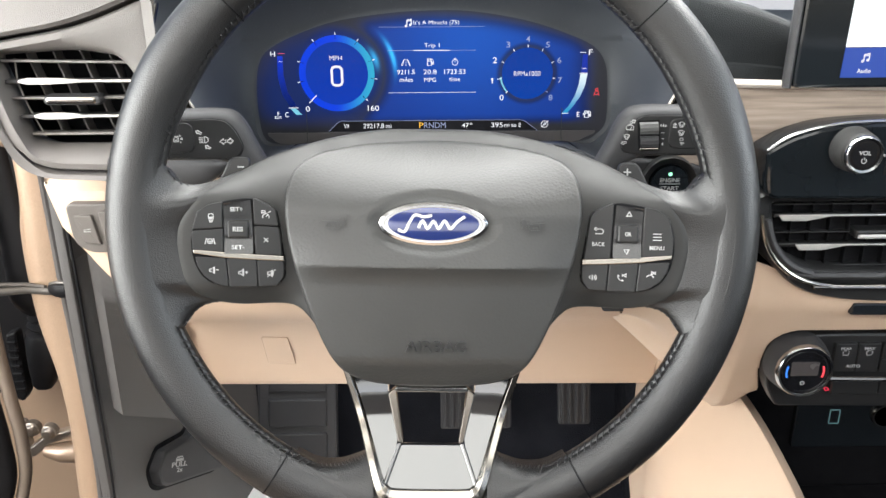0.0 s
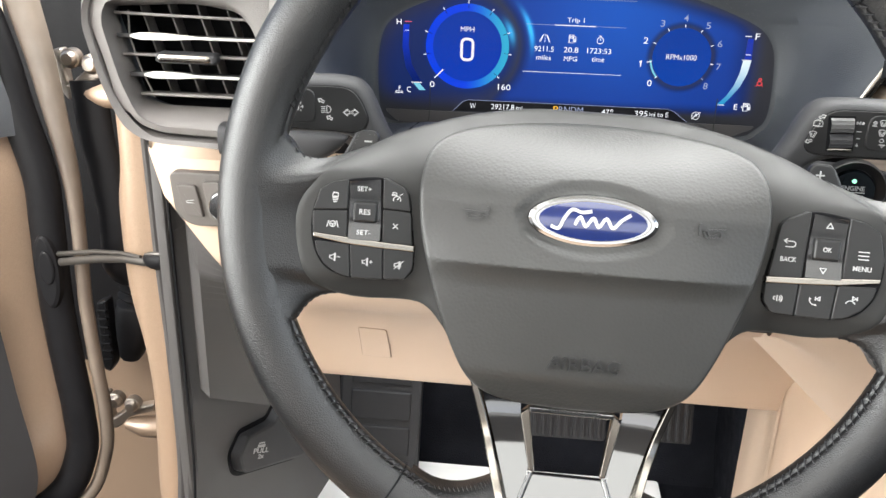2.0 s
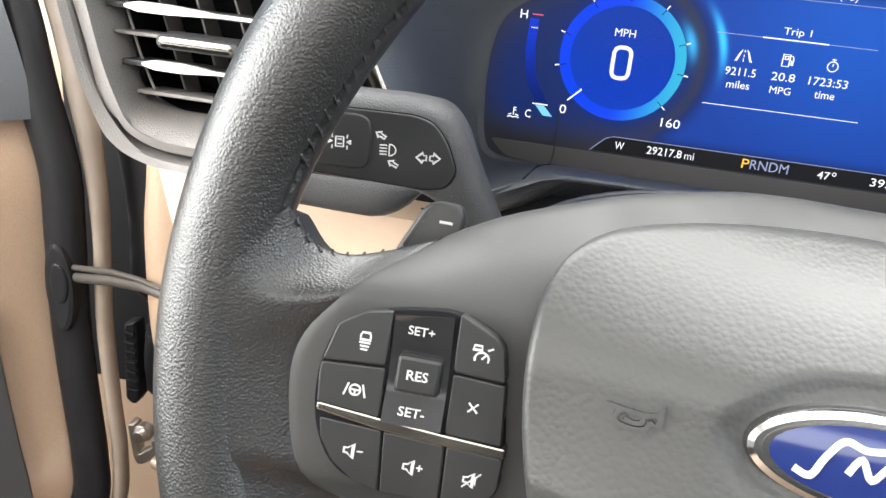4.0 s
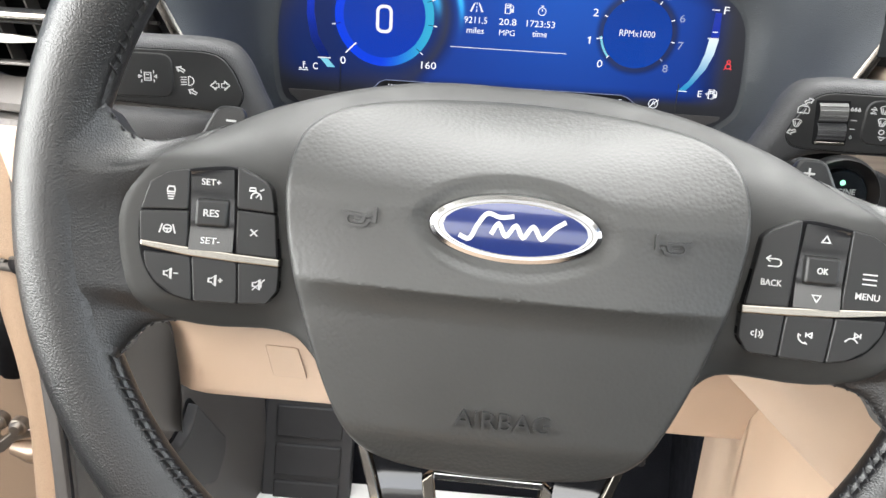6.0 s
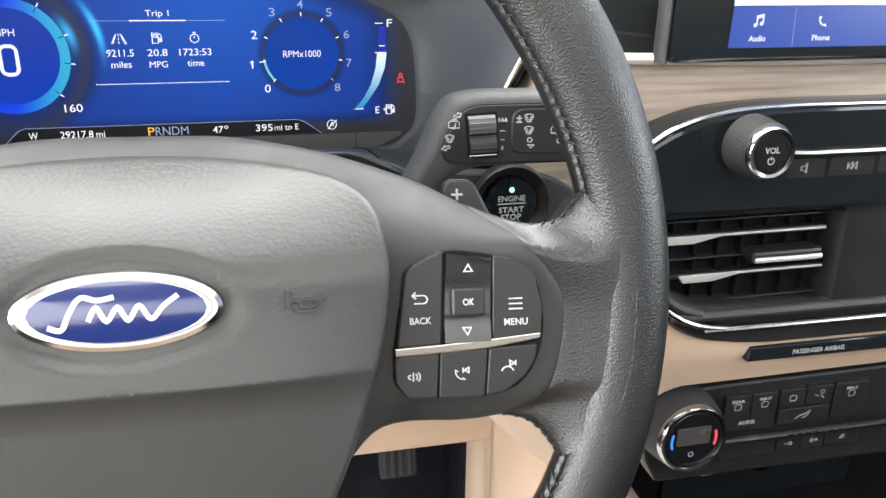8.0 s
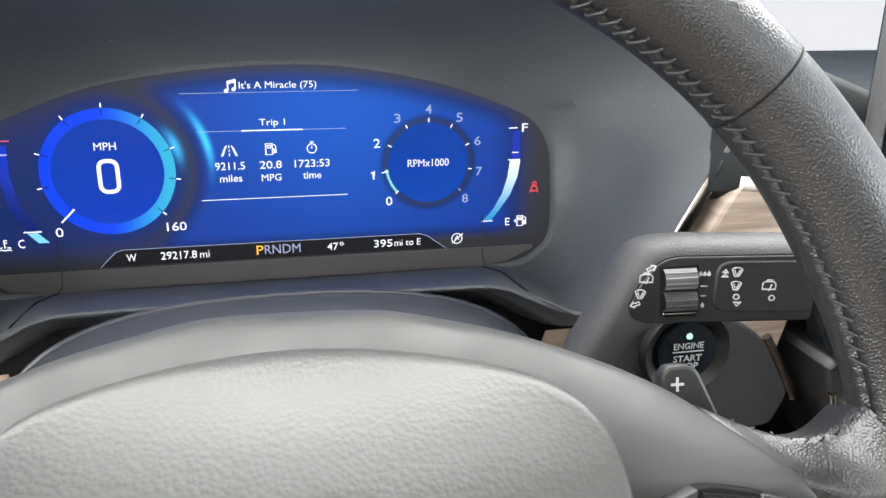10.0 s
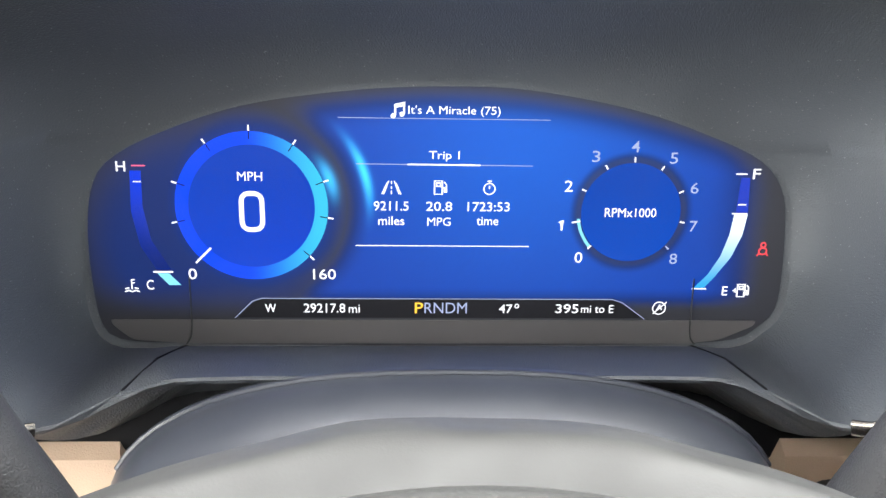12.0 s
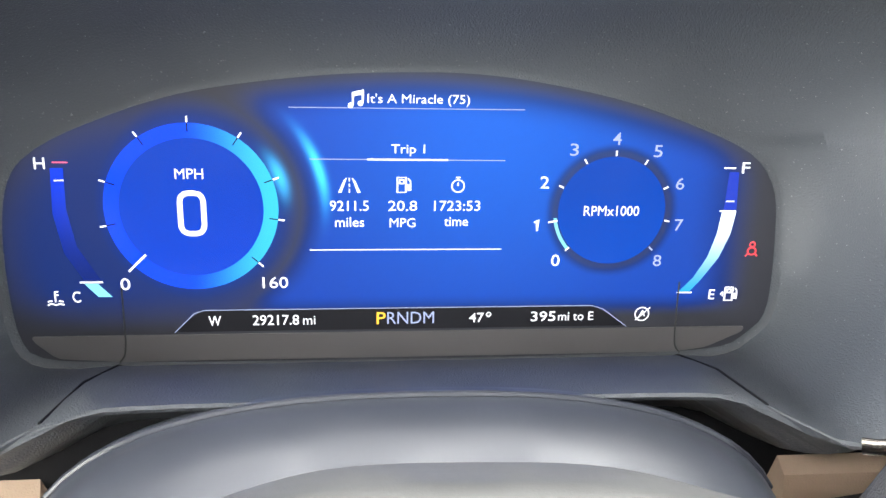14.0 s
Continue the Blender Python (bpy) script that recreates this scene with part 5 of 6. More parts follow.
part("vent_bezel", upright([(BEZEL, 640), (BEZEL, 611), (inset(BEZEL, 1.5), 608.5), (inset(BEZEL, 6), 607.5), (inset(VENT, -9), 609), (inset(VENT, -5), 612), (inset(VENT, -1.5), 624), (VENT, 629), (VENT, 633)], VC, 140), DASH, dash, "grey vent bezel")
part("end_cap", upright([(inset(SHELL, 6), 900), (SHELL, 700), (SHELL, 640), (inset(SHELL, 2), 618), (inset(SHELL, 7), 607), (inset(BEZEL, -6), 603), (inset(BEZEL, -3), 606), (inset(BEZEL, -2), 622), (inset(BEZEL, 2), 645)], VC, 140), DASH, dash, "rounded grey dash end")

vent = thing("air_vent", about((-0.01, 1.204), 0.98, -0.013), "side air vent with bright accented slats", "air vent", "dashboard air vents")
part("vent_throat", upright([(inset(VENT, -4), 646), (inset(VENT, -4), 690), (inset(VENT, 30), 691)], VC, 120, False, True), RECESS, vent, "black vent throat")
part("front_wire", sweep([(-326, 640, 1109), (-327, 640, 1090), (-321, 640, 1068), (-312, 640, 1046)], (0.8, 0.8), 6, up=(0, 1, 0)), DASH, vent, "thin upright link")
for x in (-314, -292, -270, -248, -226):
    part("vane", warp(prism([(x + 8, 1045), (x + 9.4, 1045), (x - 10.6, 1114), (x - 12, 1114)], 0, 14, 0.3), lambda a, z, d: (a, 670 - d, z)), DASH, vent)


def slat(parent, x0, x1, z, y, accent=None, tilt=0.0, h=1.5, deep=22, mat=None, low=False):
    bm = bmesh.new()
    prism([(x0, -h), (x1, -h), (x1, h), (x0, h)], 0, deep, 0.6, bm)
    warp(bm, lambda x, q, d: (x, y + deep - d, z + q + tilt * (x - x0) - 0.12 * (deep - d)))
    ob = part("slat", bm, mat or KICK, parent)
    if accent:
        a0, a1, a2, thin, fat = accent
        pts = [(a0 - 7, -0.8), (a0, -fat), (a1, -fat), (a2, -thin), (x1, -thin), (x1, thin), (a2, thin), (a1, fat), (a0, fat), (a0 - 7, 0.8)]
        if low:
            pts = [(a0 - 4, thin), (a0, -2 * fat + thin), (a1, -2 * fat + thin), (a2, -thin), (x1, -thin), (x1, thin)]
        part("accent", warp(prism(pts, 0, 3, 0.5), lambda x, q, d: (x, y + 2.4 - d, z + q + tilt * (x - x0))), SILVER, ob, "silver accent strip")
    return ob


slat(vent, -334, -205, 1107.8, 634, h=1.0, tilt=-0.02, mat=DASH)
slat(vent, -333, -205, 1092, 632, (-316, -299, -272, 1.0, 2.5))
slat(vent, -331, -205, 1078.5, 634, h=1.0, mat=DASH)
slat(vent, -326, -205, 1064.5, 632, (-308, -291, -275, 1.0, 2.5))
slat(vent, -320, -205, 1049.8, 634, h=1.0, mat=DASH)
tab = part("slider_tab", warp(prism(rect(-303, 1074.2, -258, 1081.8, 3.5), 0, 12, 2.6), lambda x, z, d: (x, 637 - d, z)), KICK, vent, "slider tab")
part("tab_edge", warp(prism(rect(-301, 1075.0, -261, 1081.2, 3.0), 0, 3.4, 2.4), lambda x, z, d: (x, 627.6 - d, z)), CHROME, tab, "chrome tab edge")

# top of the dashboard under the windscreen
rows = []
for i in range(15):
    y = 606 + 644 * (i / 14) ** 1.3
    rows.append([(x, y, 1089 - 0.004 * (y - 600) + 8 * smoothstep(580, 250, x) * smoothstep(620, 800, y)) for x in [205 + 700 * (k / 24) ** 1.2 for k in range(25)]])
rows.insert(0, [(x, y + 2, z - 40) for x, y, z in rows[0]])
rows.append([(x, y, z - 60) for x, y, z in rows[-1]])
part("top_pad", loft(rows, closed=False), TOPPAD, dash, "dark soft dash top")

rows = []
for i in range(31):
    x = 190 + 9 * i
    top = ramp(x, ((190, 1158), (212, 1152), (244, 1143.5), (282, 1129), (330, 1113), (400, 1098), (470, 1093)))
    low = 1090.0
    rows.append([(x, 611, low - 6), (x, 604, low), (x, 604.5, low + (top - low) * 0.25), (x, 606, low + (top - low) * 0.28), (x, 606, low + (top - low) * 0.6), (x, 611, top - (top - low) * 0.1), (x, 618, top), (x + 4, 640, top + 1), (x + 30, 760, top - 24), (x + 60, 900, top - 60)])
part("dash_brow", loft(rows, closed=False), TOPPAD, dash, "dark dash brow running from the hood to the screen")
# wood band and the dark start-button field
part("wood_trim", plate(rounded([(196, 1000), (236, 1000), (248, 1046), (300, 1050), (900, 1050), (900, 1086), (250, 1088), (204, 1092), (188, 1062)], [4, 6, 10, 10, 2, 3, 30, 4, 4], 6), 603, 20, 2.5), WOOD, dash, "grey-brown wood-grain trim")
part("wood_edge", sweep([(206, 604, 1093), (226, 602, 1091.5), (250, 600, 1091), (330, 599, 1089), (900, 596, 1088)], (4.0, 3.2), 10), PALE, dash, "light rounded edge above the wood")
start = thing("start_button_panel", ID, "dark start button panel with a round engine button", "start button")
part("panel", plate(rounded([(140, 962), (236, 968), (244, 985), (226, 1017), (206, 1030), (150, 1034)], [4, 4, 5, 10, 12, 4], 4), 598, 8, 1.5), KICK, start, "dark plastic panel")
part("button_ring", warp(lathe([(28, 0), (28, 5), (26.5, 7), (20, 3.5), (19, 0)], 48), lambda x, z, d: (183.5 + x * 0.8, 600 - d, 1015 + z * 0.8)), BUTTON, start, "dark rounded collar")
btn = part("engine_button", warp(lathe([(19.2, 0), (19.2, 4.5), (18.2, 6.0), (12, 6.4), (0.01, 6.5)], 48), lambda x, z, d: (183.5 + x * 0.8, 600 - d, 1015 + z * 0.8)), FIELDBLACK, start, "round gloss black button")
for text, w, h, dz in (("ENGINE", 15.2, 3.2, 3.6), ("START", 14.4, 3.3, -2.8), ("STOP", 11.6, 3.3, -6.9)):
    part("button_word", warp(moved(lettering(text, w, h, 0.15, 0.012), 183.5, 1015 + dz), lambda x, z, d: (x, 593.3 - d, z)), PRINT, btn, "word " + text)
part("button_line", warp(moved(ribbon([[(-8, 0), (8, 0)]], 0.6, 0.15), 183.5, 1015.7), lambda x, z, d: (x, 593.3 - d, z)), PRINT, btn)
part("button_light", warp(lathe([(1.7, 0), (1.5, 0.6), (0.01, 0.8)], 16), lambda x, z, d: (183.5 + x * 0.9, 593.6 - d, 1023.4 + z * 0.9)), glow("start_led", (0.35, 1.0, 0.62), 1.2), btn, "green light")
part("panel_back", plate(rounded([(150, 880), (262, 880), (262, 1000), (150, 985)], 4, 3), 650, 6, 1), KICK, start, "dark backing")
part("panel_strip", sweep([(229, 601, 1016), (238, 600, 1000), (247, 599, 982)], (2.6, 2.4), 8), TRIM, start, "thin bright strip")

# centre stack: gloss field, vents, chrome line
FIELD = rounded([(246, 1046), (251, 1010), (900, 1006), (900, 1067), (325, 1067.5), (286, 1064), (262, 1056)], [3, 8, 2, 2, 20, 16, 10], 5)
part("stack_backing", plate(rounded([(240, 1030), (246, 975), (262, 942), (300, 920), (900, 912), (900, 1030)], [3, 10, 16, 20, 2, 2], 5), 632, 8, 1), RECESS, dash, "black backing of the stack")
FRAME_V = rounded([(246, 1012), (252, 985), (264, 953), (292, 929), (335, 921), (900, 914), (900, 1012)], [3, 10, 16, 20, 20, 2, 2], 5)
HOLE_V = rounded([(259, 1004), (268, 968), (292, 951), (384, 946), (384, 1004)], [4, 14, 14, 3, 3], 5)
part("vent_frame", upright([(FRAME_V, 625), (FRAME_V, 580), (inset(FRAME_V, 1.5), 577), (inset(HOLE_V, -3), 578), (HOLE_V, 582), (HOLE_V, 630)], (322, 975), 120), BUTTON, dash, "dark frame of the centre vent")
part("centre_field", plate(FIELD, 570, 30, 2.5), FIELDBLACK, dash, "gloss black centre field")
part("field_edge", sweep(catmull([(247, 571, 1047), (262, 571, 1057.5), (286, 570, 1065), (325, 570, 1068.6), (420, 570, 1068.6), (900, 570, 1068.2)], 6, False), (1.4, 1.4), 8), BRIGHT, dash, "bright edge of the field")
part("chrome_line", sweep(catmull([(251, 576, 996), (258, 575, 972), (270, 574, 955), (288, 573.5, 943), (312, 573, 937.5), (350, 573, 936), (900, 570, 932)], 6, False), (2.6, 2.2), 10), CHROME, dash, "chrome line under the vent")
part("vent_lip", sweep(catmull([(256, 577, 992), (263, 576, 972), (276, 575, 956), (296, 575, 947.5), (330, 575, 945), (900, 573, 941)], 6, False), (3.6, 3.0), 10), KICK, dash, "dark inner lip")
cvent = thing("air_vent", about((0.043, 1.143), 1.02, 0.021), "centre air vent with bright accented slats", "air vent", "dashboard air vents")
part("vent_back", plate(rounded([(258, 1006), (268, 966), (290, 949), (380, 947), (380, 1006)], [2, 10, 10, 2, 2], 4), 574, 5, 0.3), RECESS, cvent)
slat(cvent, 260, 376, 1003, 566, h=0.6, deep=9, mat=BUTTON)
slat(cvent, 260, 372, 995, 563, (267, 286, 304, 0.7, 2.5), deep=12, mat=BUTTON, low=True)
slat(cvent, 260, 376, 980.4, 566, h=0.6, deep=9, mat=BUTTON)
slat(cvent, 266, 374, 971, 563, (283, 301, 319, 0.7, 2.5), deep=12, mat=BUTTON, low=True)
slat(cvent, 272, 374, 953, 566, h=0.6, deep=9, mat=BUTTON)
for x in range(276, 372, 15):
    part("vane", warp(prism(rect(x, 952, x + 1.2, 1004, 0.3), 0, 6, 0.3), lambda a, z, d: (a, 574.5 - d, z)), RECESS, cvent)
tab = part("slider_tab", warp(prism(rect(322, 977.4, 369, 984.4, 2.5), 0, 12, 2.0), lambda x, z, d: (x, 570 - d, z)), BUTTON, cvent, "slider tab")
part("tab_edge", warp(prism(rect(324, 977.4, 369, 981.0, 1.6), 0, 3.4, 1.4), lambda x, z, d: (x, 560.2 - d, z)), SILVER, tab, "silver tab edge")
part("divider", plate(rect(378, 944, 391, 1009, 2), 568, 8, 1.5), KICK, cvent, "dark divider")
wheel_v = part("vent_wheel", plate(rect(393, 950, 404, 1000, 3), 566, 8, 2), KICK, cvent, "ribbed vent wheel")
for z in (960, 967, 974, 981):
    part("wheel_mark", plate(rect(394.5, z, 402, z + 1.2, 0.3), 565.6, 1, 0.2), PRINT, wheel_v)

audio = thing("audio_controls", about((0.0, 0.0), 1.0, -0.003), "ribbed volume knob with a chrome ring and audio buttons", "audio controls")
KX, KZ = 306.0, 1049.8
knob = part("volume_knob", warp(lathe([(16.4, 0), (16.2, 4), (14.8, 16), (13.8, 18)], 64), lambda x, z, d: (KX + x, 569 - d, KZ + z)), HUB, audio, "grey ribbed knob")
ribs = bmesh.new()
for i in range(72):
    a = 2 * math.pi * i / 72
    c, s = math.cos(a), math.sin(a)
    sweep([(KX + 16.0 * c, 566, KZ + 16.0 * s), (KX + 14.7 * c, 553, KZ + 14.7 * s)], (0.45, 0.45), 4, bm=ribs)
part("knurling", ribs, HUB, knob)
part("knob_ring", warp(lathe([(13.9, 17), (13.7, 20), (12.8, 21.2), (11.2, 20.8), (10.9, 19)], 64), lambda x, z, d: (KX + x, 569 - d, KZ + z)), BRIGHT, knob, "chrome ring")
part("knob_face", warp(lathe([(11.1, 18), (10.8, 20.2), (0.01, 20.4)], 48), lambda x, z, d: (KX + x, 569 - d, KZ + z)), GLOSS, knob, "black face")
part("face_ring", warp(moved(ribbon([circle(0, 0, 9.4, 40)], 0.6, 0.1), KX, KZ, 0), lambda x, z, d: (x, 548.5 - d, z)), SMOKE, knob)
part("knob_word", warp(moved(lettering("VOL", 8.6, 3.2, 0.12, 0.015), KX, KZ + 1.4), lambda x, z, d: (x, 548.5 - d, z)), PRINT, knob, "word VOL")
part("power_sign", warp(moved(ribbon([arc(0, 0, 1.8, 120, 420, 14), [(0, 0.6), (0, 2.4)]], 0.5, 0.1), KX, KZ - 4.2), lambda x, z, d: (x, 548.5 - d, z)), PRINT, knob)
part("audio_line", sweep([(326, 572, 1043.5), (345, 571, 1042.5), (900, 568, 1041.5)], (2.2, 2.2), 8), CHROME, audio, "chrome line")
for x0, x1, sign in ((334, 360, SPEAKER), (361, 392, [[(-3, -2), (-3, 2)], [(0, -2), (0, 2), (-2.8, 0), (0, -2)], [(3, -2), (3, 2), (0.2, 0), (3, -2)]]), (393, 430, [[(-2, -2), (-2, 2), (2, 0), (-2, -2)]])):
    b = part("audio_button", plate(rect(x0, 1027, x1, 1040, 1.5), 573, 6, 1.0), BUTTON, audio)
    part("button_sign", warp(moved(ribbon(sign, 0.5, 0.1), (x0 + x1) / 2, 1033.5), lambda x, z, d: (x, 572.9 - d, z)), PRINT, b)

# touch screen standing on the dash
tablet = thing("touch_screen", about((0.043, 1.143), 0.977, -0.011), "black standing touch screen showing a blue menu bar", "touch screen")
part("casing", plate(rounded([(271, 1088), (620, 1088), (620, 1265), (279, 1265)], [6, 6, 8, 8], 5), 600, 16, 2.5, 0.05, 1093), FIELDBLACK, tablet, "gloss black casing")
part("side_rim", sweep([(269, 606, 1088), (271, 608, 1140), (279, 616, 1265)], (3.0, 6.0), 8, up=(0, 1, 0)), KICK, tablet, "dark side rim")
SCREENBLUE = glow("menu_bar_blue", (0.02, 0.09, 0.55), 0.8 * SCREEN)
SCREENWHITE = glow("map_white", (0.93, 0.96, 1.0), 1.6 * SCREEN)


def on_tablet(bm, lift=0.4):
    return warp(bm, lambda x, z, d: (x, 600 - lift - d + 0.05 * (z - 1093), z))


part("menu_bar", on_tablet(flat([(306, 1096), (590, 1096), (590, 1118), (307.5, 1118)])), SCREENBLUE, tablet, "blue menu bar")
part("map_field", on_tablet(flat([(307.5, 1118.5), (590, 1118.5), (590, 1245), (315, 1245)])), SCREENWHITE, tablet, "white map picture")
part("bar_line", on_tablet(ribbon([[(346, 1096.5), (346, 1117.5)]], 0.3, 0.05), 0.5), GREY, tablet)
part("menu_sign", on_tablet(moved(ribbon(NOTE, 0.8, 0.05), 324, 1110.5), 0.5), WHITE, tablet)
part("menu_word", on_tablet(moved(lettering("Audio", 10.5, 3.2, 0.05, 0.02), 323.5, 1101), 0.5), WHITE, tablet, "word Audio")
part("menu_sign", on_tablet(moved(ribbon(HANDSET, 0.9, 0.05), 365, 1110.5), 0.5), WHITE, tablet)
part("menu_word", on_tablet(moved(lettering("Phone", 11.5, 3.2, 0.05, 0.02), 364, 1101), 0.5), WHITE, tablet, "word Phone")

# ---- beige lower dashboard ----


EDGE_L = ((850, -262), (875, -276), (919, -299), (937, -314), (951, -323), (992, -334), (1012, -343))


def left_edge(z):
    return ramp(z, EDGE_L)


PROFILE = [(664, 1004), (654, 996), (651, 960), (656, 915), (668, 880), (692, 856), (724, 838), (752, 822), (780, 796), (804, 765), (824, 735), (836, 710), (842, 700), (850, 696), (900, 700)]
rows = []
for y, z in PROFILE:
    x0 = left_edge(z) if z > 850 else left_edge(850) - (850 - z) * 0.25
    row = []
    for i in range(31):
        k = i / 30
        x = x0 + ((232 if z > 850 else 258) - x0) * k
        bulge = 16 * smoothstep(0.05, 0.0, k)
        drop = smoothstep(128, 112, abs(x)) * max(0.0, z - 962)
        row.append((x, y + bulge + 0.9 * drop, z - (5 * k if z < 780 else 0) - drop))
    rows.append(row)
part("lower_panel", loft(rows, closed=False), BEIGE, dash, "beige lower dash panel")
def panel_y(z):
    """Depth of the lower panel at a height."""
    return ramp(z, [(q, y) for y, q in reversed(PROFILE[1:13])])


edge = [(left_edge(z) if z > 850 else left_edge(850) - (850 - z) * 0.25, z) for z in range(702, 1015, 8)]


def tall(z, low):
    """Stretches the heights of the end panel down to its own lower edge."""
    return z if z > 850 else 850 - (850 - z) * (850 - low) / 148.0


part("side_return", loft([[(x + 3, panel_y(z) + 15, tall(z, 640)) for x, z in edge], [(x - 4, panel_y(z) + 30, tall(z, 632)) for x, z in edge], [(min(x - 12, -332), 740, tall(z, 722)) for x, z in edge], [(-352, 765, tall(z, 716)) for x, z in edge]], closed=False), SIDEGREY, dash, "charcoal end panel beside the lower dash")
COVER = rounded([(-191, 739), (-160, 737), (-160, 789), (-188, 791)], 3, 3)
part("fuse_cover", warp(prism(COVER, 0, 1.4, 0.5), lambda x, z, d: (x, 822.2 - d - 0.70 * (z - 737), z)), BEIGE, dash, "small beige access cover")
part("cover_joint", warp(ribbon([COVER + [COVER[0]]], 0.7, 0.3), lambda x, z, d: (x, 821.6 - d - 0.70 * (z - 737), z)), plain("joint_shadow_beige", (0.2, 0.14, 0.10), 0.8, bump=0), dash, "thin joint round the cover")
sw = thing("headlamp_switch_panel", Matrix.Translation((-0.0024, 0, -0.0022)) @ about((-0.01, 1.204), 0.974, -0.010), "grey switch panel with a boot release key and rotary knob", "switch panel")
part("panel", plate(rounded([(-316, 984), (-246, 984), (-246, 940), (-300, 938), (-313, 948)], [7, 6, 6, 10, 8], 4), 655, 9, 1.5), SWITCH, sw, "grey panel")
key = part("release_key", plate(rounded([(-309, 974), (-293, 974), (-288, 947), (-303, 949)], 1.5, 3), 652, 6, 1.0), SWITCH, sw, "grey release key")
part("key_sign", warp(moved(ribbon([[(-3, 0), (3, 1)], [(-3, 0), (-3, -1.4), (3, -1.4)]], 0.5, 0.1), -298, 961), lambda x, z, d: (x, 651.9 - d, z)), PRINT, key)
part("rotary_base", plate(rounded([(-287, 978), (-249, 978), (-249, 944), (-282, 946)], 3, 3), 651, 6, 1.0), SWITCH, sw, "grey knob base")
part("rotary_knob", warp(lathe([(17, 0), (17, 6), (15.5, 10), (14, 9.5), (13.6, 12), (0.01, 12.4)], 40), lambda x, z, d: (-266 + x * 0.8, 651 - d, 961 + z * 0.8)), BRIGHT, sw, "chrome-edged rotary knob")

CUT_X, CUT_Z, CUT_R = 282.0, 887.0, 22.0


def in_cut(x, z):
    """How far a point lies inside the opening for the climate panel."""
    left = CUT_X + 10 * smoothstep(852, 805, z)
    dx, dz = max(0.0, left + CUT_R - x), max(0.0, z - CUT_Z + CUT_R)
    return CUT_R - math.hypot(dx, dz)


rows = []
for z in [778, 779, 781, 785, 790, 796, 803] + [806 + 1.25 * i for i in range(69)] + [892 + 8 * i for i in range(9)]:
    row = []
    for x in [168 + 4 * i for i in range(23)] + [260 + 1.25 * i for i in range(81)] + [362 + 27 * i for i in range(21)]:
        y = 581 + 0.45 * max(0.0, 915 - z) + 50 * smoothstep(262, 168, x) + 13 * max(0.0, (803 - z) / 25.0) ** 2
        y += 40 * smoothstep(-0.8, 1.2, in_cut(x, z))
        low = 74 * max(0.0, (262 - x) / 94.0) ** 1.05 * smoothstep(890, 790, z) + 18 * smoothstep(272, 294, x) * smoothstep(818, 780, z)
        row.append((x, y, min(z + low, 956 - 17 * smoothstep(246, 300, x))))
    rows.append(row)
rows.insert(0, [(x, y + 50, z + 2) for x, y, z in rows[0]])
part("lower_fascia", loft(rows, closed=False), BEIGE, dash, "beige centre fascia")
sign = thing("airbag_indicator", Matrix.Translation((0, 0, -0.002)) @ about((0.043, 1.143), 0.978, -0.0105), "black strip with the words PASSENGER AIRBAG", "indicator")
part("strip", plate(rounded([(341, 905.5), (520, 903), (520, 913), (343, 915.5)], 2, 3), 589, 6, 1.0), FIELDBLACK, sign, "black strip")
part("strip_words", warp(moved(lettering("PASSENGER AIRBAG", 38, 3.2, 0.1, 0.015), 393, 909.3, 0, -0.8), lambda x, z, d: (x, 588.8 - d, z)), PRINT, sign, "words PASSENGER AIRBAG")

climate = thing("climate_panel", about((0.043, 1.143), 1.0, 0.022), "black climate panel with a chrome-ringed knob and buttons", "climate panel")
part("panel", plate(rounded([(283, 865), (284, 832), (295, 812), (900, 800), (900, 882), (330, 882), (286, 880)], [12, 8, 4, 2, 2, 20, 16], 5), 577, 16, 2.5), BUTTON, climate, "black panel")
CX, CZ = 306.5, 857
kb = part("temperature_knob", warp(lathe([(27.5, 0), (25.5, 12), (23.6, 18)], 56), lambda x, z, d: (CX + x, 578 - d, CZ + z)), KICK, climate, "black knob body")
part("knob_ring", warp(lathe([(23.8, 17), (23.6, 20.5), (22.4, 22), (20.8, 21.6), (20.4, 19)], 64), lambda x, z, d: (CX + x, 578 - d, CZ + z)), BRIGHT, kb, "chrome ring")
part("knob_face", warp(lathe([(20.6, 18), (20.2, 20.6), (0.01, 20.8)], 48), lambda x, z, d: (CX + x, 578 - d, CZ + z)), GLOSS, kb, "black face")
part("inner_ring", warp(moved(ribbon([circle(0, 0, 18.6, 48)], 0.7, 0.15), CX, CZ), lambda x, z, d: (x, 557.1 - d, z)), BRIGHT, kb)
part("knob_window", warp(prism(rect(CX - 12, CZ - 3.5, CX + 11, CZ + 9, 1), 0, 0.6, 0.2), lambda x, z, d: (x, 557.3 - d, z)), plain("smoked_window", (0.05, 0.045, 0.045), 0.25), kb, "smoked display window")
part("cold_mark", warp(moved(band(0, 0, 14.6, 16.2, 160, 200, 10), CX, CZ), lambda x, z, d: (x, 557.0 - d, z)), glow("cold_blue", (0.05, 0.25, 1.0), 0.9), kb, "blue arc")
part("hot_mark", warp(moved(band(0, 0, 14.6, 16.2, -20, 20, 10), CX, CZ), lambda x, z, d: (x, 557.0 - d, z)), glow("hot_red", (1.0, 0.08, 0.1), 0.9), kb, "red arc")
part("knob_sign", warp(moved(ribbon([circle(0, 0, 1.6, 12)], 0.5, 0.1), CX - 1, CZ - 10.5), lambda x, z, d: (x, 557.1 - d, z)), PRINT, kb)
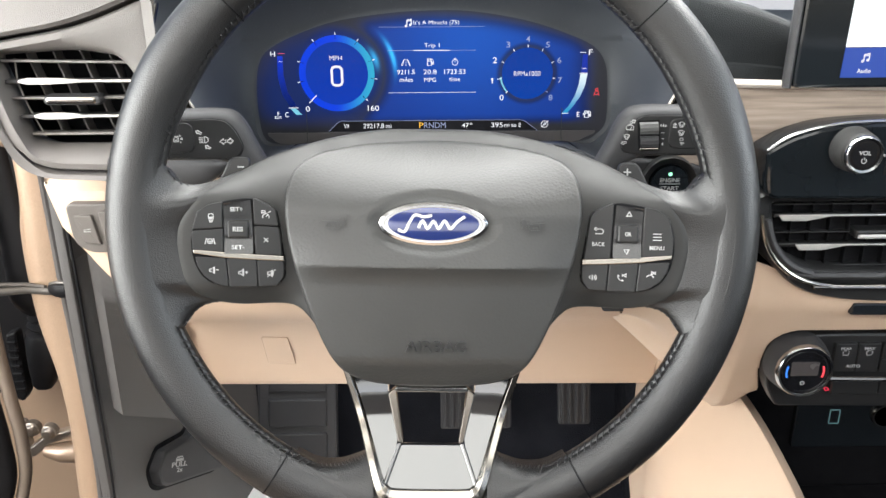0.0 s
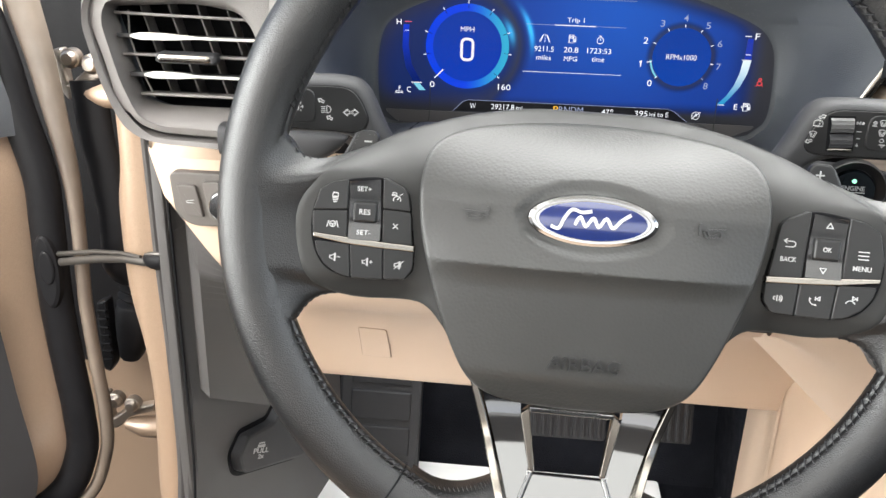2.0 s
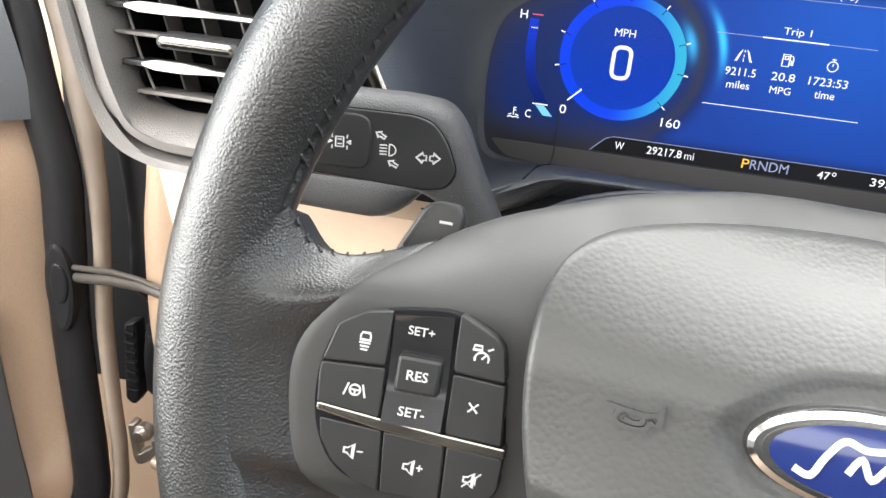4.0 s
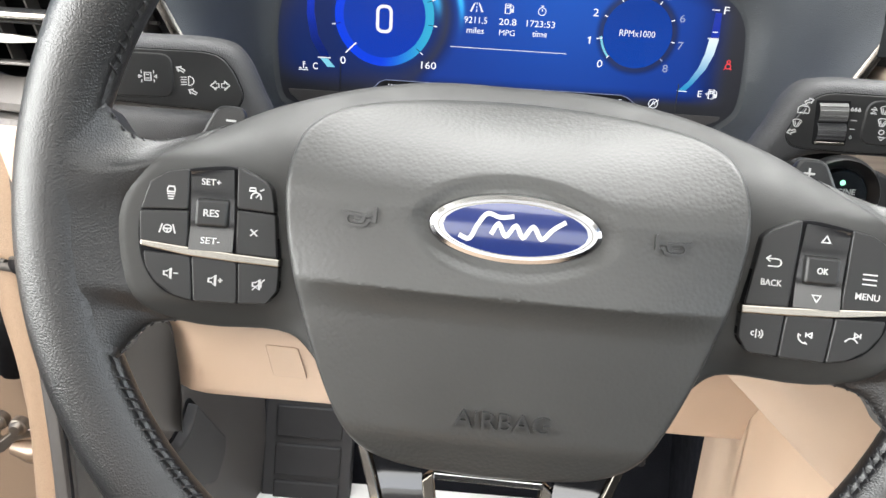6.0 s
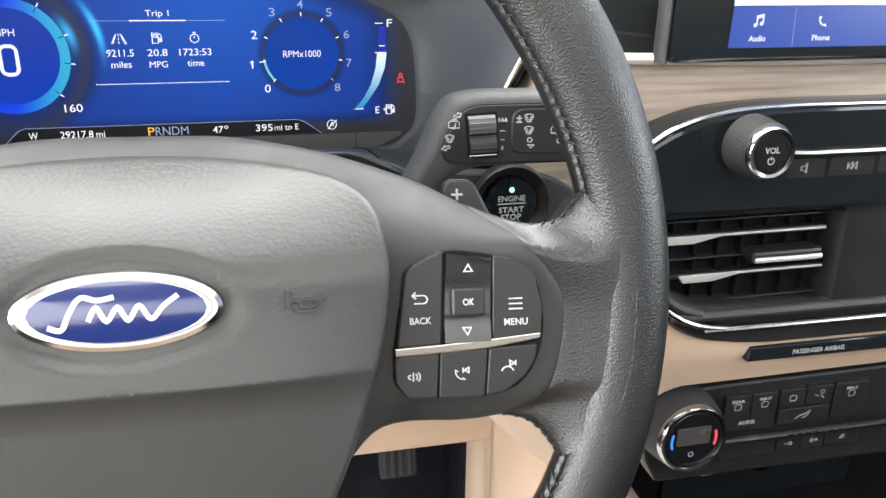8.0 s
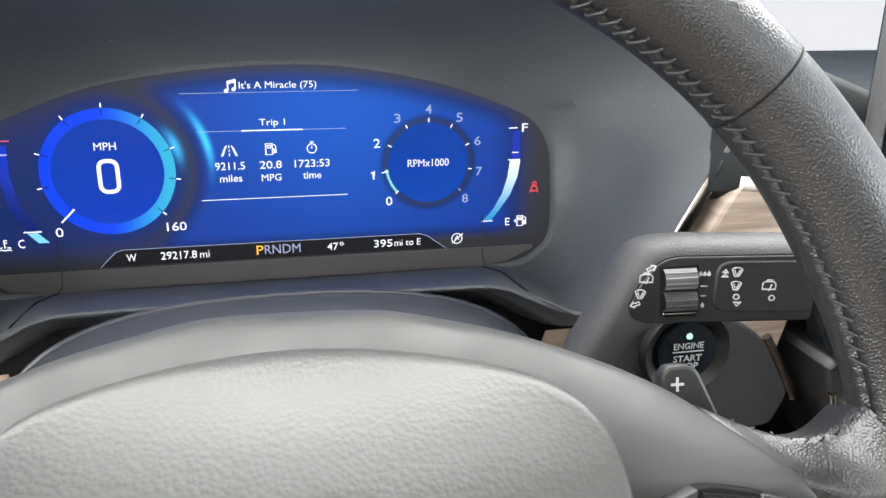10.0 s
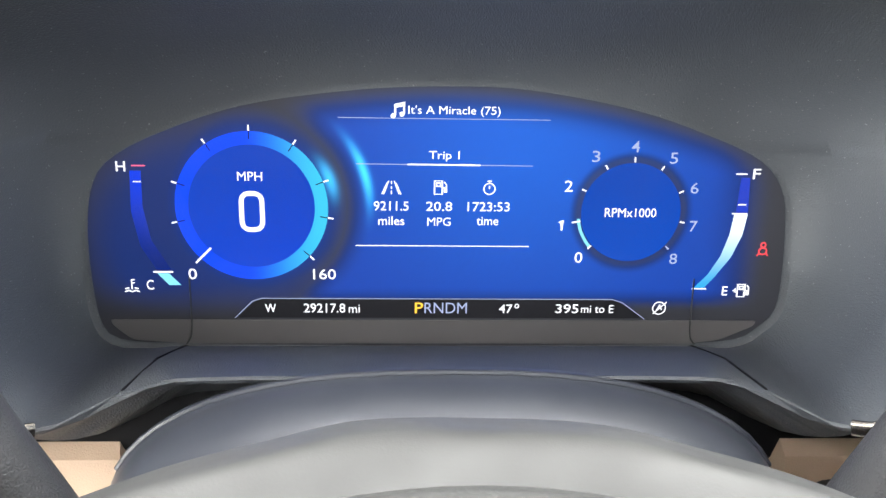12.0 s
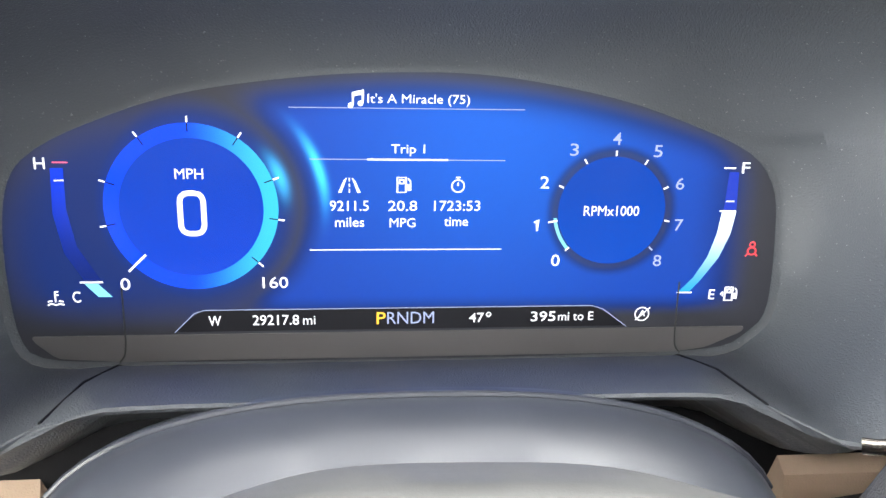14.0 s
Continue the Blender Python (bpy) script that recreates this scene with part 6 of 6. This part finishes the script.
part("climate_line", sweep([(330, 570, 843.6), (360, 569, 843.2), (900, 566, 839)], (2.4, 2.4), 8), CHROME, climate, "chrome line")
for i in range(7):
    part("line_mark", plate(rect(383 + i * 6.4, 842.0, 387.4 + i * 6.4, 843.6, 0.2), 566.4, 1, 0.1), RECESS, climate)
for x0, x1, z0, z1, what in ((337, 356, 847, 874, "REAR"), (357, 376, 847, 874, "MAX"), (378, 397, 860, 874, 0), (398, 418, 860, 874, 1), (378, 418, 847, 859, 2), (420, 446, 847, 874, "MAX"), (340, 380, 825, 838, 3), (381, 399, 825, 838, 4), (400, 418, 825, 838, 5), (419, 446, 825, 838, 6)):
    b = part("climate_button", plate(rect(x0, z0, x1, z1, 1.2), 573.5, 5, 0.8), BUTTON, climate)
    zc = (z0 + z1) / 2
    if isinstance(what, str):
        part("button_word", warp(moved(lettering(what, 9, 2.3, 0.1, 0.01), (x0 + x1) / 2, z1 - 4.5), lambda x, z, d: (x, 573.4 - d, z)), PRINT, b, "word " + what)
        lines = [arc(0, -1, 4, 40, 140, 8), [(-3.2, 1.4), (-2.6, -2.4), (2.6, -2.4), (3.2, 1.4)]]
        zc = z1 - 8.8
    else:
        lines = ([arc(0, -1, 4, 40, 140, 8), [(-3.2, 1.4), (-2.6, -2.4), (2.6, -2.4), (3.2, 1.4)]], [circle(2, 3, 1.8, 10), [(-5, 1), (-1, -1)], [(1, 0), (4, -3)]], [[(-8, -3), (-4, 0), (2, 1), (4, 4)], [(-1, -3), (4, 0), (6, 4)]], [], [[(-4, 0), (-1, 0)], circle(2, 0, 1.6, 8)], [circle(-1, 0, 1.6, 8), [(2, 0), (5, 0)], [(3.5, -1.5), (3.5, 1.5)]], [circle(0, 0, 1.8, 8), [(-3, -2), (2, 2)]])[what]
    if lines:
        part("button_sign", warp(moved(ribbon(small(lines, 0.8), 0.4, 0.1), (x0 + x1) / 2, zc), lambda x, z, d: (x, 573.4 - d, z)), PRINT, b)
part("auto_word", warp(moved(lettering("AUTO", 12, 2.9, 0.1, 0.012), 354.5, 853), lambda x, z, d: (x, 573.3 - d, z)), PRINT, climate, "word AUTO")
part("seat_heat_sign", warp(moved(ribbon([[(-2.4, 1.6), (-0.6, -1.6), (2.4, -0.6), (0.8, 1.2), (-2.4, 1.6)]], 0.9, 0.1), 337, 829), lambda x, z, d: (x, 576.6 - d, z)), glow("seat_heat_red", (1.0, 0.05, 0.1), 0.5), climate, "red seat heating sign")

# ---- centre console ----
console = thing("centre_console", ID, "beige padded console side with a dark storage bin", "console")
T = catmull([(262, 790, 812), (266, 716, 806), (292, 664, 780), (318, 630, 738), (345, 590, 680), (372, 540, 600), (385, 500, 520)], 6, False)
B = catmull([(256, 836, 742), (250, 792, 700), (246, 750, 655), (243, 700, 590), (238, 650, 520), (234, 600, 460), (230, 560, 400)], 6, False)
rows = []
for i, ((tx, ty, tz), (bx, by, bz)) in enumerate(zip(T, B)):
    row, swell = [], smoothstep(0, 9, i)
    for k in range(13):
        s = k / 12
        h = swell * math.sin(math.pi * s)
        row.append((tx + (bx - tx) * s - 5 * h, ty + (by - ty) * s - 8 * h, tz + (bz - tz) * s + 4 * h))
    row += [(row[-1][0] + 1, row[-1][1] + 8, row[-1][2] - 40), (row[-1][0] + 2, row[-1][1] + 12, 332)]
    row.insert(0, (row[0][0] + 12, row[0][1] + 10, row[0][2] - 6))
    row.insert(0, (row[0][0] + 14, row[0][1] + 40, row[0][2] - 40))
    rows.append(row)
part("padded_side", loft(rows, closed=False), BEIGE, console, "beige padded side")
part("console_flank", loft([[(253, 822, z), (265, 866, z), (302, 1075, z)] for z in (400, 470, 540, 620, 680, 740, 800)], closed=False), BEIGE, console, "beige console flank")
part("bin_back", warp(prism(rect(296, 480, 900, 830, 4), 0, 20, 2), lambda x, z, d: (x, 740 - d, z)), RECESS, console, "black bin back")
part("bin_floor", box(300, 480, 600, 900, 720, 640, 4), RECESS, console, "black bin floor")
part("port_plate", plate(rect(372, 690, 560, 772, 4), 714, 8, 1.5), FIELDBLACK, console, "glossy black plate with ports")
part("port_rim", warp(moved(ribbon([rect(-5, -8, 5, 8, 1) + [rect(-5, -8, 5, 8, 1)[0]]], 1.0, 0.4), 412, 728), lambda x, z, d: (x, 713 - d, z)), plain("teal_port", (0.25, 0.5, 0.55), 0.4, bump=0), console, "teal-edged charging port")
part("socket_ring", warp(lathe([(14, 0), (13.5, 3), (11.5, 3), (11, 0)], 32), lambda x, z, d: (464 + x, 713 - d, 729 + z)), CHROME, console, "round power socket ring")

# ---- footwell ----
foot = thing("footwell", ID, "dark carpeted driver footwell", "footwell", kind="structure")
part("carpet", box(-420, -600, 300, 900, 1280, 332, 4), CARPET, foot, "black carpet floor")
part("toe_board", loft([[(-420, 1190, 330), (420, 1190, 330)], [(-420, 1240, 400), (420, 1240, 400)], [(-420, 1300, 620), (420, 1300, 620)], [(-420, 1300, 1000), (420, 1300, 1000)]], closed=False), CARPET, foot, "black toe board")
part("tunnel_side", loft([[(304, 1060, 310), (316, 1300, 310)], [(303, 1066, 560), (316, 1300, 560)], [(303, 1070, 770), (316, 1300, 770)]], closed=False), CARPET, foot)
mat_paper = thing("paper_mat", ID, "white paper floor mat lying on the carpet", "floor mat")
part("sheet", warp(prism(rect(-316, 560, 219, 1184, 6), 340, 342, 0.4), lambda x, y, z: (x, y, z + 1.5 * math.sin(x * 0.03) * math.sin(y * 0.02))), PAPER, mat_paper, "white paper sheet")

rest = thing("footrest", ID, "dark rubber footrest with rectangular pads", "footrest")
part("plate", warp(prism(rect(-300, 300, -168, 570, 8), 0, 22, 4), lambda x, z, d: (x, 1196 - d + 0.35 * (z - 430), z)), KICK, rest, "dark plate")
for z0, z1 in ((322, 366), (370, 418), (424, 472), (479, 527)):
    part("pad", warp(prism(rect(-281, z0 + 3, -184, z1 - 2, 3), 0, 5, 2), lambda x, z, d: (x, 1174.5 - d + 0.35 * (z - 430), z)), PEDAL, rest, "rectangular rubber pad")


def pedal(name, x0, x1, z0, z1, ribs_n, label):
    p = thing(name, ID, label, "pedal")
    part("plate", warp(prism(rect(x0, z0, x1, z1, 5), 0, 10, 2.5), lambda x, z, d: (x, 1138 - d + 0.3 * (z - z0), z)), PEDAL, p)
    step = (x1 - x0) / (ribs_n + 0.5)
    for i in range(ribs_n):
        a = x0 + step * (i + 0.35)
        part("rib", warp(prism(rect(a, z0 + 5, a + step * 0.55, z1 - 4, 1.5), 0, 5, 1.5), lambda x, z, d: (x, 1128.5 - d + 0.3 * (z - z0), z)), PEDAL, p)
    part("arm", sweep([((x0 + x1) / 2, 1150, z1 - 20), ((x0 + x1) / 2, 1190, z1 + 60), ((x0 + x1) / 2, 1210, z1 + 220)], (6, 9), 8), KICK, p)
    return p


pedal("brake_pedal", 6, 120, 446, 524, 9, "black brake pedal with upright rubber ribs")
pedal("accelerator_pedal", 196, 248, 452, 590, 4, "black accelerator pedal with upright rubber ribs")

# ---- door side ----
side = thing("side_trim", ID, "charcoal kick panel beside the footwell", "side trim", kind="structure")


def on_kick(bm):
    """Local x along the panel from its sill edge, y up, z out of it."""
    d, n = Vector((0.1604, 0.9871, 0)), Vector((0.9871, -0.1604, 0))
    return warp(bm, lambda s, z, o: (-365 + d.x * s + n.x * o, 750 + d.y * s + n.y * o, z))


part("kick_panel", on_kick(prism(rounded([(0, 310), (430, 310), (430, 700), (300, 860), (60, 1010), (0, 1010)], 10, 4), -10, 0, 3)), SIDEGREY, side, "charcoal kick panel")
part("kick_panel", on_kick(prism(rounded([(4, 892), (120, 892), (120, 1005), (4, 1005)], 4, 3), 0, 3, 1.5)), SIDEGREY, side, "upper charcoal cover")
lever = thing("bonnet_release", ID, "dark bonnet release lever printed PULL", "lever")
LV = rounded([(80, 588), (104, 601), (172, 578), (196, 586), (216, 608), (282, 520), (277, 498), (250, 472), (95, 554), (84, 566)], [6, 6, 8, 8, 4, 8, 10, 8, 8, 5], 4)
part("recess", on_kick(prism(inset(LV, -6), -2, 1.0, 0.8)), RECESS, lever, "black recess")
lv = part("handle", on_kick(prism(LV, 0, 14, 4)), KICK, lever, "charcoal handle")
part("handle_word", on_kick(moved(lettering("PULL", 44, 6.4, 0.3, 0.02), 131, 563, 14.2, -31)), PRINT, lv, "word PULL")
part("handle_word", on_kick(moved(lettering("2x", 17, 5.6, 0.3, 0.02), 129, 556, 14.2, -31)), PRINT, lv, "word 2x")
part("handle_sign", on_kick(moved(ribbon([[(-11, -1.5), (-8, 2), (8, 2.5), (11, -1.5), (-11, -1.5)]], 1.5, 0.3), 133, 570, 14.2, -31)), PRINT, lv)

body = thing("car_body", ID, "gold painted door pillar of the car body", "car body", kind="structure")
PIL = catmull([(-396, 785, 1100), (-394, 785, 967), (-393, 785, 880), (-391, 785, 800), (-389, 785, 720), (-390, 784, 620), (-396, 780, 480)], 6, False)
QIL = catmull([(-430, 808, 1100), (-426, 802, 967), (-436, 804, 901), (-436, 804, 813), (-424, 802, 757), (-418, 800, 709), (-422, 800, 617), (-432, 795, 500), (-440, 790, 420)][:7], 6, False)
rows = []
for a, b in zip(PIL, QIL):
    a, b = Vector(a), Vector(b)
    row = [tuple(a + Vector((6, 30, 0))), tuple(a)]
    for k in range(1, 8):
        s = k / 8
        row.append(tuple(a + (b - a) * s + Vector((-6, -10, 0)) * math.sin(math.pi * s)))
    row += [tuple(b), tuple(b + Vector((4, 40, 0))), tuple(b + Vector((-4, 130, 0)))]
    rows.append(row)
part("hinge_pillar", loft(rows, closed=False), PAINT, body, "gold painted pillar flange")
part("pillar_face", plate(rect(-1000, 300, -380, 1150, 4), 1060, 14, 2), PAINT, body, "gold painted pillar")
part("sill", warp(prism(rect(-470, -900, -372, 800, 20), 330, 420, 18), lambda x, y, z: (x, y, z)), PAINT, body, "gold painted sill")
seal = thing("door_seal", ID, "grey rubber door seal round the opening", "seal")
part("seal_bead", sweep(catmull([(-372, 764, 1100), (-371, 764, 950), (-371, 763, 857), (-369, 762, 764), (-368, 760, 640), (-372, 756, 560), (-382, 740, 470), (-392, 700, 425)], 6, False), (6.5, 9), 12, up=(0, 1, 0)), SEALGREY, seal, "grey rubber bead")
part("seal_bead", sweep(catmull([(-385, 773, 1100), (-384, 773, 950), (-383, 772, 857), (-380, 770, 764), (-379, 768, 640), (-384, 764, 560), (-394, 746, 470), (-404, 704, 425)], 6, False), (6.0, 9), 12, up=(0, 1, 0)), SEALGREY, seal, "grey rubber lip")

part("seal_joint", sweep(catmull([(-362, 754, 1010), (-362, 754, 857), (-361, 752, 764), (-360, 750, 640), (-363, 746, 560)], 6, False), (1.5, 1.5), 6, up=(0, 1, 0)), RECESS, seal, "dark joint beside the seal")

door = thing("car_door", ID, "gold car door standing wide beside the seat", "car door")
SEALP = [(-576, 830, 1120), (-556, 830, 1045), (-546, 830, 985), (-532, 830, 918), (-533, 830, 860), (-536, 830, 771), (-533, 830, 690), (-530, 830, 630), (-534, 829, 573), (-565, 820, 517), (-646, 795, 490)]
part("door_seal_strip", sweep(catmull(SEALP, 6, False), (19, 13), 14, up=(0, 1, 0)), RUBBER, door, "black rubber strip")
edge = catmull([(-535, 840, 1120), (-520, 840, 1045), (-512, 840, 985), (-505, 840, 918), (-504, 840, 860), (-508, 840, 771), (-506, 840, 690), (-503, 840, 630), (-509, 838, 568), (-540, 828, 505), (-632, 802, 470)], 6, False)
part("door_flange", sweep(edge, [(ramp(z, ((600, 7.5), (860, 7.5), (985, 13), (1120, 20))), 8) for x, y, z in edge], 12, up=(0, 1, 0)), EDGE, door, "sealed flange with shade put into its brown")
rows = []
for x, y, z in catmull([(p[0] - 18, p[1] - 4, p[2]) for p in SEALP], 5, False):
    rows.append([(x, y, z), (x - 14, y - 18, z + 2), (x - 60, y - 60, z + 4), (x - 160, y - 170, z + 10), (x - 330, y - 360, z + 20)])
part("door_panel", loft(rows, closed=False), PAINT, door, "gold inner door panel")
part("inner_door_seal", sweep(catmull([(-492, 876, 1010), (-487, 872, 945), (-483, 872, 918), (-478, 872, 860), (-483, 876, 800), (-494, 900, 775)], 5, False), (20, 9), 14, up=(0, 1, 0)), RUBBER, door, "dark inner door seal")
# added sheet, its black stands in for the dark depth of the gap
part("gap_sheet", warp(prism(rounded([(-640, 610), (-565, 610), (-520, 690), (-503, 730), (-490, 1120), (-640, 1120)], [4, 8, 14, 20, 4, 4], 4), 0, 6, 2), lambda x, z, d: (x, 985 - d, z)), RUBBER, door, "black sheet added to darken the hinge gap")
arm = part("check_arm", merged(sweep([(-548, 834, 826), (-524, 822, 832.5), (-466, 800, 848), (-430, 784, 855), (-404, 772, 857)], [(2.2, 2.2), (2.8, 2.8), (2.6, 2.6), (2.4, 2.4), (2.2, 2.2)], 10),
                               sweep([(-548, 834, 816), (-524, 822, 823), (-466, 800, 840), (-430, 784, 849), (-404, 771, 853), (-380, 763, 855)], [(2.4, 3), (3.2, 4.4), (3.4, 4.6), (3.2, 4.0), (3.2, 4.0), (3.2, 4.0)], 10)), ARM, door, "dark metal check arm of two rods")
part("arm_clip", sweep([(-397, 769, 857), (-391, 766, 857.5), (-384, 763, 858), (-376, 760, 859)], [(4, 6), (6.5, 8.5), (6.5, 9), (5, 7)], 10), RUBBER, arm, "black end clip")
part("arm_pin", sweep([(-395, 764, 864), (-386, 760, 867), (-377, 758, 868)], [(1.6, 1.6), (2.2, 2.2), (1.6, 1.6)], 8), ARM, arm, "small steel pin")
boot_plate = part("arm_boot", warp(prism(circle(-533, 813, 15, 28, 44)[:-1], 0, 14, 5), lambda x, z, d: (x, 828 - d, z)), RUBBER, door, "black oval grommet")
part("boot_mouth", warp(prism(circle(-531, 819, 9, 20, 20)[:-1], 0, 5, 2.5), lambda x, z, d: (x, 817 - d, z)), RUBBER, boot_plate, "raised mouth of the grommet")
CARD_OUT = Vector((-0.69, -0.724, 0)) * 380
for low, pts in ((True, [(-589, 789, 800), (-581, 788, 778), (-576, 792, 673), (-572, 796, 564), (-590, 780, 500)]), (False, [(-546, 826, 962), (-549, 823, 1001), (-560, 818, 1060), (-575, 815, 1120)])):
    bm = loft([[tuple(Vector(p) + CARD_OUT * k + Vector((5.4, -5.2, 0)) * h) for p in catmull(pts, 5, False)] for k, h in ((0.0, 0.0), (0.003, 1.0), (0.3, 1.4), (1.0, 1.4))], closed=False)
    part("door_card", bm, KICK if low else DASH_DARK, door, "dark lower door card" if low else "grey upper door card")


def hinge(z, label, dx=0, dy=0):
    strap = [(-556 + dx, z + 22), (-551 + dx, z - 24), (-545 + dx, z - 31), (-538 + dx, z - 28), (-522 + dx, z - 12), (-486 + dx, z + 2), (-486 + dx, z + 12), (-524 + dx, z + 1), (-545 + dx, z - 16), (-547 + dx, z + 23)]
    h = part("door_hinge", warp(prism(rounded(strap, 3, 3), 0, 14, 2), lambda x, q, d: (x, 940 + dy - d, q)), STEEL, door, label)
    for x, q in ((-516 + dx, z + 8), (-538 + dx, z + 13)):
        part("bolt", warp(lathe([(10.5, -8), (10.5, 2), (8.5, 3), (7.5, 7), (6, 9), (0.01, 9.2)], 18), lambda a, b, d: (x + a, 928 + dy - d, q + b)), STEEL, h, "plated bolt head")
    part("arm", sweep([(-526 + dx, 930 + dy, z - 22), (-505 + dx, 928 + dy, z - 24), (-470 + dx, 934 + dy, z - 26)], [(9, 8), (15, 13), (18, 15)], 14), PAINT, h, "painted hinge arm")


hinge(572, "plated lower door hinge with bolts")
hinge(1019, "plated upper door hinge with bolts", 32, -54)
boot = thing("wiring_boot", ID, "black corrugated wiring boot between door and body", "wiring boot")
part("tube", sweep([(-470, 912, 840), (-471, 908, 815), (-473, 905, 790)], [(15, 15), (15, 15), (14, 14)], 14), RUBBER, boot, "rubber tube")
fold = []
for k in range(31):
    z = 792 - k * 1.7
    grow = 14.5 + 3.2 * math.cos(2 * math.pi * k / 6) + 0.12 * k
    fold.append([(-474 - 0.25 * k + grow * math.cos(2 * math.pi * q / 20), 904 - 0.1 * k + grow * math.sin(2 * math.pi * q / 20), z - 0.16 * grow * math.cos(2 * math.pi * q / 20)) for q in range(20)])
part("bellows", loft(fold, True, True), RUBBER, boot, "ribbed rubber bellows")
shield = []
for z, xc, hw, hd in ((746, -482, 14, 12), (742, -482, 20, 17), (734, -483, 23, 20), (715, -485, 23, 21), (695, -489, 20, 19), (678, -493, 16, 15), (668, -496, 14, 12), (662, -497, 10, 8)):
    shield.append([(xc + hw * math.copysign(abs(math.cos(2 * math.pi * q / 28)) ** 0.7, math.cos(2 * math.pi * q / 28)), 905 + hd * math.copysign(abs(math.sin(2 * math.pi * q / 28)) ** 0.8, math.sin(2 * math.pi * q / 28)), z) for q in range(28)])
part("plug", loft(shield, True, True), RUBBER, boot, "smooth tapering plug body")
latch = part("latch", warp(prism(rounded([(-526, 742), (-511, 748), (-512, 660), (-520, 648), (-530, 654)], 4, 3), 0, 14, 3), lambda x, z, d: (x, 905 - d, z)), RUBBER, boot, "ribbed latch beside the plug")
for k in range(7):
    part("latch_rib", warp(prism(rect(-525, 664 + k * 11, -513, 669 + k * 11, 1.5), 0, 3, 1.2), lambda x, z, d: (x, 891.5 - d, z)), RUBBER, latch)

# ---- unseen plain surfaces added to close the cabin ----
# added black sheet, blocks daylight leaking through gaps in the dashboard
bulk = thing("bulkhead", ID, "black sheet added behind the dashboard to stop leaks", "bulkhead", kind="structure")
part("sheet", plate(rect(-330, 690, 900, 1082, 4), 960, 10, 1), RECESS, bulk)
cabin = thing("cabin_shell", ID, "unseen plain roof, walls and floor added to close the cabin", "cabin", kind="structure")
part("roof", box(-560, -1700, 1590, 760, 430, 1630, 10), LINER, cabin, "grey headliner")
# rear and far walls are added dark to hold back fill light and reflections
part("rear", warp(prism(rect(-700, 330, 900, 1250, 10), 0, 30, 4), lambda x, z, d: (x, -1700 + d, z)), KICK, cabin, "unseen dark rear wall that cuts light from behind")
part("far_side", box(880, -1700, 330, 920, 1250, 1080, 6), KICK, cabin, "unseen dark far wall that darkens the reflections")
part("seat_cushion", box(-330, -620, 420, 230, -60, 640, 30, r=60), BEIGE, cabin, "beige seat cushion")
part("floor_pan", box(-1400, -1800, 250, 1000, 1400, 300, 4), RECESS, cabin)
ground = thing("ground", ID, "pale concrete ground outside the car", "ground", kind="structure")
part("paving", flat([(-60000, -60000), (60000, -60000), (60000, 60000), (-60000, 60000)]), plain("pale_concrete", (0.42, 0.42, 0.40), 0.9, bump=0.002, scale=120), ground)
